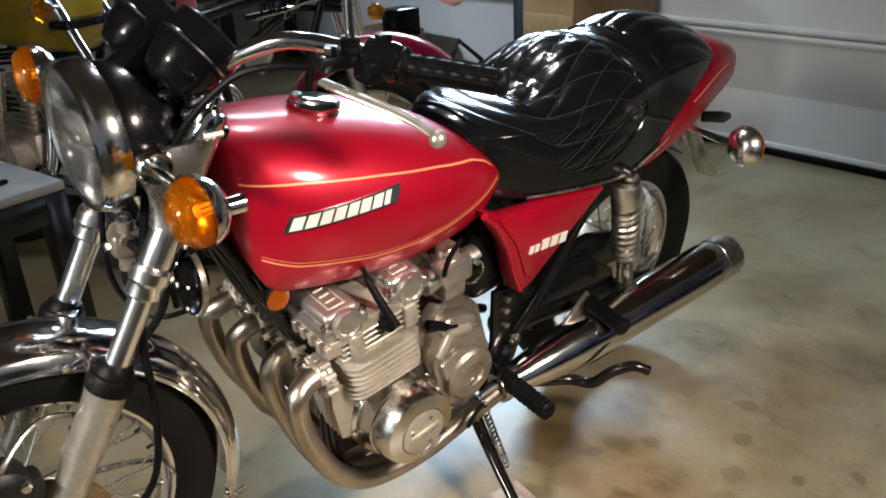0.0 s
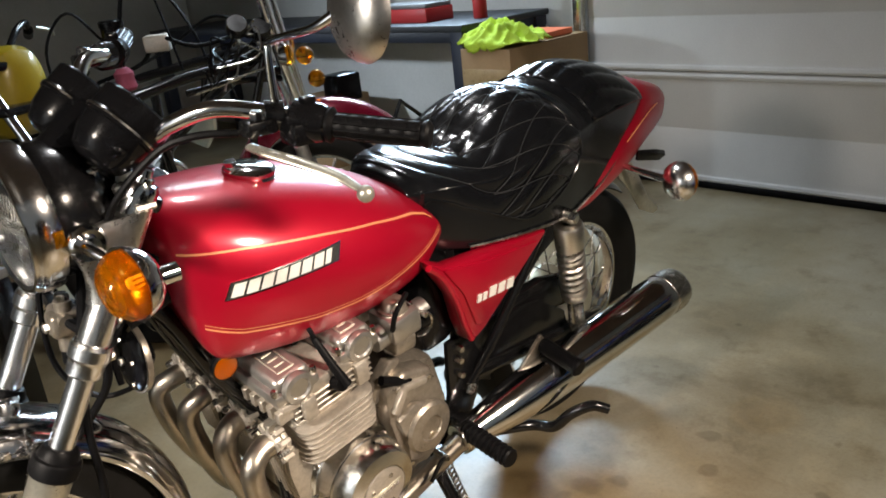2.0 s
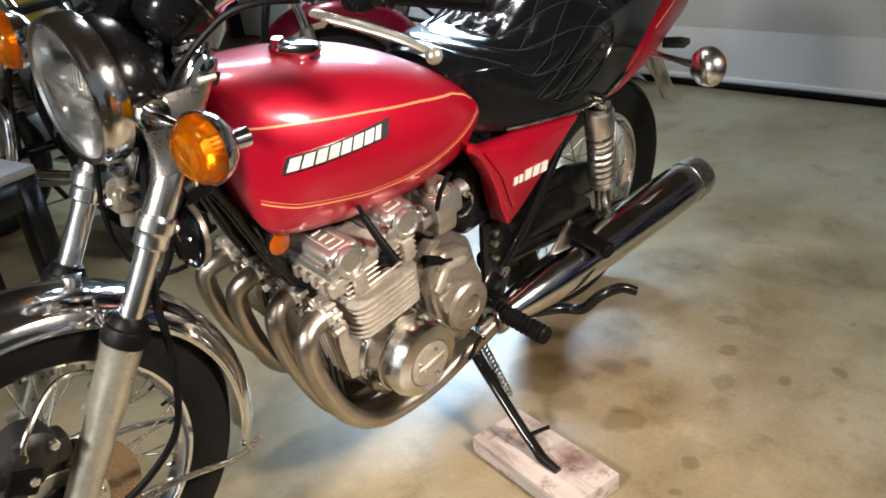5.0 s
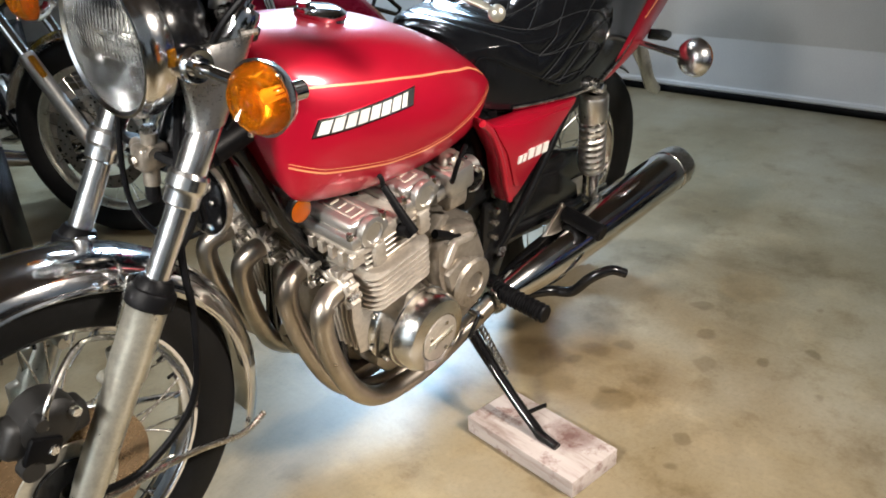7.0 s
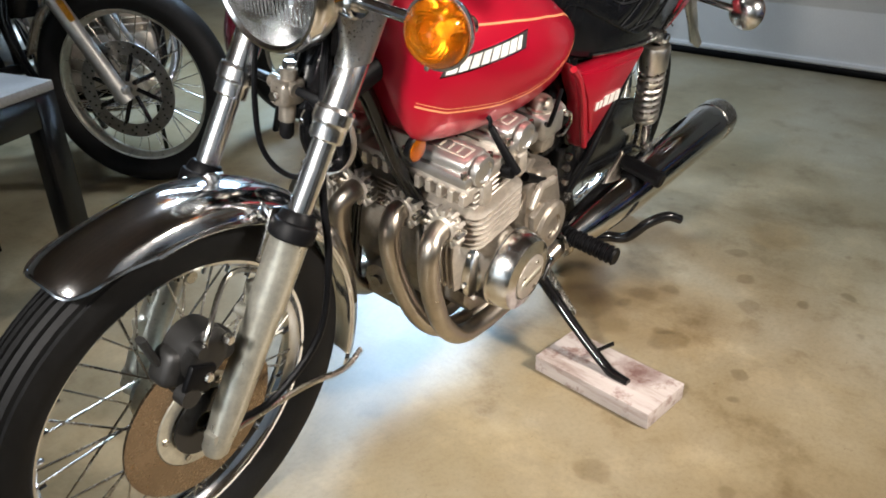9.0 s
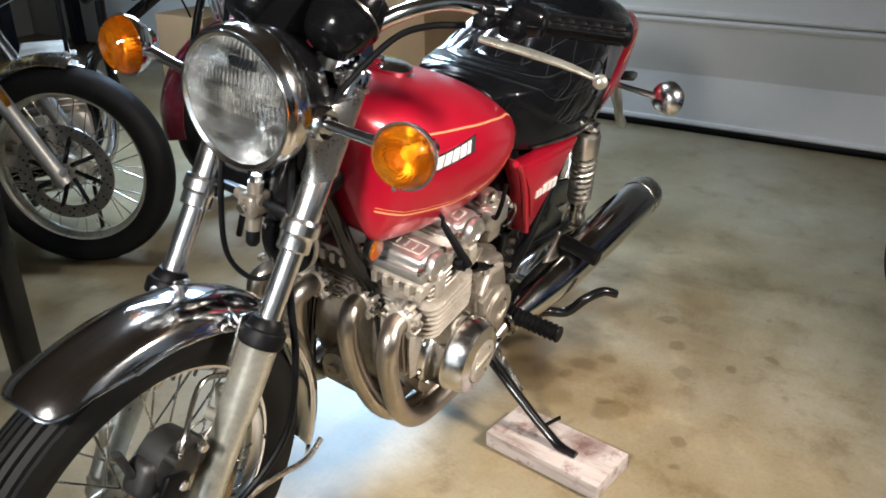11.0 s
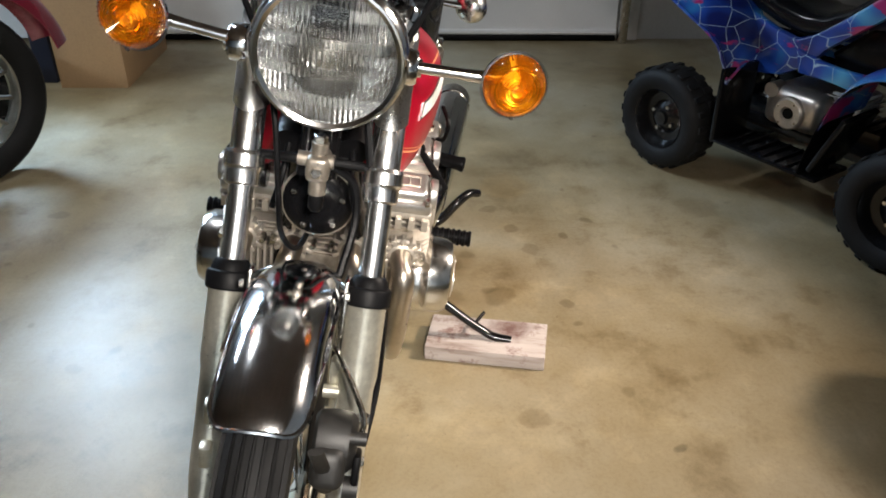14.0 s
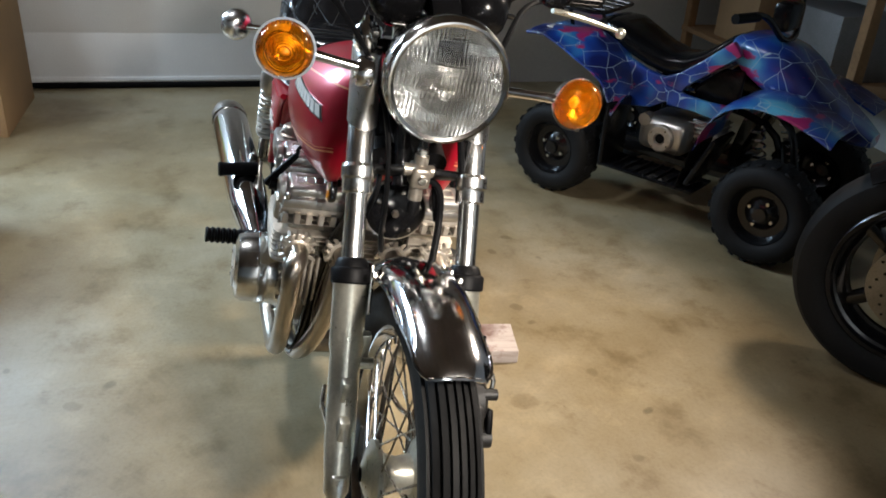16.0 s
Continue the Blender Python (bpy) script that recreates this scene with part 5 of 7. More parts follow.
# gearbox cover, sprocket cover and finned front of the case
gear = part("gearbox_cover", geo_join(side_plate([(0.735, 0.545), (0.785, 0.575), (0.86, 0.555), (0.905, 0.46), (0.90, 0.36), (0.855, 0.315), (0.79, 0.325), (0.765, 0.40), (0.745, 0.47)], -0.178, 0.05, 0.012),
                side_plate([(0.755, 0.475), (0.80, 0.50), (0.86, 0.475), (0.885, 0.41), (0.875, 0.355), (0.82, 0.34), (0.785, 0.36), (0.775, 0.42)], -0.207, 0.022, 0.010),
                side_plate([(0.70, 0.525), (0.77, 0.60), (0.80, 0.59), (0.735, 0.51)], -0.165, 0.03, 0.008)), CASE, engine, "dull gearbox cover")
for x, z in ((0.765, 0.545), (0.85, 0.535), (0.885, 0.45), (0.88, 0.36), (0.80, 0.34), (0.83, 0.42)):
    part("cover_bolt", bolt((x, -0.201, z), (0, -1, 0), 0.007, 0.005), STEEL, gear)
part("sprocket_boss", lathe([(0, 0), (0.060, 0), (0.060, 0.010), (0.054, 0.016), (0.030, 0.018), (0.028, 0.012), (0, 0.012)], 32, along((0.835, -0.210, 0.425), (0.835, -0.4, 0.425))), CASE, gear)
part("case_ridge", side_plate([(0.745, 0.50), (0.775, 0.555), (0.84, 0.545), (0.835, 0.53), (0.785, 0.535), (0.76, 0.49)], -0.208, 0.014, 0.004), ALLOY, gear)
part("breather_rod", rod((0.735, -0.19, 0.575), (0.80, -0.20, 0.545), 0.010, 10), RUBBER, gear)
part("gear_shaft", rod((0.845, -0.19, 0.395), (0.845, -0.225, 0.395), 0.016, 12), STEEL, gear)
part("shift_shaft", rod((0.895, -0.16, 0.30), (0.895, -0.215, 0.30), 0.008, 10), STEEL, gear)
for k in range(6):  # upright ribs on the case's front, beside the round covers
    rib = side_plate([(0.545, 0.375), (0.62, 0.36), (0.61, 0.505), (0.520, 0.515), (0.524, 0.46)], -0.104 - 0.0135 * k, 0.0052, 0.0012)
    part("case_rib", rib, ALLOY, engine)
    part("case_rib", mirrored(rib), ALLOY, engine)
rib_base = side_plate([(0.594, 0.385), (0.63, 0.36), (0.63, 0.50), (0.578, 0.500)], -0.135, 0.075, 0.006)
part("rib_base", rib_base, CASE, engine)
part("rib_base", mirrored(rib_base), CASE, engine)
part("oil_filter", lathe([(0, 0), (0.040, 0), (0.042, 0.004), (0.042, 0.030), (0.036, 0.040), (0.014, 0.044), (0.013, 0.052), (0, 0.053)], 24, along((0.556, 0, 0.335), (0.40, 0, 0.325))), CASE, engine, "oil filter housing")
part("case_front", block((0.02, 0.17, 0.13), (0.552, 0, 0.43), 0.008), CASE, engine)
part("oil_pan", geo_join(block((0.26, 0.22, 0.05), (0.72, 0, 0.235), 0.016)), CASE, engine)

# carburettors and air box
for y in (-0.168, -0.062, 0.062, 0.168):
    carb = part("carburettor", geo_join(rod((0.735, y, 0.655), (0.87, y, 0.675), 0.024, 16), block((0.075, 0.078, 0.055), (0.795, y, 0.678), 0.010, Matrix.Rotation(radians(-8), 4, "Y"))), CASTING, bike, "grey alloy carburettor")
    part("float_bowl", geo_join(block((0.056, 0.062, 0.040), (0.798, y, 0.634), 0.010), rod((0.798, y, 0.60), (0.798, y, 0.62), 0.010, 10)), CASE, carb)
    part("carb_top", lathe([(0, 0), (0.030, 0), (0.031, 0.005), (0.026, 0.008), (0.022, 0.022), (0.016, 0.027), (0, 0.028)], 20, along((0.792, y, 0.702), (0.785, y, 0.8))), CASE, carb, "round carburettor top")
    for dx, dy in ((-0.024, -0.024), (0.024, -0.024), (-0.024, 0.024), (0.024, 0.024)):
        part("carb_screw", bolt((0.791 + dx, y + dy, 0.714), (0, 0, 1), 0.004, 0.005), STEEL, carb)
    part("fuel_hose", tube([(0.76, y - 0.036, 0.69), (0.745, y - 0.05, 0.70), (0.75, y - 0.055, 0.735), (0.79, y - 0.04, 0.755)], 0.005, 8, 4), RUBBER, carb, "short black hose")
    part("linkage", rod((0.835, y - 0.046, 0.69), (0.835, y + 0.046, 0.69), 0.005, 8), STEEL, carb)
part("choke_ring", tube([(0.825, -0.205, 0.70), (0.845, -0.212, 0.69), (0.852, -0.212, 0.665), (0.84, -0.208, 0.645), (0.82, -0.205, 0.645)], 0.0025, 6, 5), STEEL, bike)
airbox = part("air_box", geo_join(side_plate([(0.87, 0.60), (0.885, 0.76), (0.96, 0.755), (1.0, 0.70), (0.985, 0.54), (0.90, 0.53)], 0.0, 0.29, 0.02), *[tube([(0.84, y, 0.66), (0.875, y, 0.665)], 0.030, 14, 2) for y in (-0.168, -0.062, 0.062, 0.168)]), PLASTIC, bike, "black air box")

# exhaust
for s in (-1, 1):
    port1, port2 = eng(0.160, 0.108, 0.158 * s), eng(0.160, 0.108, 0.058 * s)
    p1 = [port1, port1 + Vector((-0.040, 0, -0.006)), (0.452, 0.168 * s, 0.515), (0.458, 0.168 * s, 0.455), (0.488, 0.168 * s, 0.37), (0.535, 0.166 * s, 0.285), (0.60, 0.165 * s, 0.225), (0.68, 0.165 * s, 0.205), (0.78, 0.170 * s, 0.215), (0.90, 0.185 * s, 0.270), (0.99, 0.20 * s, 0.318)]
    p2 = [port2, port2 + Vector((-0.040, 0, -0.006)), (0.458, 0.066 * s, 0.51), (0.465, 0.070 * s, 0.45), (0.495, 0.080 * s, 0.36), (0.54, 0.098 * s, 0.27), (0.61, 0.112 * s, 0.208), (0.70, 0.125 * s, 0.192), (0.80, 0.140 * s, 0.210), (0.90, 0.168 * s, 0.262)]
    for p in (p1, p2):
        pipe = part("header_pipe", tube(p, 0.0215, 18, 6), HEADER, bike, "heat-browned header pipe")
        q = Vector(p[0])
        m = along(q + Vector((0.004, 0, 0)), p[1])
        clamp = part("pipe_clamp", lathe([(0.022, 0), (0.033, 0), (0.035, 0.004), (0.035, 0.010), (0.029, 0.013), (0.029, 0.022), (0.0245, 0.026), (0.022, 0.026)], 24, m), ALLOY, pipe, "toothed header clamp")
        for k in range(12):  # cooling teeth round the clamp
            tooth = block((0.017, 0.0095, 0.022), (0, 0, 0), 0.0015, None, 1)
            part("clamp_tooth", moved(tooth, m @ Matrix.Rotation(2 * math.pi * k / 12, 4, "Z") @ Matrix.Translation((0.0345, 0, 0.012))), ALLOY, clamp)
        for k in (-1, 1):
            part("clamp_nut", bolt(q + Vector((-0.010, 0.040 * k, 0.004)), (-1, 0, -0.2), 0.007, 0.022), STEEL, clamp)
    a0, a1 = Vector((0.955, 0.195 * s, 0.308)), Vector((1.70, 0.283 * s, 0.446))
    L_ = (a1 - a0).length
    muf = lathe([(0.020, 0), (0.028, 0.0), (0.032, 0.03), (0.045, 0.10), (0.055, 0.18), (0.059, 0.26), (0.060, 0.40), (0.060, L_ - 0.10), (0.0585, L_ - 0.06), (0.056, L_ - 0.055), (0.053, L_ - 0.02), (0.047, L_ - 0.003), (0.043, L_), (0.036, L_ - 0.004), (0.034, L_ - 0.05), (0, L_ - 0.05)], 36, along(a0, a1))
    muffler = part("muffler", muf, CHROME, bike, "long chrome muffler")
    part("muffler_tip", lathe([(0.0575, L_ - 0.062), (0.0598, L_ - 0.060), (0.0575, L_ - 0.02), (0.0515, L_ - 0.002), (0.0435, L_ + 0.002), (0.042, L_ - 0.001)], 36, along(a0, a1)), STEEL, muffler, "brushed muffler tip")
    part("muffler_band", lathe([(0.0225, 0.004), (0.036, 0.004), (0.037, 0.022), (0.030, 0.024)], 24, along(a0 - Vector((0.01, 0, 0)), a1)), STEEL, muffler)
    d = (a1 - a0).normalized()
    seam = [a0 + d * t + Vector((0, 0.002 * s, -1)).normalized() * (r + 0.001) for t, r in ((0.05, 0.036), (0.18, 0.055), (0.4, 0.060), (L_ - 0.1, 0.060))]
    part("muffler_seam", tube(seam, 0.003, 6, 3), STEEL, muffler)

# frame tubes
tubes = {
    "down_tube": [(0.345, 0.030, 0.875), (0.40, 0.045, 0.80), (0.468, 0.060, 0.655), (0.535, 0.082, 0.53), (0.555, 0.10, 0.40), (0.565, 0.11, 0.27), (0.62, 0.12, 0.205), (0.78, 0.125, 0.195), (0.92, 0.125, 0.215), (0.985, 0.13, 0.29), (1.01, 0.135, 0.42), (0.995, 0.135, 0.60), (0.985, 0.12, 0.75)],
    "seat_rail": [(0.90, 0.09, 0.79), (1.0, 0.12, 0.752), (1.2, 0.135, 0.735), (1.36, 0.14, 0.735), (1.50, 0.13, 0.76), (1.60, 0.11, 0.80)],
    "rear_stay": [(1.02, 0.155, 0.40), (1.08, 0.165, 0.485), (1.17, 0.165, 0.61), (1.25, 0.160, 0.715), (1.28, 0.15, 0.735)],
}
for key, pts in tubes.items():
    g = tube(pts, 0.0155 if key != "rear_stay" else 0.0125, 14, 5)
    for f in (lambda q: q, mirrored):
        part(key, f(g), BLACK, bike)
part("backbone_tube", tube([(0.35, 0, 0.95), (0.45, 0, 0.93), (0.75, 0, 0.87), (0.95, 0, 0.79)], 0.022, 12, 4), BLACK, bike)
for s in (-1, 1):
    pl = side_plate([(0.955, 0.54), (1.02, 0.545), (1.065, 0.47), (1.06, 0.37), (1.035, 0.30), (0.985, 0.28), (0.955, 0.30), (0.965, 0.40)], 0.146 * s, 0.014, 0.004)
    bracket = part("frame_plate", pl, BLACK, bike, "black frame plate with bolts")
    for x, z, r in ((1.022, 0.397, 0.017), (0.985, 0.49, 0.009), (0.985, 0.52, 0.009), (0.99, 0.45, 0.009), (0.975, 0.33, 0.012), (1.01, 0.305, 0.010)):
        part("plate_bolt", bolt((x, 0.152 * s, z), (0, s, 0), r, 0.018), STEEL, bracket)
    # swing arm and chain guard
    part("swing_arm", tube([(1.02, 0.10 * s, 0.395), (1.15, 0.115 * s, 0.385), (1.40, 0.125 * s, 0.362), (1.58, 0.125 * s, 0.345)], [0.026, 0.022, 0.020, 0.020], 14, 4), BLACK, bike, "black swing arm")
    part("axle_block", geo_join(block((0.08, 0.016, 0.05), (1.545, 0.125 * s, 0.345), 0.006), bolt((1.545, 0.132 * s, 0.345), (0, s, 0), 0.016, 0.016)), STEEL, bike)
    # shock absorber
    st, sb = Vector((1.325, 0.178 * s, 0.735)), Vector((1.412, 0.172 * s, 0.400))
    d = (sb - st).normalized()
    shock = part("shock_absorber", geo_join(rod(st + d * 0.03, st + d * 0.30, 0.013, 14), rod(st + d * 0.235, st + d * 0.325, 0.021, 16), lathe([(0, 0), (0.018, 0), (0.018, 0.03), (0, 0.03)], 16, along(st + Vector((0, -0.015 * s, 0)), st + Vector((0, s, 0)))),
                                            lathe([(0, 0), (0.017, 0), (0.017, 0.03), (0, 0.03)], 16, along(sb + Vector((0, -0.015 * s, 0)), sb + Vector((0, s, 0))))), STEEL, bike, "chrome shock absorber with an open spring")
    part("spring_cup", lathe([(0.012, 0.02), (0.032, 0.022), (0.036, 0.03), (0.036, 0.085), (0.032, 0.09), (0.014, 0.09)], 24, along(st, sb)), SPRING, shock)
    part("spring_seat", lathe([(0.014, 0.235), (0.031, 0.236), (0.033, 0.242), (0.030, 0.25), (0.014, 0.252)], 24, along(st, sb)), SPRING, shock)
    side_v = d.orthogonal().normalized()
    up_v = d.cross(side_v)
    coil = [st + d * (0.088 + 0.152 * k / 128) + 0.030 * (side_v * math.cos(2 * math.pi * 8 * k / 128) + up_v * math.sin(2 * math.pi * 8 * k / 128)) for k in range(129)]
    part("spring", tube(coil, 0.0052, 7, 1), SPRING, shock, "bright coil spring")
    part("shock_nut", bolt(st + Vector((0, 0.016 * s, 0)), (0, s, 0), 0.013, 0.012), CHROME, shock)
    part("shock_nut", bolt(sb + Vector((0, 0.016 * s, 0)), (0, s, 0), 0.012, 0.012), CHROME, shock)
    # foot pegs
    peg0, peg1 = Vector((0.965, 0.20 * s, 0.335)), Vector((0.958, 0.335 * s, 0.338))
    peg = part("foot_peg", lathe([(0, 0), (0.018, 0)] + [q for k in range(9) for q in ((0.0215, 0.004 + 0.0145 * k), (0.0225, 0.010 + 0.0145 * k), (0.0185, 0.0125 + 0.0145 * k), (0.0185, 0.0165 + 0.0145 * k))] + [(0.022, 0.138), (0.019, 0.142), (0, 0.142)], 16, along(peg0, peg1)), RUBBER, bike, "ribbed black foot peg")
    part("peg_mount", geo_join(rod((0.975, 0.145 * s, 0.335), (0.966, 0.205 * s, 0.336), 0.012, 10), block((0.035, 0.03, 0.045), (0.968, 0.185 * s, 0.338), 0.006)), BLACK, peg)
    r0, r1 = Vector((1.232, 0.20 * s, 0.435)), Vector((1.228, 0.295 * s, 0.425))
    rp = part("passenger_peg", lathe([(0, 0), (0.018, 0), (0.020, 0.006), (0.020, 0.10), (0.022, 0.104), (0.022, 0.112), (0.018, 0.116), (0, 0.116)], 12, along(r0, r1)), RUBBER, bike, "black passenger peg")
    part("peg_bracket", geo_join(side_plate([(1.14, 0.385), (1.17, 0.365), (1.245, 0.43), (1.235, 0.455), (1.215, 0.455)], 0.196 * s, 0.01, 0.003), bolt((1.228, 0.19 * s, 0.452), (0, s, 0.3), 0.008, 0.008)), HEADER, rp)
part("chain_guard", geo_join(side_plate([(1.06, 0.47), (1.20, 0.53), (1.33, 0.54), (1.46, 0.51), (1.52, 0.46), (1.50, 0.42), (1.40, 0.43), (1.15, 0.41), (1.06, 0.41)], -0.10, 0.03, 0.01)), BLACK, bike, "black chain guard")
part("swing_plate", side_plate([(1.03, 0.36), (1.05, 0.48), (1.14, 0.52), (1.30, 0.50), (1.42, 0.42), (1.44, 0.37), (1.20, 0.36)], -0.118, 0.012, 0.004), BLACK, bike, "black plate over the swing arm")
part("battery_cover", side_plate([(0.99, 0.55), (1.01, 0.73), (1.22, 0.72), (1.06, 0.50)], 0.0, 0.26, 0.01), BLACK, bike)

# reflectors, shift lever, stands
for s in (-1, 1):
    rm = along((0.455, 0.105 * s, 0.708), (0.452, 0.4 * s, 0.712))
    ref = part("reflector_holder", lathe([(0, 0), (0.024, 0), (0.026, 0.004), (0.026, 0.012), (0.023, 0.014)], 24, rm), BLACK, bike)
    part("reflector_back", lathe([(0, 0.0088), (0.022, 0.0088), (0.022, 0.0096), (0, 0.0096)], 20, rm), WHITE, ref)
    part("amber_reflector", lathe([(0.0, 0.018), (0.012, 0.0175), (0.022, 0.015), (0.0235, 0.010), (0, 0.010)], 24, rm), AMBER, ref, "round amber reflector")
part("shift_lever", tube([(0.895, -0.215, 0.30), (0.87, -0.222, 0.315), (0.83, -0.23, 0.285)], 0.005, 8, 4), BLACK, bike, "bent shift lever")
stand = part("side_stand", geo_join(tube([(0.915, -0.155, 0.265), (0.895, -0.20, 0.235), (0.862, -0.35, 0.155), (0.850, -0.415, 0.125), (0.843, -0.440, 0.118), (0.836, -0.485, 0.121)], [0.017, 0.015, 0.0125, 0.0125, 0.013, 0.010], 12, 5, True, 0.8), block((0.06, 0.035, 0.03), (0.915, -0.16, 0.265), 0.008),
                                     tube([(0.86, -0.385, 0.14), (0.895, -0.405, 0.15), (0.90, -0.41, 0.152)], 0.005, 8, 3)), BLACK, bike, "black side stand")
part("stand_spring", tube([Vector((0.925, -0.18, 0.262)).lerp(Vector((0.892, -0.30, 0.185)), k / 90) + 0.009 * Vector((math.cos(k * 1.0), 0.35 * math.sin(k * 1.0), math.sin(k * 1.0))) for k in range(91)], 0.0028, 6, 1), STEEL, stand, "coiled return spring")
part("stand_bolt", bolt((0.915, -0.178, 0.268), (0, -1, 0.1), 0.012, 0.012), STEEL, stand)
part("center_stand", geo_join(tube([(1.0, -0.15, 0.27), (1.08, -0.17, 0.245), (1.18, -0.22, 0.235), (1.205, -0.27, 0.245), (1.215, -0.31, 0.30), (1.245, -0.345, 0.325), (1.27, -0.375, 0.318)], [0.015, 0.014, 0.0135, 0.0135, 0.0135, 0.013, 0.012], 12, 6),
                              tube([(1.0, 0.15, 0.27), (1.08, 0.16, 0.235), (1.22, 0.16, 0.215), (1.25, 0.16, 0.205)], 0.014, 10, 4), rod((1.08, -0.16, 0.245), (1.08, 0.16, 0.24), 0.012, 10)), BLACK, bike, "black center stand with its foot lever")

# ---- the garage ----
DOOR_X, DOOR_Y0, DOOR_Y1, DOOR_H = 3.40, -1.17, 1.235, 2.13
thing("floor", block((8.2, 9.6, 0.12), (0.3, 0.7, -0.06), 0), FLOOR, "sealed tan concrete garage floor with oil spots", "floor", kind="structure")
wall_t = 0.14
wx = DOOR_X + 0.03 + wall_t / 2
thing("wall_east", geo_join(block((wall_t, 5.5 - DOOR_Y1, 2.7), (wx, (5.5 + DOOR_Y1) / 2, 1.35), 0), block((wall_t, 4.1 + DOOR_Y0, 2.7), (wx, (DOOR_Y0 - 4.1) / 2, 1.35), 0),
                           block((wall_t, DOOR_Y1 - DOOR_Y0, 2.7 - DOOR_H), (wx, (DOOR_Y0 + DOOR_Y1) / 2, (2.7 + DOOR_H) / 2), 0)), WALL, "painted wall round the roller door", "wall", kind="structure")
thing("wall_west", block((wall_t, 9.6, 2.7), (-3.73, 0.7, 1.35), 0), WALL, "plain painted wall", "wall", kind="structure")
thing("wall_north", block((7.06, wall_t, 2.7), (-0.13, 5.43, 1.35), 0), WALL, "plain painted wall", "wall", kind="structure")
thing("wall_south", block((7.06, wall_t, 2.7), (-0.13, -3.0, 1.35), 0), WALL, "plain painted wall", "wall", kind="structure")
thing("ceiling", block((8.2, 9.6, 0.1), (0.3, 0.7, 2.75), 0), CEIL, "brown boarded garage ceiling", "ceiling", kind="structure")

# sectional door: four ribbed steel sections, rubber seal, side posts
door = holder("garage_door", "closed white sectional garage door with a black bottom seal", "garage door", Matrix.Translation((DOOR_X, 0, 0)))
sec_h = (DOOR_H - 0.03) / 4
for k in range(4):
    z0 = 0.028 + sec_h * k
    prof = [(0.0, 0.0), (-0.012, 0.004), (-0.016, 0.014), (-0.012, 0.026), (-0.004, 0.032), (0.0, 0.045), (0.0, sec_h * 0.46), (0.003, sec_h * 0.475), (0.003, sec_h * 0.49), (0.0, sec_h * 0.505), (0.0, sec_h - 0.05), (-0.004, sec_h - 0.036), (-0.012, sec_h - 0.030), (-0.016, sec_h - 0.018),
            (-0.010, sec_h - 0.006), (0.0, sec_h - 0.002), (0.03, sec_h - 0.002), (0.03, 0.0)]
    g = loft([[Vector((x, y, z0 + z)) for x, z in prof] for y in (DOOR_Y0, DOOR_Y1)])
    part("door_section", g, DOORW, door, angle=25)
part("bottom_seal", block((0.05, DOOR_Y1 - DOOR_Y0, 0.034), (0.004, (DOOR_Y0 + DOOR_Y1) / 2, 0.017), 0.010), RUBBER, door, "black rubber bottom seal")
for y, s in ((DOOR_Y0, -1), (DOOR_Y1, 1)):
    part("track", geo_join(block((0.05, 0.012, DOOR_H), (-0.035, y + 0.012 * s, DOOR_H / 2), 0.003), block((0.012, 0.04, DOOR_H), (-0.06, y + 0.03 * s, DOOR_H / 2), 0.003)), STEEL, door, "galvanised door track")
thing("trim", geo_join(block((0.02, 0.09, DOOR_H + 0.05), (DOOR_X + 0.02, DOOR_Y1 + 0.07, DOOR_H / 2), 0.004), block((0.02, 0.09, DOOR_H + 0.05), (DOOR_X + 0.02, DOOR_Y0 - 0.07, DOOR_H / 2), 0.004)), DOORW, "white door jamb boards", "trim", kind="structure")

# timber block under the side stand
blk = thing("timber_block", block((0.138, 0.292, 0.040), (0, 0, 0.020), 0.003), TIMBER, "paint-splashed pale timber block under the side stand", "wood block",
            m=Matrix.Translation((0.797, -0.402, 0.0)) @ Matrix.Rotation(radians(-8.5), 4, "Z"))

# workbench, carton with cloth, tool box
bench = holder("workbench", "dark blue steel workbench along the wall", "workbench", Matrix.Translation((2.72, 0, 0)))
BY0, BY1, BH = 1.47, 4.72, 0.865
part("bench_top", block((0.66, BY1 - BY0, 0.03), (0.33, (BY0 + BY1) / 2, BH - 0.015), 0.004), surface("dark_worktop", (0.022, 0.024, 0.030), 0.55, 0.0, 0.3, 6, 90, 0.08), bench, "scratched dark worktop")
part("apron", geo_join(block((0.03, BY1 - BY0 - 0.16, 0.055), (0.03, (BY0 + BY1) / 2, BH - 0.0575), 0.004), block((0.56, 0.03, 0.055), (0.33, BY0 + 0.03, BH - 0.0575), 0.004)), NAVY, bench)
for y in (BY0 + 0.045, BY1 - 0.045):
    for x in (0.045, 0.60):
        part("leg", block((0.085, 0.085, BH - 0.03), (x, y, (BH - 0.03) / 2), 0.005), NAVY, bench)
part("back_panel", block((0.02, BY1 - BY0, BH - 0.1), (0.64, (BY0 + BY1) / 2, (BH - 0.1) / 2 + 0.02), 0), BRICKRED, bench, "pale back panel")

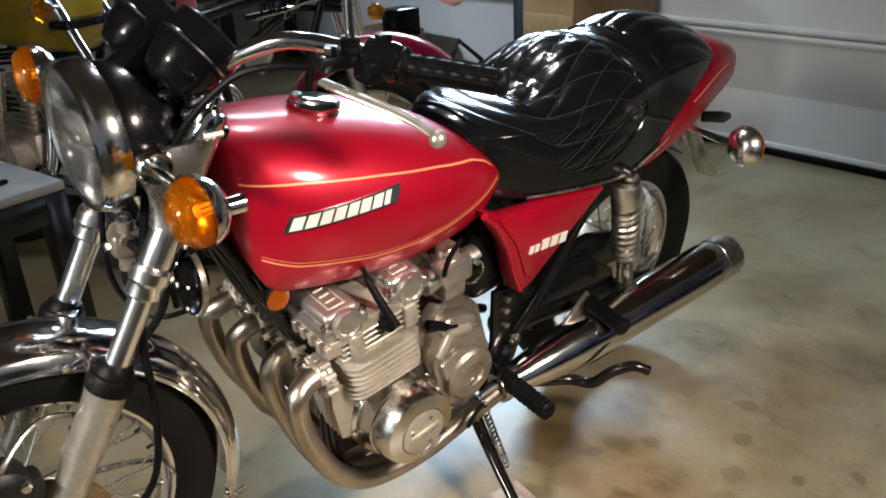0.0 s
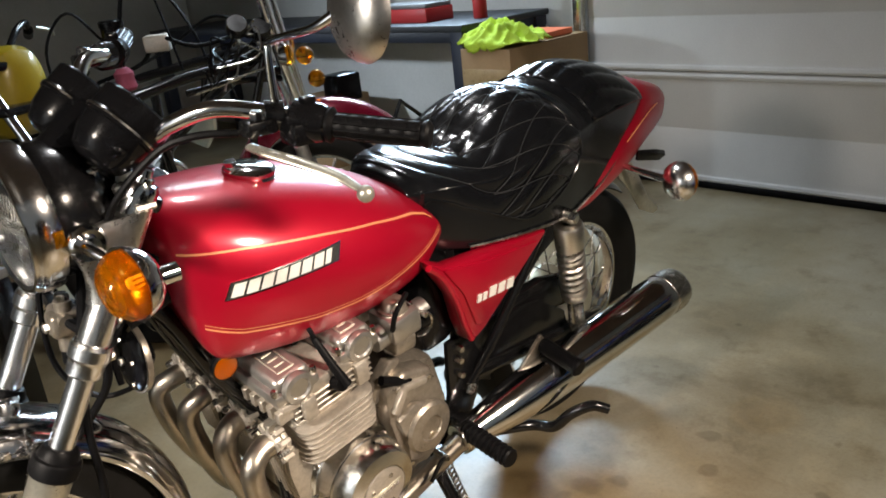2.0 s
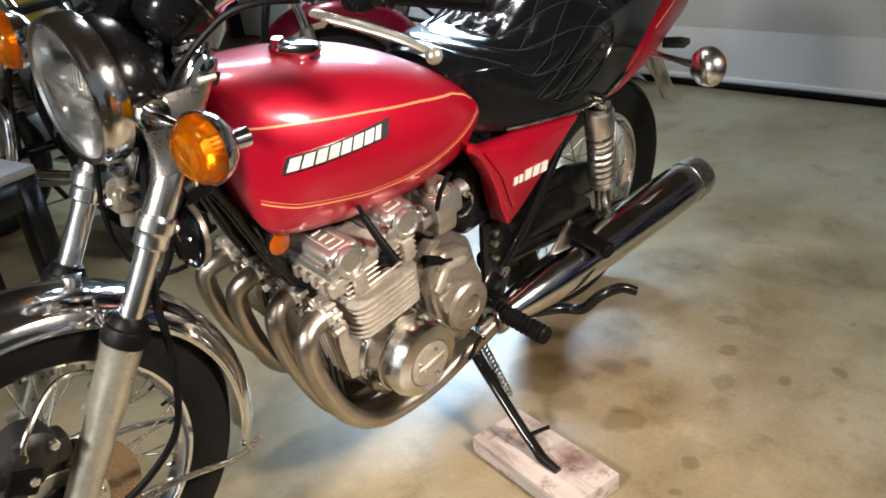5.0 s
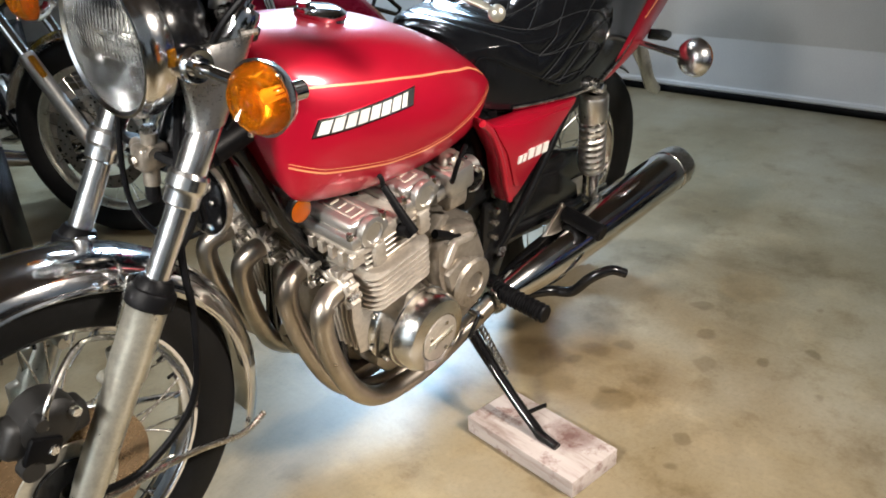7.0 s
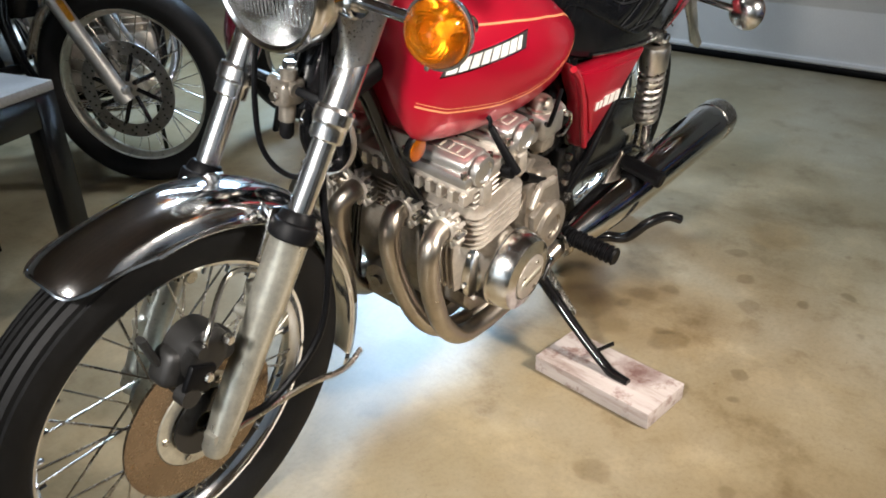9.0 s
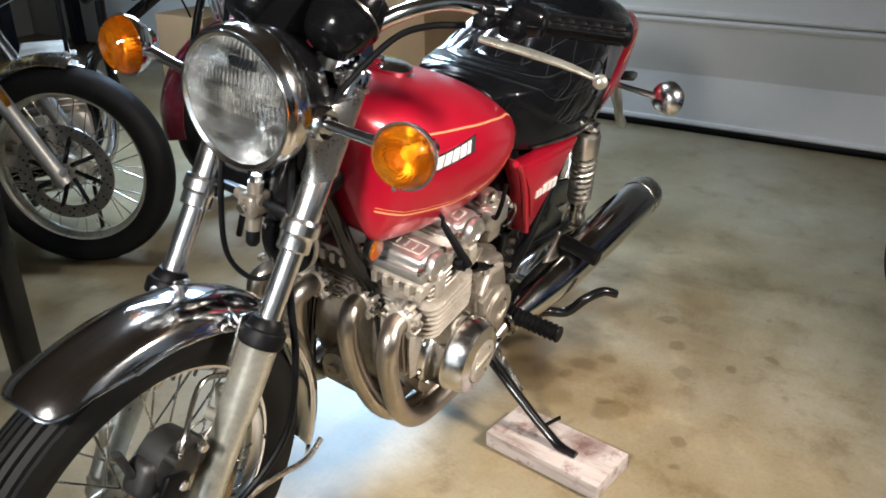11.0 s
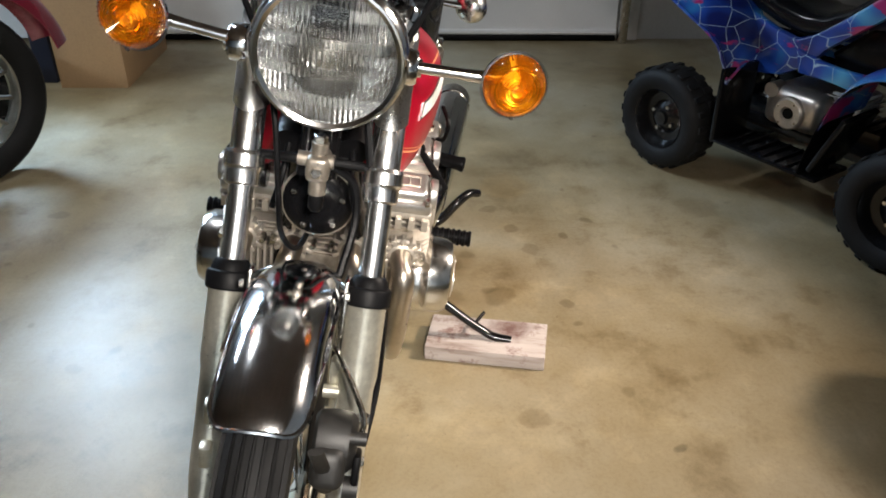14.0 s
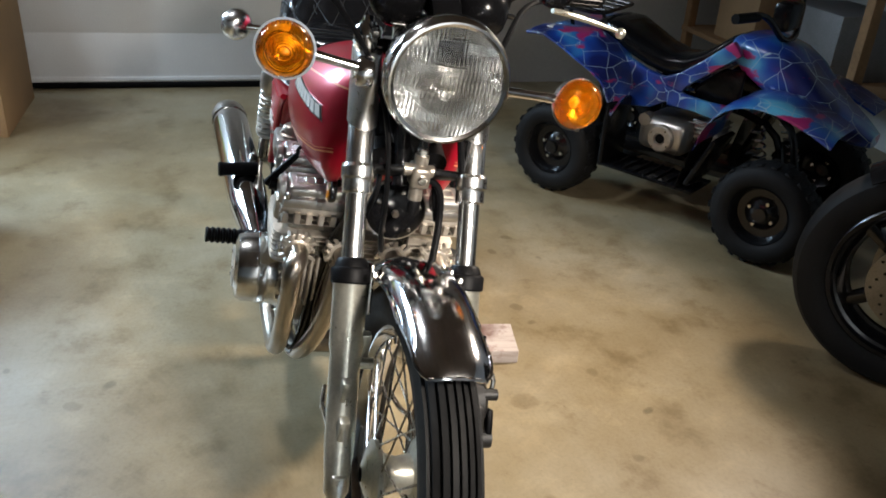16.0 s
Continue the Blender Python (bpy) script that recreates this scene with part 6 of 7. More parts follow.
box = holder("cardboard_carton", "open brown cardboard carton beside the workbench", "cardboard box", Matrix.Translation((2.66, 1.13, 0)))
CW, CD, CH = 0.58, 0.30, 0.765
for nm, size, at in (("box_side", (CW, 0.006, CH), (CW / 2, 0.003, CH / 2)), ("box_side", (CW, 0.006, CH), (CW / 2, CD - 0.003, CH / 2)), ("box_end", (0.006, CD - 0.012, CH), (0.003, CD / 2, CH / 2)), ("box_end", (0.006, CD - 0.012, CH), (CW - 0.003, CD / 2, CH / 2))):
    part(nm, block(size, at, 0.001), CARD, box)
part("box_base", block((CW - 0.012, CD - 0.012, 0.008), (CW / 2, CD / 2, 0.004), 0), CARD, box)
part("box_tape", block((0.003, CD * 0.98, 0.08), (-0.0018, CD / 2, CH * 0.83), 0.001), surface("tape", (0.42, 0.30, 0.16), 0.3), box, "brown packing tape")
part("packed_lid", block((CW - 0.02, CD - 0.02, 0.02), (CW / 2, CD / 2, CH - 0.012), 0.002), CARD, box)
thing("orange_tray", block((0.20, 0.22, 0.03), (0, 0, 0.015), 0.006), ORANGE, "orange plastic tray lying on the carton", "tray", m=Matrix.Translation((3.08, 1.28, CH)))
cloth_v, cloth_f = [], []
N = 60
for i in range(N):
    for j in range(N):
        u, v = i / (N - 1) - 0.5, j / (N - 1) - 0.5
        r = math.hypot(u, v)
        fold = 1 - 2.2 * abs(noise.noise(Vector((u * 4 + 3, v * 3.2, 1)))) + 0.6 * (1 - 2 * abs(noise.noise(Vector((u * 9, v * 8 + 5, 4)))))
        z = 0.010 + max(0.0, 0.085 * (1 - (r / 0.55) ** 2)) * max(0.0, 0.25 + 0.75 * fold)
        edge = 1 + 0.20 * noise.noise(Vector((math.atan2(v, u) * 1.4, 2, 7)))
        x, y = u * 0.36 * edge, v * 0.46 * edge
        over = max(0.0, -0.142 - x)  # the front hem hangs over the carton's edge
        cloth_v.append((max(x, -0.150 - 0.25 * over), y, max(0.004, z) - 0.95 * over))
cloth_f = [(i * N + j, i * N + j + 1, (i + 1) * N + j + 1, (i + 1) * N + j) for i in range(N - 1) for j in range(N - 1) if math.hypot((i + 0.5) / (N - 1) - 0.5, (j + 0.5) / (N - 1) - 0.5) < 0.5]
cloth = thing("cleaning_cloth", (cloth_v, cloth_f), CLOTH, "crumpled lime green cleaning cloth hanging over the carton's edge", "cloth", m=Matrix.Translation((2.805, 1.30, CH)), angle=80)
cloth.modifiers.new("thickness", "SOLIDIFY").thickness = 0.004
tb = holder("tool_box", "red tool box with a grey lid on the bench", "tool box", Matrix.Translation((2.95, 2.05, BH)))
part("tool_box_body", block((0.20, 0.42, 0.07), (0, 0, 0.035), 0.006), RED_PLASTIC, tb)
part("tool_box_lid", block((0.19, 0.41, 0.022), (0, 0, 0.082), 0.005), GREY_BOX, tb, "grey lid")
for k, (x, y, h, mat_, lab) in enumerate(((3.02, 1.62, 0.16, RED_PLASTIC, "red bottle on the bench"), (3.05, 2.45, 0.20, WHITE, "pale bottle on the bench"), (3.0, 2.62, 0.14, PLASTIC, "dark can on the bench"), (3.08, 2.85, 0.22, GREY_BOX, "grey canister on the bench"))):
    thing("bottle", lathe([(0, 0), (0.034, 0), (0.036, 0.006), (0.036, h * 0.62), (0.028, h * 0.76), (0.013, h * 0.82), (0.013, h), (0, h)], 18), mat_, lab, "bottle", m=Matrix.Translation((x, y, BH)))
carton_low = holder("small_carton", "small brown carton under the bench", "cardboard box", Matrix.Translation((2.80, 2.75, 0)))
part("box_shell", block((0.34, 0.40, 0.42), (0.17, 0.2, 0.21), 0.003), CARD, carton_low)

# small black table near the front
table = holder("side_table", "black steel table with a grey scratched top", "table", Matrix.Translation((0.13, 1.11, 0)) @ Matrix.Rotation(radians(12), 4, "Z"))
TW, TD, TH_ = 0.52, 0.46, 0.56
part("tabletop", block((TW, TD, 0.025), (0, 0, TH_ - 0.0125), 0.003), GREY_BOX, table, "scratched grey top")
part("table_apron", geo_join(block((TW, 0.02, 0.08), (0, -TD / 2 + 0.012, TH_ - 0.066), 0.002), block((TW, 0.02, 0.08), (0, TD / 2 - 0.012, TH_ - 0.066), 0.002), block((0.02, TD - 0.05, 0.08), (TW / 2 - 0.012, 0, TH_ - 0.066), 0.002), block((0.02, TD - 0.05, 0.08), (-TW / 2 + 0.012, 0, TH_ - 0.066), 0.002)), BLACK, table)
for sx in (-1, 1):
    for sy in (-1, 1):
        part("leg", block((0.06, 0.06, TH_ - 0.03), (sx * (TW / 2 - 0.03), sy * (TD / 2 - 0.03), (TH_ - 0.03) / 2), 0.003), BLACK, table)
for k, (x, y, L, w) in enumerate(((0.26, 1.0, 0.13, 0.018), (0.14, 1.03, 0.10, 0.03), (0.20, 1.12, 0.16, 0.014))):
    thing("hand_tool", block((L, w, 0.012), (0, 0, 0.006), 0.004), STEEL if k else PLASTIC, "small steel tool lying on the table", "tool", "tools on the table", m=Matrix.Translation((x, y, TH_)) @ Matrix.Rotation(0.5 + k, 4, "Z"))


# ---- the other machines ----
GREY_FORK = surface("weathered_fork_alloy", (0.30, 0.295, 0.28), 0.42, 0.8, 0.15, 14, 60, 0.02, 0.08)


def spare_bike(name, label, at, heading, steer, tank_mat, fender_mat, wire, full_fender, R0=0.292, top=0.36):
    """A parked motorcycle, front wheel at the origin, body running to +x; seen only in parts and far off."""
    root = holder(name, label, "motorcycle", Matrix.Translation(at) @ Matrix.Rotation(radians(heading), 4, "Z"), "parked motorcycles")
    S = Matrix.Translation((0.08, 0, 0)) @ Matrix.Rotation(radians(steer), 4, "Z") @ Matrix.Translation((-0.08, 0, 0))
    turn = lambda g: moved(g, S)
    c = Vector((0, 0, R0))
    pm = S @ wheel_pose(c)
    if wire:
        tyre = part("front_wheel", moved(tyre_geo(R0, 0.10, R0 - 0.082), pm), TYRE, root)
        part("rim", moved(rim_geo(R0 - 0.082, 0.06), pm), DULL, tyre)
        part("hub", moved(lathe([(0.012, -0.05), (0.05, -0.045), (0.055, -0.03), (0.03, 0), (0.055, 0.03), (0.05, 0.045), (0.012, 0.05)], 24), pm), DULL, tyre)
        for i in range(32):
            part("spoke", moved(spoke_geo(R0 - 0.094, 0.05, 0.03, i, 32), pm), STEEL, tyre)
        disc = lathe([(0.116, -0.002), (0.160, -0.002), (0.160, 0.002), (0.116, 0.002)], 52, pm @ Matrix.Translation((0, 0, -0.055)), closed=True)
        brake = part("brake_disc", disc, DARKSTEEL, tyre, "dark drilled brake disc")
        for ring_r, cnt in ((0.126, 18), (0.138, 18), (0.150, 20)):
            for i in range(cnt):
                a = 2 * math.pi * i / cnt + ring_r * 40
                part("disc_hole", lathe([(0, 0), (0.0042, 0), (0.0042, 0.0008), (0, 0.0008)], 6, pm @ Matrix.Translation((ring_r * math.cos(a), ring_r * math.sin(a), -0.0582))), BLACK, brake)
                part("disc_hole", lathe([(0, 0), (0.0042, 0), (0.0042, 0.0008), (0, 0.0008)], 6, pm @ Matrix.Translation((ring_r * math.cos(a), ring_r * math.sin(a), -0.0524))), BLACK, brake)
        for a in np.linspace(0, 2 * math.pi, 9)[:-1]:
            part("disc_arm", moved(rod((0.03 * math.cos(a), 0.03 * math.sin(a), -0.05), (0.122 * math.cos(a + 0.3), 0.122 * math.sin(a + 0.3), -0.053), 0.008, 6), pm), BLACK, tyre)
    else:
        tyre = part("front_wheel", moved(tyre_geo(R0, 0.12, R0 - 0.095), pm), TYRE, root)
        part("rim", moved(rim_geo(R0 - 0.095, 0.07), pm), DARKSTEEL, tyre, "dark grey cast rim")
        part("hub", moved(lathe([(0, -0.04), (0.04, -0.038), (0.045, 0.0), (0.04, 0.038), (0, 0.04)], 24), pm), DULL, tyre)
        for i in range(13):
            a = 2 * math.pi * i / 13
            part("cast_spoke", moved(block((R0 - 0.14, 0.012, 0.026), ((R0 - 0.14) / 2 + 0.035, 0, 0), 0.004), pm @ Matrix.Rotation(a, 4, "Z")), DARKSTEEL, tyre)
    for s in (-1, 1):
        y = 0.095 * s
        f0, f1 = Vector((0.0, y, R0)), Vector((top, y, 1.0))
        d = (f1 - f0).normalized()
        leg = part("fork_leg", turn(geo_join(rod(f0 - d * 0.03, f0 + d * 0.34, 0.026, 16), block((0.05, 0.04, 0.05), f0, 0.01))), GREY_FORK, root, "grey fork slider")
        part("fork_tube", turn(rod(f0 + d * 0.33, f1, 0.018, 14)), CHROME, leg)
        part("fork_reflector", turn(block((0.012, 0.022, 0.075), f0 + d * 0.30 + Vector((-0.024, 0.012 * s, 0)), 0.004, Matrix.Rotation(radians(27), 4, "Y"))), AMBER, leg, "amber reflector") if wire else None
    part("fork_clamp", turn(geo_join(block((0.09, 0.24, 0.03), (top * 0.83, 0, 0.86), 0.008), block((0.09, 0.24, 0.03), (top, 0, 1.0), 0.008))), BLACK, root)
    rings = []
    a0, a1, wide = (15, 102, 0.055) if not full_fender else (-8, 168, 0.080)
    fc, gap = (c + Vector((-0.04, 0, 0.03)), 0.088) if full_fender else (c, 0.035)
    for i in range(41):
        a = radians(a0 + (a1 - a0) * i / 40)
        up = Vector((math.cos(a), 0, math.sin(a)))
        deep = 0.025 if not full_fender else 0.07
        o = [fc + up * (R0 + gap - deep * abs(u) ** 3) + Vector((0, wide * u, 0)) for u in np.linspace(-1, 1, 13)]
        q = [fc + up * (R0 + gap - 0.004 - deep * abs(u) ** 3) + Vector((0, wide * 0.97 * u, 0)) for u in np.linspace(1, -1, 13)]
        rings.append(o + q)
    part("front_fender", turn(loft(rings)), fender_mat, root, "deep maroon front fender" if full_fender else "bright front fender")
    b0 = top - 0.36
    bars = [(0.38 + b0, 0.0, 1.03), (0.38 + b0, 0.06, 1.03), (0.40 + b0, 0.15, 1.10), (0.44 + b0, 0.24, 1.12), (0.56 + b0, 0.36, 1.08), (0.60 + b0, 0.40, 1.07)]
    if tank_mat:
        hb = part("handlebar", turn(tube([(x, -y, z) for x, y, z in bars[::-1]] + bars[1:], 0.012, 10, 5)), BLACK, root, "black handlebar")
    for s in (-1, 1):
        if tank_mat:
            part("grip", turn(rod((0.52 + b0, 0.325 * s, 1.09), (0.61 + b0, 0.41 * s, 1.067), 0.018, 12)), RUBBER, hb)
            part("lever", turn(tube([(0.42 + b0, 0.26 * s, 1.10), (0.45 + b0, 0.36 * s, 1.08), (0.51 + b0, 0.43 * s, 1.06)], 0.006, 8, 4)), DULL, hb)
        m = S @ along((0.27 + b0, 0.20 * s, 0.92), (-1, 0.20 * s, 0.92))
        sig = part("turn_signal", lathe([(0, -0.03), (0.03, -0.024), (0.042, 0.0), (0.038, 0.0)], 20, m), CHROME, root)
        part("lens", lathe([(0, 0.03), (0.02, 0.028), (0.035, 0.018), (0.040, 0.0), (0, 0.0)], 20, m), AMBER, sig, "amber lens")
        part("stalk", turn(rod((0.30 + b0, 0.09 * s, 0.92), (0.285 + b0, 0.19 * s, 0.92), 0.007, 8)), CHROME, sig)
    for s in (-1, 1):
        part("frame_tube", tube([(top, 0.02 * s, 0.92), (0.55, 0.05 * s, 0.60), (0.60, 0.10 * s, 0.30), (0.95, 0.11 * s, 0.26), (1.05, 0.11 * s, 0.50), (1.0, 0.09 * s, 0.74)], 0.017, 10, 5), BLACK, root)
        part("frame_tube", tube([(top, 0.02 * s, 0.95), (0.70, 0.05 * s, 0.86), (1.0, 0.10 * s, 0.74), (1.45, 0.10 * s, 0.72)], 0.015, 10, 4), BLACK, root)
        part("shock_absorber", rod((1.30, 0.13 * s, 0.70), (1.38, 0.13 * s, 0.34), 0.024, 12), STEEL, root)
        part("swing_arm", rod((1.03, 0.10 * s, 0.36), (1.42, 0.11 * s, 0.31), 0.02, 10), BLACK, root)
    eng_ = part("engine", geo_join(block((0.34, 0.30, 0.20), (0.76, 0, 0.36), 0.03), block((0.16, 0.24, 0.22), (0.70, 0, 0.55), 0.015), rod((0.70, -0.22, 0.36), (0.70, 0.22, 0.36), 0.085, 24)), ALLOY, root, "grey alloy engine")
    for k in range(7):
        part("cooling_fin", block((0.20, 0.28, 0.006), (0.70, 0, 0.48 + 0.022 * k), 0.002, None, 1), ALLOY, eng_)
    for s in (-1, 1):
        part("exhaust_pipe", tube([(0.62, 0.08 * s, 0.56), (0.53, 0.11 * s, 0.50), (0.54, 0.15 * s, 0.32), (0.66, 0.18 * s, 0.22), (0.95, 0.19 * s, 0.24), (1.25, 0.20 * s, 0.30), (1.62, 0.20 * s, 0.36)], [0.019, 0.019, 0.019, 0.019, 0.024, 0.042, 0.040], 14, 5), CHROME, root, "chrome exhaust pipe")
    rc = Vector((1.42, 0, 0.31))
    rt = part("rear_wheel", moved(tyre_geo(0.31, 0.115, 0.225), wheel_pose(rc)), TYRE, root)
    part("rim", moved(rim_geo(0.225, 0.07), wheel_pose(rc)), DULL, rt)
    for i in range(16):
        part("spoke", moved(spoke_geo(0.212, 0.06, 0.04, i, 16), wheel_pose(rc)), STEEL, rt)
    if tank_mat:
        rings = []
        for x, w, zt, zb in ((0.30, 0.04, 1.00, 0.88), (0.32, 0.085, 1.045, 0.80), (0.38, 0.13, 1.06, 0.75), (0.55, 0.15, 1.05, 0.74), (0.75, 0.14, 0.96, 0.75), (0.88, 0.11, 0.90, 0.78), (0.94, 0.06, 0.86, 0.80)):
            rings.append([Vector((x, w * math.copysign(abs(math.cos(a)) ** 0.7, math.cos(a)), (zt + zb) / 2 + (zt - zb) / 2 * math.copysign(abs(math.sin(a)) ** 0.8, math.sin(a)))) for a in (2 * math.pi * j / 28 for j in range(28))])
        part("fuel_tank", loft(rings), tank_mat, root, "scuffed yellow fuel tank")
        rings = []
        for x, w, zt, zb in ((0.90, 0.09, 0.84, 0.78), (0.95, 0.13, 0.86, 0.76), (1.15, 0.15, 0.85, 0.75), (1.35, 0.14, 0.88, 0.77), (1.55, 0.11, 0.90, 0.80), (1.60, 0.07, 0.88, 0.82)):
            rings.append([Vector((x, w * math.copysign(abs(math.cos(a)) ** 0.5, math.cos(a)), (zt + zb) / 2 + (zt - zb) / 2 * math.copysign(abs(math.sin(a)) ** 0.6, math.sin(a)))) for a in (2 * math.pi * j / 24 for j in range(24))])
        part("seat", loft(rings), VINYL, root, "black seat")
    else:  # stripped: loom and bracket left on the backbone
        part("wiring_loom", geo_join(tube([(0.20, 0.03, 1.0), (0.36, 0.10, 0.98), (0.50, 0.02, 1.02), (0.58, -0.05, 0.93), (0.75, -0.03, 0.88)], 0.008, 8, 5), tube([(0.20, -0.04, 1.04), (0.32, -0.12, 1.06), (0.50, -0.10, 0.96), (0.66, -0.04, 0.90)], 0.006, 8, 5)), RUBBER, root, "loose black wiring")
        part("loom_box", block((0.09, 0.07, 0.06), (0.50, 0.02, 1.0), 0.01), ALLOY, root)
        part("battery_tray", block((0.16, 0.16, 0.16), (1.02, 0, 0.60), 0.01), BLACK, root)
    part("side_stand", rod((0.92, -0.14, 0.26), (0.86, -0.24, 0.0), 0.012, 10), BLACK, root)
    return root


spare_bike("parked_motorcycle", "yellow-tanked old motorcycle with a wire-spoked front wheel, parked", (0.925, 1.395, 0), 107, 10, YELLOW, STEEL, True, False, 0.335)
project = spare_bike("project_motorcycle", "stripped project motorcycle with a deep maroon front fender", (1.70, 1.32, 0), 145, 0, None, MAROON, False, True, 0.305, 0.14)

# loose pieces left on the stripped machine
AT = Matrix.Translation((1.70, 1.32, 0)) @ Matrix.Rotation(radians(145), 4, "Z")


def on_project(name, geo, mat, label=""):
    return part(name, moved(geo, AT.inverted()), mat, project, label)


on_project("headlamp_bracket", geo_join(tube([(1.46, 1.18, 1.24), (1.55, 1.22, 0.90), (1.60, 1.24, 0.74)], 0.022, 12, 4), tube([(1.54, 1.25, 1.22), (1.62, 1.28, 0.90), (1.66, 1.30, 0.74)], 0.018, 12, 4)), CHROME, "chrome fork tubes")
for dx, dz in ((0.0, 0.0), (0.09, -0.02)):
    on_project("instrument", lathe([(0, 0), (0.030, 0), (0.036, 0.01), (0.036, 0.05), (0.032, 0.056), (0, 0.056)], 20, along((1.40 + dx, 1.24, 1.02 + dz), (1.34 + dx, 1.10, 1.12 + dz))), BLACK, "round black instrument")
on_project("top_rail", tube([(1.02, 1.30, 0.865), (1.20, 1.29, 0.895), (1.40, 1.27, 0.915), (1.54, 1.25, 0.96)], 0.019, 12, 4), BLACK, "black frame rail")
on_project("lower_rail", tube([(1.22, 1.33, 0.84), (1.40, 1.31, 0.85), (1.58, 1.28, 0.83)], 0.012, 10, 4), BLACK)
on_project("frame_upright", tube([(1.12, 1.36, 0.86), (1.13, 1.38, 0.6), (1.20, 1.38, 0.34)], 0.016, 10, 4), BLACK)
on_project("frame_upright", tube([(1.50, 1.25, 0.93), (1.44, 1.30, 0.7), (1.42, 1.34, 0.45)], 0.015, 10, 4), BLACK)
for k in range(9):  # a tangle of loose leads
    rnd = random.Random(40 + k)
    a = Vector((1.36 + 0.18 * rnd.random(), 1.20 + 0.1 * rnd.random(), 0.98 + 0.1 * rnd.random()))
    pts = [a] + [a + Vector((0.16 * (rnd.random() - 0.5) - 0.03 * n, 0.12 * (rnd.random() - 0.4), -0.05 * n + 0.14 * (rnd.random() - 0.4))) for n in range(1, 5)]
    on_project("loose_lead", tube(pts, 0.0038, 6, 6), (RUBBER, RUBBER, STEEL)[k % 3])
on_project("signal_lamp", lathe([(0, -0.03), (0.028, -0.02), (0.034, 0.0), (0.030, 0.016), (0.015, 0.024), (0, 0.026)], 20, along((1.66, 1.24, 0.90), (1.4, 0.9, 0.92))), AMBER, "amber signal lens")
on_project("signal_lamp", lathe([(0, -0.03), (0.028, -0.02), (0.034, 0.0), (0.030, 0.016), (0.015, 0.024), (0, 0.026)], 20, along((1.74, 1.30, 0.80), (1.4, 0.9, 0.82))), AMBER, "amber signal lens")
on_project("battery_box", block((0.12, 0.10, 0.11), (1.90, 1.36, 0.735), 0.01), PLASTIC, "black box")
on_project("box_bracket", rod((1.90, 1.36, 0.68), (1.72, 1.33, 0.60), 0.012, 8), BLACK)
on_project("license_frame", tube([(1.98, 1.16, 0.60), (2.04, 1.18, 0.66), (2.18, 1.20, 0.56), (2.16, 1.20, 0.54), (1.98, 1.16, 0.60)], 0.009, 8, 1), BLACK, "bent black bracket")
on_project("license_arm", rod((1.98, 1.16, 0.60), (1.86, 1.18, 0.60), 0.009, 8), BLACK)
PANEL = surface("pale_primer", (0.42, 0.45, 0.38), 0.55, 0.0, 0.15, 8, 120, 0.05)
on_project("side_panel", plate([(0.12, 0.03), (0.02, 0.062), (-0.15, 0.068), (-0.14, 0.02), (-0.05, -0.06), (0.07, -0.045)], 0.018,
           Matrix.Translation((1.40, 1.66, 0.64)) @ Matrix(((0, 0, 1), (1, 0, 0), (0, 1, 0))).to_4x4(), 0.007), PANEL, "pale primed side panel")
rag = thing("pink_rag", lathe([(0, 0.08), (0.02, 0.078), (0.034, 0.06), (0.032, 0.035), (0.038, 0.012), (0.03, 0.0), (0, 0.0)], 14), surface("pink_cloth", (0.26, 0.05, 0.085), 0.9, 0.0, 0.2, 20, 200, 0.3), "crumpled pink rag hung on the parked motorcycle", "rag", m=Matrix.Translation((1.10, 1.52, 0.865)))

# clutter between the two machines
res = holder("fluid_reservoir", "black brake fluid reservoir on a clamp over the parked motorcycle", "reservoir", Matrix.Translation((1.13, 1.60, 0.0)))
part("cup", lathe([(0, 1.02), (0.035, 1.02), (0.040, 1.03), (0.040, 1.075), (0.043, 1.078), (0.043, 1.095), (0.036, 1.10), (0, 1.10)], 24), PLASTIC, res)
part("post", tube([(0.0, 0.0, 0.0), (0.0, 0.0, 0.5), (0.01, 0.0, 1.02)], 0.008, 10, 3), BLACK, res, "thin black upright tube")
part("cable", tube([(0.02, 0.02, 1.03), (0.10, 0.05, 1.20), (0.22, 0.0, 1.16), (0.30, -0.05, 0.95), (0.26, -0.08, 0.80)], 0.005, 8, 6), RUBBER, res, "black cable")
part("cable", tube([(-0.03, 0.02, 1.03), (-0.14, 0.0, 1.14), (-0.22, 0.05, 1.02), (-0.20, 0.06, 0.80)], 0.005, 8, 6), RUBBER, res, "black cable")
part("cable", tube([(0.01, -0.03, 1.05), (0.04, -0.10, 1.22), (0.10, -0.14, 1.18), (0.16, -0.14, 0.90)], 0.004, 8, 6), RUBBER, res, "black cable")
thing("crate", geo_join(block((0.24, 0.30, 0.02), (0, 0, 0.01), 0.004), *[block((0.24, 0.012, 0.20), (0, s * 0.144, 0.12), 0.003) for s in (-1, 1)], *[block((0.012, 0.276, 0.20), (s * 0.114, 0, 0.12), 0.003) for s in (-1, 1)]), PLASTIC, "black plastic crate on the floor under the bench", "crate", m=Matrix.Translation((2.35, 1.62, 0)) @ Matrix.Rotation(0.4, 4, "Z"))

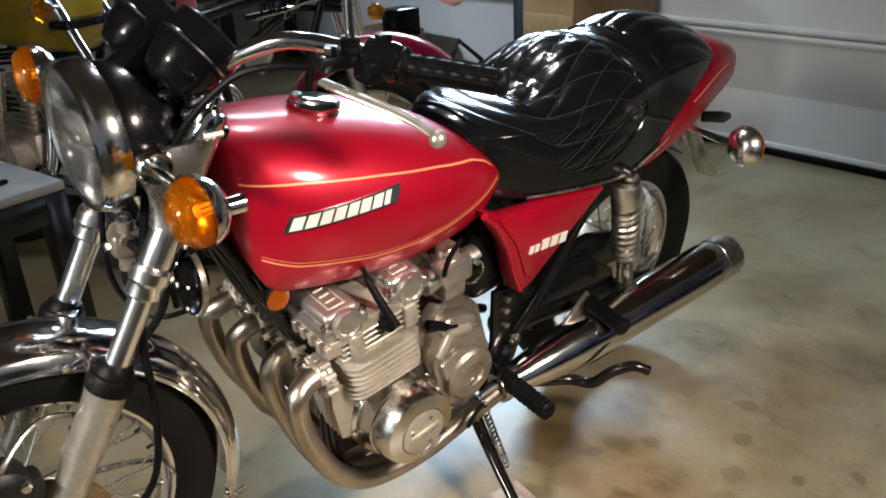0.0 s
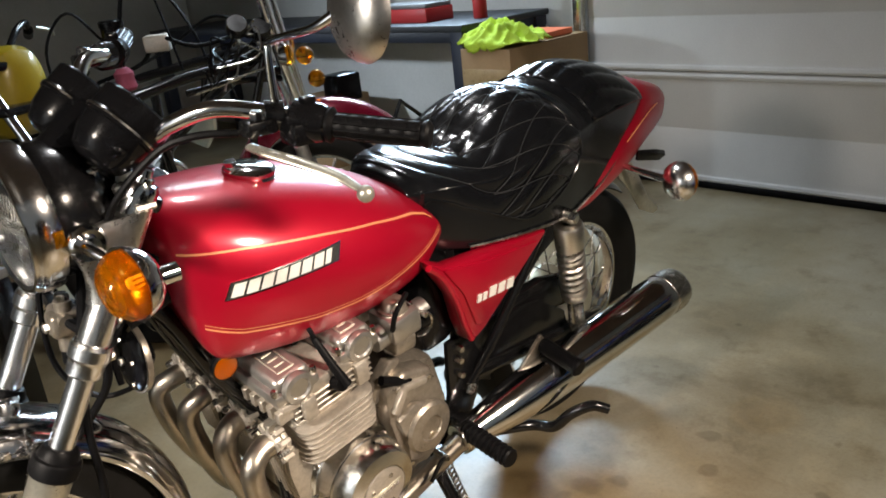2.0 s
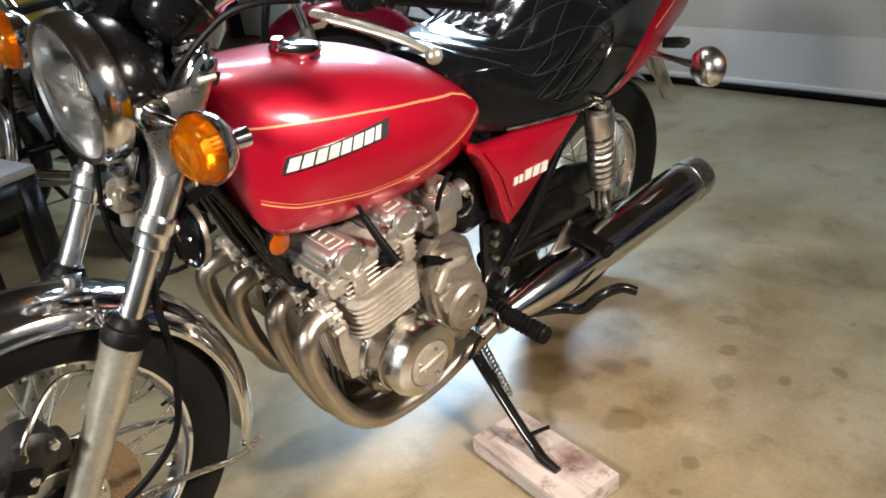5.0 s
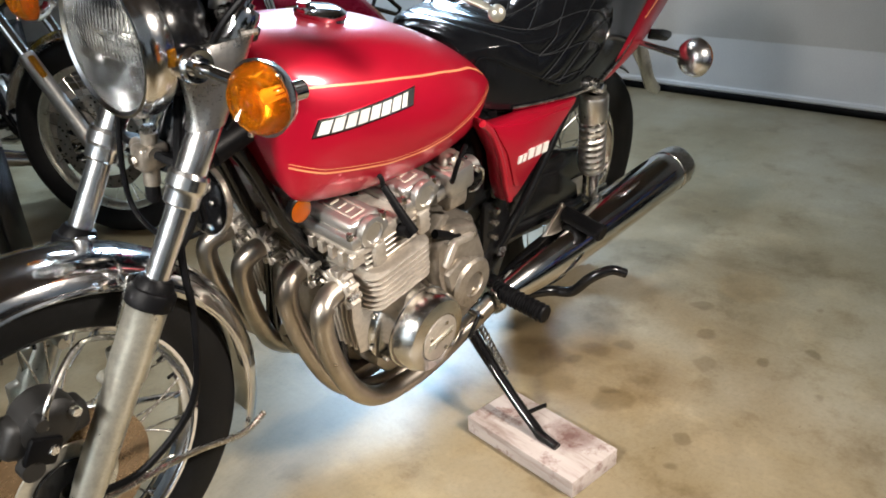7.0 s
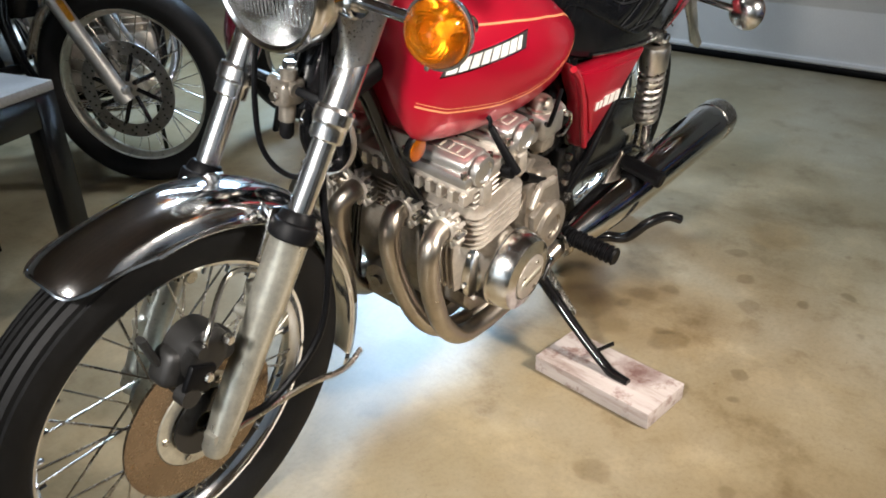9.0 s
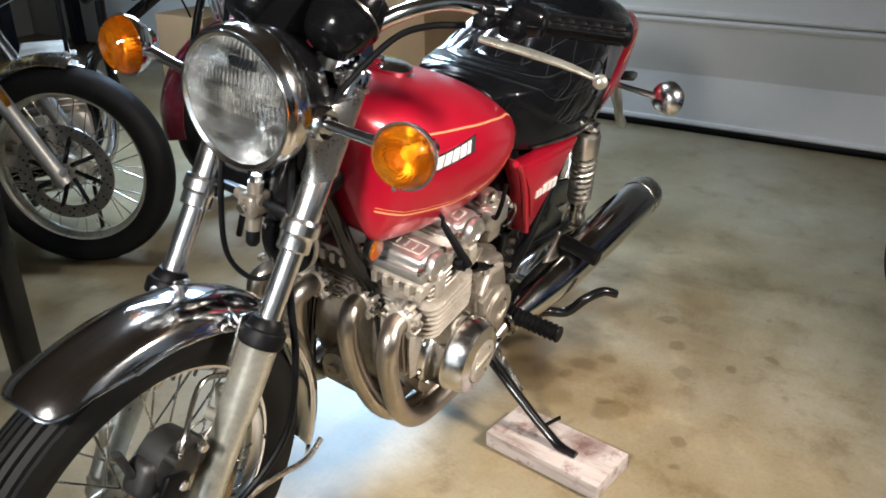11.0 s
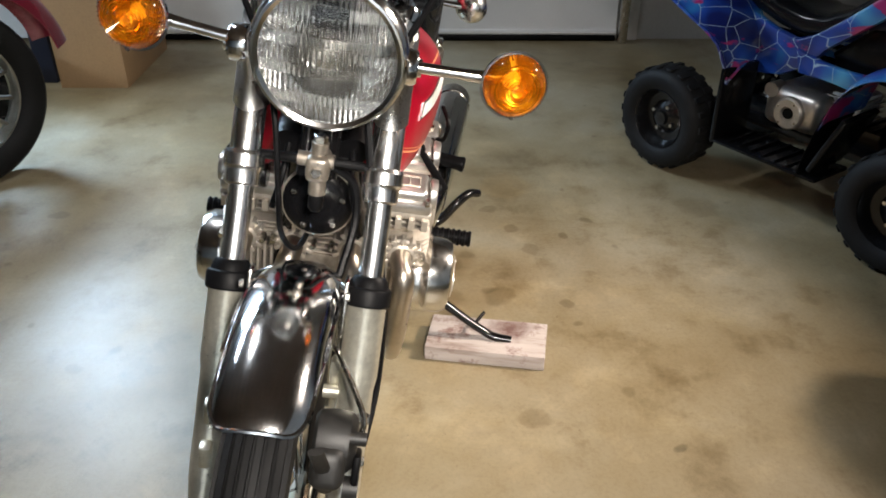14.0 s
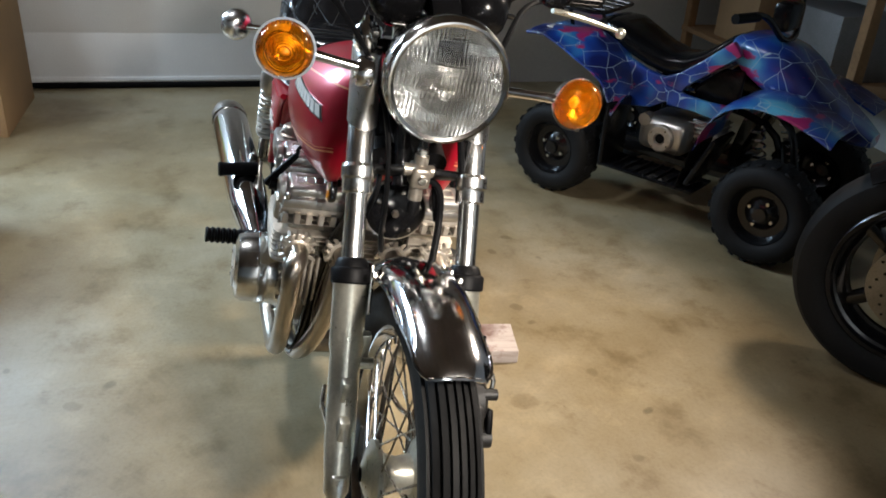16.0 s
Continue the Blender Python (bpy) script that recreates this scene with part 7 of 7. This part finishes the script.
# black sports machine: only its wheel end stands in view
dark = holder("black_motorcycle", "black motorcycle with a wide tyre, parked beside the quad", "motorcycle", Matrix.Translation((0.47, -1.54, 0)) @ Matrix.Rotation(radians(43 + 180), 4, "Z"), "parked motorcycles")
dc = Vector((0, 0, 0.315))
dm = wheel_pose(dc)
dt = part("front_wheel", moved(tyre_geo(0.315, 0.13, 0.215), dm), TYRE, dark)
part("rim", moved(rim_geo(0.215, 0.10), dm), BLACK, dt, "black cast rim")
for s in (-1, 1):
    part("rim_barrel", moved(lathe([(0.226, 0.056 * s), (0.222, 0.060 * s), (0.212, 0.058 * s), (0.206, 0.046 * s), (0.198, 0.042 * s), (0.190, 0.020 * s), (0.182, 0.010 * s), (0.172, 0.008 * s)], 48), dm), BLACK, dt, "glossy black rim barrel", 20)
part("hub", moved(lathe([(0, -0.06), (0.045, -0.058), (0.05, 0), (0.045, 0.058), (0, 0.06)], 24), dm), BLACK, dt)
for i in range(5):
    part("cast_spoke", moved(block((0.19, 0.035, 0.045), (0.115, 0, 0), 0.01), dm @ Matrix.Rotation(2 * math.pi * i / 5, 4, "Z")), BLACK, dt)
for s in (-1, 1):
    dd = part("brake_disc", lathe([(0.06, -0.0025), (0.125, -0.0025), (0.125, 0.0025), (0.06, 0.0025)], 40, dm @ Matrix.Translation((0, 0, 0.068 * s)), closed=True), DARKSTEEL, dt, "dark drilled brake disc")
    for i in range(26):
        a = 2 * math.pi * i / 26
        rr = 0.088 + 0.012 * (i % 3)
        part("disc_hole", lathe([(0, 0), (0.0045, 0), (0.0045, 0.0008), (0, 0.0008)], 6, dm @ Matrix.Translation((rr * math.cos(a), rr * math.sin(a), (0.068 + 0.0028) * s))), BLACK, dd)
    part("fork_leg", rod((0.0, 0.10 * s, 0.29), (0.28, 0.10 * s, 0.85), 0.027, 16), BLACK, dark)
    part("axle_nut", geo_join(bolt((0, 0.105 * s, 0.315), (0, s, 0), 0.02, 0.03), block((0.06, 0.03, 0.07), (0.02, 0.10 * s, 0.30), 0.008)), STEEL, dark, "bright axle clamp")
rings = []
for x, w, zt, zb in ((-0.05, 0.03, 0.80, 0.70), (0.05, 0.12, 0.98, 0.62), (0.25, 0.19, 1.06, 0.45), (0.55, 0.20, 1.02, 0.28), (0.95, 0.19, 0.90, 0.24), (1.35, 0.14, 0.88, 0.55), (1.7, 0.06, 0.92, 0.80)):
    rings.append([Vector((x, w * math.copysign(abs(math.cos(a)) ** 0.7, math.cos(a)), (zt + zb) / 2 + (zt - zb) / 2 * math.copysign(abs(math.sin(a)) ** 0.8, math.sin(a)))) for a in (2 * math.pi * j / 24 for j in range(24))])
part("fairing", loft(rings), PLASTIC, dark, "black fairing")
part("rear_wheel", moved(tyre_geo(0.315, 0.16, 0.215), wheel_pose((1.38, 0, 0.315))), TYRE, dark)
part("front_fender", loft([[dc + Vector((math.cos(a), 0, math.sin(a))) * (0.335 - 0.03 * abs(u) ** 3) + Vector((0, 0.075 * u, 0)) for u in np.linspace(-1, 1, 9)] + [dc + Vector((math.cos(a), 0, math.sin(a))) * (0.331 - 0.03 * abs(u) ** 3) + Vector((0, 0.073 * u, 0)) for u in np.linspace(1, -1, 9)] for a in np.linspace(0.5, 2.2, 20)]), PLASTIC, dark)
part("side_stand", rod((0.75, -0.14, 0.26), (0.70, -0.24, 0.0), 0.012, 10), BLACK, dark)


def web_paint():
    """Blue plastic with pale web lines and pink splashes."""
    m, nodes, links, b = shader("web_print_plastic")
    tc = nodes.new("ShaderNodeTexCoord")
    big = nodes.new("ShaderNodeTexNoise")
    big.inputs["Scale"].default_value = 5.0
    links.new(tc.outputs["Object"], big.inputs["Vector"])
    base = ramp_node(nodes, links, big.outputs["Fac"], [(0.38, (0.004, 0.010, 0.085)), (0.50, (0.008, 0.045, 0.26)), (0.58, (0.02, 0.14, 0.36)), (0.66, (0.09, 0.36, 0.52))])
    vor = nodes.new("ShaderNodeTexVoronoi")
    vor.feature = "DISTANCE_TO_EDGE"
    vor.inputs["Scale"].default_value = 12.0
    links.new(tc.outputs["Object"], vor.inputs["Vector"])
    line = ramp_node(nodes, links, vor.outputs["Distance"], [(0.007, (1, 1, 1)), (0.015, (0, 0, 0))])
    mix = nodes.new("ShaderNodeMixRGB")
    links.new(line.outputs["Color"], mix.inputs["Fac"])
    links.new(base.outputs["Color"], mix.inputs["Color1"])
    mix.inputs["Color2"].default_value = (0.29, 0.39, 0.47, 1)
    n2 = nodes.new("ShaderNodeTexNoise")
    n2.inputs["Scale"].default_value = 6.0
    n2.inputs["Detail"].default_value = 4.0
    mp = nodes.new("ShaderNodeMapping")
    mp.inputs["Location"].default_value = (3.1, 1.7, 0.4)
    mp.inputs["Scale"].default_value = (1.0, 1.0, 2.6)
    links.new(tc.outputs["Object"], mp.inputs["Vector"])
    links.new(mp.outputs["Vector"], n2.inputs["Vector"])
    pk = ramp_node(nodes, links, n2.outputs["Fac"], [(0.57, (0, 0, 0)), (0.60, (1, 1, 1))])
    mix2 = nodes.new("ShaderNodeMixRGB")
    links.new(pk.outputs["Color"], mix2.inputs["Fac"])
    links.new(mix.outputs["Color"], mix2.inputs["Color1"])
    mix2.inputs["Color2"].default_value = (0.30, 0.015, 0.11, 1)
    links.new(mix2.outputs["Color"], b.inputs["Base Color"])
    b.inputs["Roughness"].default_value = 0.28
    b.inputs["Coat Weight"].default_value = 0.5
    return m


WEB = web_paint()


def bent_strip(prof, y0, y1, thick=0.007):
    """A moulded guard: a bent profile in x, z drawn across y, with its sides rolled down."""
    path = smooth_path([(x, 0, z) for x, z in prof], 5)
    top, low = [], []
    for p_ in path:
        o, q = [], []
        for u in np.linspace(0, 1, 11):
            drop = 0.022 * max(0.0, (u - 0.72) / 0.28) ** 2
            o.append(Vector((p_.x, y0 + (y1 - y0) * u, p_.z - drop)))
            q.append(Vector((p_.x + 0.003, y0 + (y1 - y0) * u, p_.z - drop - thick)))
        top.append(o + q[::-1])
    return loft(top)


quad = holder("quad_bike", "small children's quad bike in blue web-patterned plastic with a black seat", "quad bike", Matrix.Translation((1.69, -1.55, 0)) @ Matrix.Rotation(radians(34.8), 4, "Z"))
QR, QW = 0.185, 0.13
for x in (-0.43, 0.43):
    for s in (-1, 1):
        c = Vector((x, 0.275 * s, QR))
        wm = Matrix.Translation(c) @ Matrix.Rotation(radians(-90 * s), 4, "X")
        prof = [(0.100, -QW * 0.38), (0.112, -QW * 0.48), (0.135, -QW * 0.52), (0.158, -QW * 0.49), (QR - 0.013, -QW * 0.38), (QR - 0.006, -QW * 0.2), (QR - 0.005, 0), (QR - 0.006, QW * 0.2), (QR - 0.013, QW * 0.38), (0.158, QW * 0.49), (0.135, QW * 0.52), (0.112, QW * 0.48), (0.100, QW * 0.38)]
        wt = part("wheel", lathe(prof, 40, wm, closed=True), TYRE, quad, "fat knobbly tyre")
        for i in range(22):
            a = 2 * math.pi * i / 22
            for k in (-1, 1):
                part("tread_knob", moved(block((0.009, 0.024, QW * 0.36), (QR - 0.0085, 0, QW * 0.20 * k), 0.003, None, 1), wm @ Matrix.Rotation(a + 0.07 * k, 4, "Z")), TYRE, wt)
        part("wheel_disc", lathe([(0.106, QW * 0.42), (0.103, QW * 0.45), (0.099, QW * 0.41), (0.094, QW * 0.30), (0.086, QW * 0.12), (0.060, QW * 0.10), (0.040, QW * 0.20), (0.026, QW * 0.24), (0.024, QW * 0.34), (0, QW * 0.35)], 32, wm), BLACK, wt, "black pressed wheel disc")
        for a in (0.4, 1.97, 3.54, 5.11):
            part("wheel_nut", bolt(c + Vector((0.045 * math.cos(a), s * QW * 0.17, 0.045 * math.sin(a))), (0, s, 0), 0.008, 0.012), STEEL, wt)
part("chassis", geo_join(block((0.70, 0.16, 0.05), (0, 0, 0.20), 0.012), rod((0.43, -0.25, QR), (0.43, 0.25, QR), 0.02, 10), rod((-0.43, -0.22, QR), (-0.40, -0.08, 0.24), 0.014, 8), rod((-0.43, 0.22, QR), (-0.40, 0.08, 0.24), 0.014, 8),
                         tube([(-0.40, 0.07, 0.24), (-0.30, 0.07, 0.42), (0.1, 0.07, 0.46), (0.40, 0.07, 0.46)], 0.014, 8, 4), tube([(-0.40, -0.07, 0.24), (-0.30, -0.07, 0.42), (0.1, -0.07, 0.46), (0.40, -0.07, 0.46)], 0.014, 8, 4)), BLACK, quad)
for s in (-1, 1):
    part("shock_absorber", tube([Vector((-0.36, 0.17 * s, 0.24)).lerp(Vector((-0.29, 0.12 * s, 0.42)), k / 60) + 0.022 * Vector((math.cos(k * 0.7), math.sin(k * 0.7), 0)) for k in range(61)], 0.005, 6, 1), STEEL, quad, "coil spring shock")
    rings = []
    for x in np.linspace(0.61, 0.193, 22):  # the guard falls away outwards and forwards
        zi = float(np.interp(x, [0.19, 0.22, 0.25, 0.30, 0.38, 0.50, 0.61], [0.46, 0.52, 0.565, 0.602, 0.634, 0.632, 0.618]))
        zo = float(np.interp(x, [0.19, 0.205, 0.22, 0.252, 0.30, 0.358, 0.45, 0.532, 0.61], [0.372, 0.41, 0.45, 0.492, 0.522, 0.546, 0.588, 0.617, 0.612]))
        edge = [Vector((x, (0.11 + 0.20 * u) * s, zi + (zo - zi) * u ** 1.4 + 0.012 * math.sin(math.pi * u))) for u in np.linspace(0, 1, 10)]
        rings.append(edge + [q - Vector((0, 0.002 * s, 0.007)) for q in edge[::-1]])
    part("rear_guard", loft(rings), WEB, quad, "blue web-patterned rear guard", 50)
    part("guard_edge", tube([r[9] for r in rings], 0.006, 8, 1), WEB, quad)
    part("front_guard", bent_strip([(-0.160, 0.37), (-0.182, 0.45), (-0.214, 0.506), (-0.26, 0.545), (-0.318, 0.565), (-0.39, 0.567), (-0.451, 0.556), (-0.53, 0.530), (-0.60, 0.500)], 0.11 * s, 0.335 * s), WEB, quad, "blue web-patterned front guard", 50)
    part("guard_liner", bent_strip([(-0.118, 0.20), (-0.128, 0.27), (-0.150, 0.37), (-0.190, 0.470), (-0.25, 0.530)], 0.13 * s, 0.325 * s), PLASTIC, quad, "black inner guard", 50)
    part("side_panel", side_plate([(0.40, 0.630), (0.25, 0.567), (0.16, 0.535), (0.085, 0.522), (0.03, 0.548), (-0.04, 0.602), (-0.15, 0.700), (-0.19, 0.655), (-0.10, 0.580), (-0.02, 0.515), (0.03, 0.450), (0.118, 0.397), (0.24, 0.378), (0.25, 0.46), (0.33, 0.56)], 0.138 * s, 0.034, 0.010), WEB, quad, "blue web-patterned panel below the seat")
    part("lower_arm", side_plate([(0.075, 0.500), (-0.02, 0.478), (-0.10, 0.472), (-0.185, 0.475), (-0.175, 0.412), (-0.06, 0.425), (0.05, 0.425)], 0.150 * s, 0.028, 0.009), WEB, quad, "pale blue arm of the bodywork")
    part("cover_plate", side_plate([(-0.02, 0.50), (-0.12, 0.59), (-0.20, 0.60), (-0.20, 0.45), (-0.05, 0.45)], 0.105 * s, 0.02, 0.006), PLASTIC, quad, "black infill panel")
    part("foot_board", block((0.38, 0.17, 0.012), (0.01, 0.235 * s, 0.185), 0.004), PLASTIC, quad, "ribbed black foot board")
    for k in range(7):
        part("foot_rib", block((0.010, 0.15, 0.010), (-0.12 + 0.045 * k, 0.235 * s, 0.194), 0.002, None, 1), PLASTIC, quad)
    part("leg_shield", block((0.02, 0.17, 0.25), (0.205, 0.235 * s, 0.30), 0.006), PLASTIC, quad, "black leg shield")
    part("leg_shield", block((0.02, 0.17, 0.20), (-0.185, 0.235 * s, 0.30), 0.006, Matrix.Rotation(radians(-22), 4, "Y")), PLASTIC, quad, "black leg shield")
rings = []
for x, w, zt, zb in ((-0.645, 0.05, 0.462, 0.42), (-0.60, 0.085, 0.492, 0.42), (-0.55, 0.105, 0.525, 0.43), (-0.47, 0.122, 0.585, 0.45), (-0.40, 0.132, 0.655, 0.48), (-0.33, 0.138, 0.700, 0.51), (-0.255, 0.135, 0.722, 0.54), (-0.18, 0.12, 0.722, 0.58), (-0.13, 0.09, 0.708, 0.62), (-0.10, 0.05, 0.690, 0.65)):
    rings.append([Vector((x, w * math.copysign(abs(math.cos(a)) ** 0.6, math.cos(a)), (zt + zb) / 2 + (zt - zb) / 2 * math.copysign(abs(math.sin(a)) ** 0.7, math.sin(a)))) for a in (2 * math.pi * j / 24 for j in range(24))])
part("nose", loft(rings), WEB, quad, "blue web-patterned nose shell")
part("rear_deck", block((0.24, 0.24, 0.03), (0.49, 0, 0.612), 0.010), WEB, quad)
rings = []
for x, w, zt, zb in ((-0.145, 0.045, 0.715, 0.665), (-0.10, 0.075, 0.695, 0.62), (-0.03, 0.100, 0.635, 0.55), (0.04, 0.112, 0.603, 0.51), (0.10, 0.116, 0.598, 0.51), (0.18, 0.126, 0.617, 0.53), (0.26, 0.134, 0.652, 0.56), (0.33, 0.134, 0.684, 0.60), (0.39, 0.122, 0.686, 0.61), (0.425, 0.09, 0.670, 0.625)):
    rings.append([Vector((x, w * math.copysign(abs(math.cos(a)) ** 0.6, math.cos(a)), (zt + zb) / 2 + (zt - zb) / 2 * math.copysign(abs(math.sin(a)) ** 0.6, math.sin(a)))) for a in (2 * math.pi * j / 24 for j in range(24))])
part("seat", loft(rings), VINYL, quad, "black vinyl seat")
quad_engine = part("engine", geo_join(block((0.20, 0.22, 0.13), (0.05, 0.05, 0.30), 0.035, None, 4), block((0.11, 0.12, 0.10), (-0.08, 0.02, 0.33), 0.016), rod((0.125, 0.12, 0.35), (0.125, 0.165, 0.35), 0.024, 16)), CASTING, quad, "bare alloy engine")
part("flywheel_cover", lathe([(0, 0.012), (0.020, 0.012), (0.024, 0.020), (0.046, 0.020), (0.052, 0.014), (0.053, 0.0), (0, 0.0)], 28, along((0.045, 0.158, 0.295), (0.045, 0.4, 0.295))), ALLOY, quad_engine, "round engine cover")
part("cover_port", lathe([(0, 0), (0.018, 0), (0.018, 0.003), (0, 0.003)], 20, along((0.045, 0.1705, 0.295), (0.045, 0.4, 0.295))), RUBBER, quad_engine)
for a in (0.5, 2.1, 3.7, 5.3):
    part("cover_bolt", bolt((0.045 + 0.040 * math.cos(a), 0.178, 0.295 + 0.040 * math.sin(a)), (0, 1, 0), 0.004, 0.004), STEEL, quad_engine)
for k in range(5):
    part("cooling_fin", block((0.12, 0.14, 0.004), (-0.08, 0.02, 0.295 + 0.017 * k), 0.001, None, 1), ALLOY, quad_engine)
qb = part("handlebar", tube([(-0.20, -0.28, 0.80), (-0.24, -0.16, 0.80), (-0.28, -0.06, 0.72), (-0.28, 0.06, 0.72), (-0.24, 0.16, 0.80), (-0.20, 0.28, 0.80)], 0.011, 10, 5), BLACK, quad)
for s in (-1, 1):
    part("grip", rod((-0.225, 0.19 * s, 0.80), (-0.195, 0.30 * s, 0.80), 0.017, 12), RUBBER, qb)
part("bar_pad", block((0.07, 0.14, 0.10), (-0.26, 0, 0.79), 0.02), PLASTIC, qb)
rack = part("rear_rack", tube([(0.42, -0.15, 0.70), (0.70, -0.15, 0.71), (0.74, 0, 0.71), (0.70, 0.15, 0.71), (0.42, 0.15, 0.70), (0.40, 0, 0.70), (0.42, -0.15, 0.70)], 0.008, 8, 5), BLACK, quad, "black rear rack")
for k in range(3):
    part("rack_bar", rod((0.41, -0.08 + 0.08 * k, 0.70), (0.72, -0.08 + 0.08 * k, 0.71), 0.006, 8), BLACK, rack)
for s in (-1, 1):
    part("rack_post", rod((0.52, 0.12 * s, 0.62), (0.55, 0.12 * s, 0.705), 0.008, 8), BLACK, rack)
part("number_label", block((0.07, 0.05, 0.003), (0.53, 0.22, 0.629), 0.001, Matrix.Rotation(radians(-8), 4, "Y")), WHITE, quad, "white warning label with no readable print")

# shelf with timber behind the quad
shelf = holder("storage_shelf", "raw timber storage shelf against the wall", "shelf", Matrix.Translation((2.6, -2.62, 0)))
for x in (-0.7, 0.7):
    for y in (-0.2, 0.2):
        part("post", block((0.05, 0.05, 1.7), (x, y, 0.85), 0.003), SHELF, shelf)
for z in (0.35, 0.85, 1.35):
    part("board", block((1.46, 0.46, 0.025), (0, 0, z), 0.003), SHELF, shelf)
for k, (x, z, w, h, mat_, lab) in enumerate(((-0.45, 0.8625, 0.30, 0.26, CARD, "brown carton on the shelf"), (-0.05, 0.8625, 0.26, 0.18, RED_PLASTIC, "red crate on the shelf"), (0.4, 0.8625, 0.34, 0.30, CARD, "brown carton on the shelf"), (-0.3, 0.3625, 0.4, 0.3, GREY_BOX, "grey bin on the shelf"), (0.3, 0.3625, 0.36, 0.28, CARD, "brown carton on the shelf"))):
    thing("storage_box", block((w, 0.34, h), (0, 0, h / 2), 0.006), mat_, lab, "box", "boxes on the shelf", m=Matrix.Translation((2.6 + x, -2.62, z)))
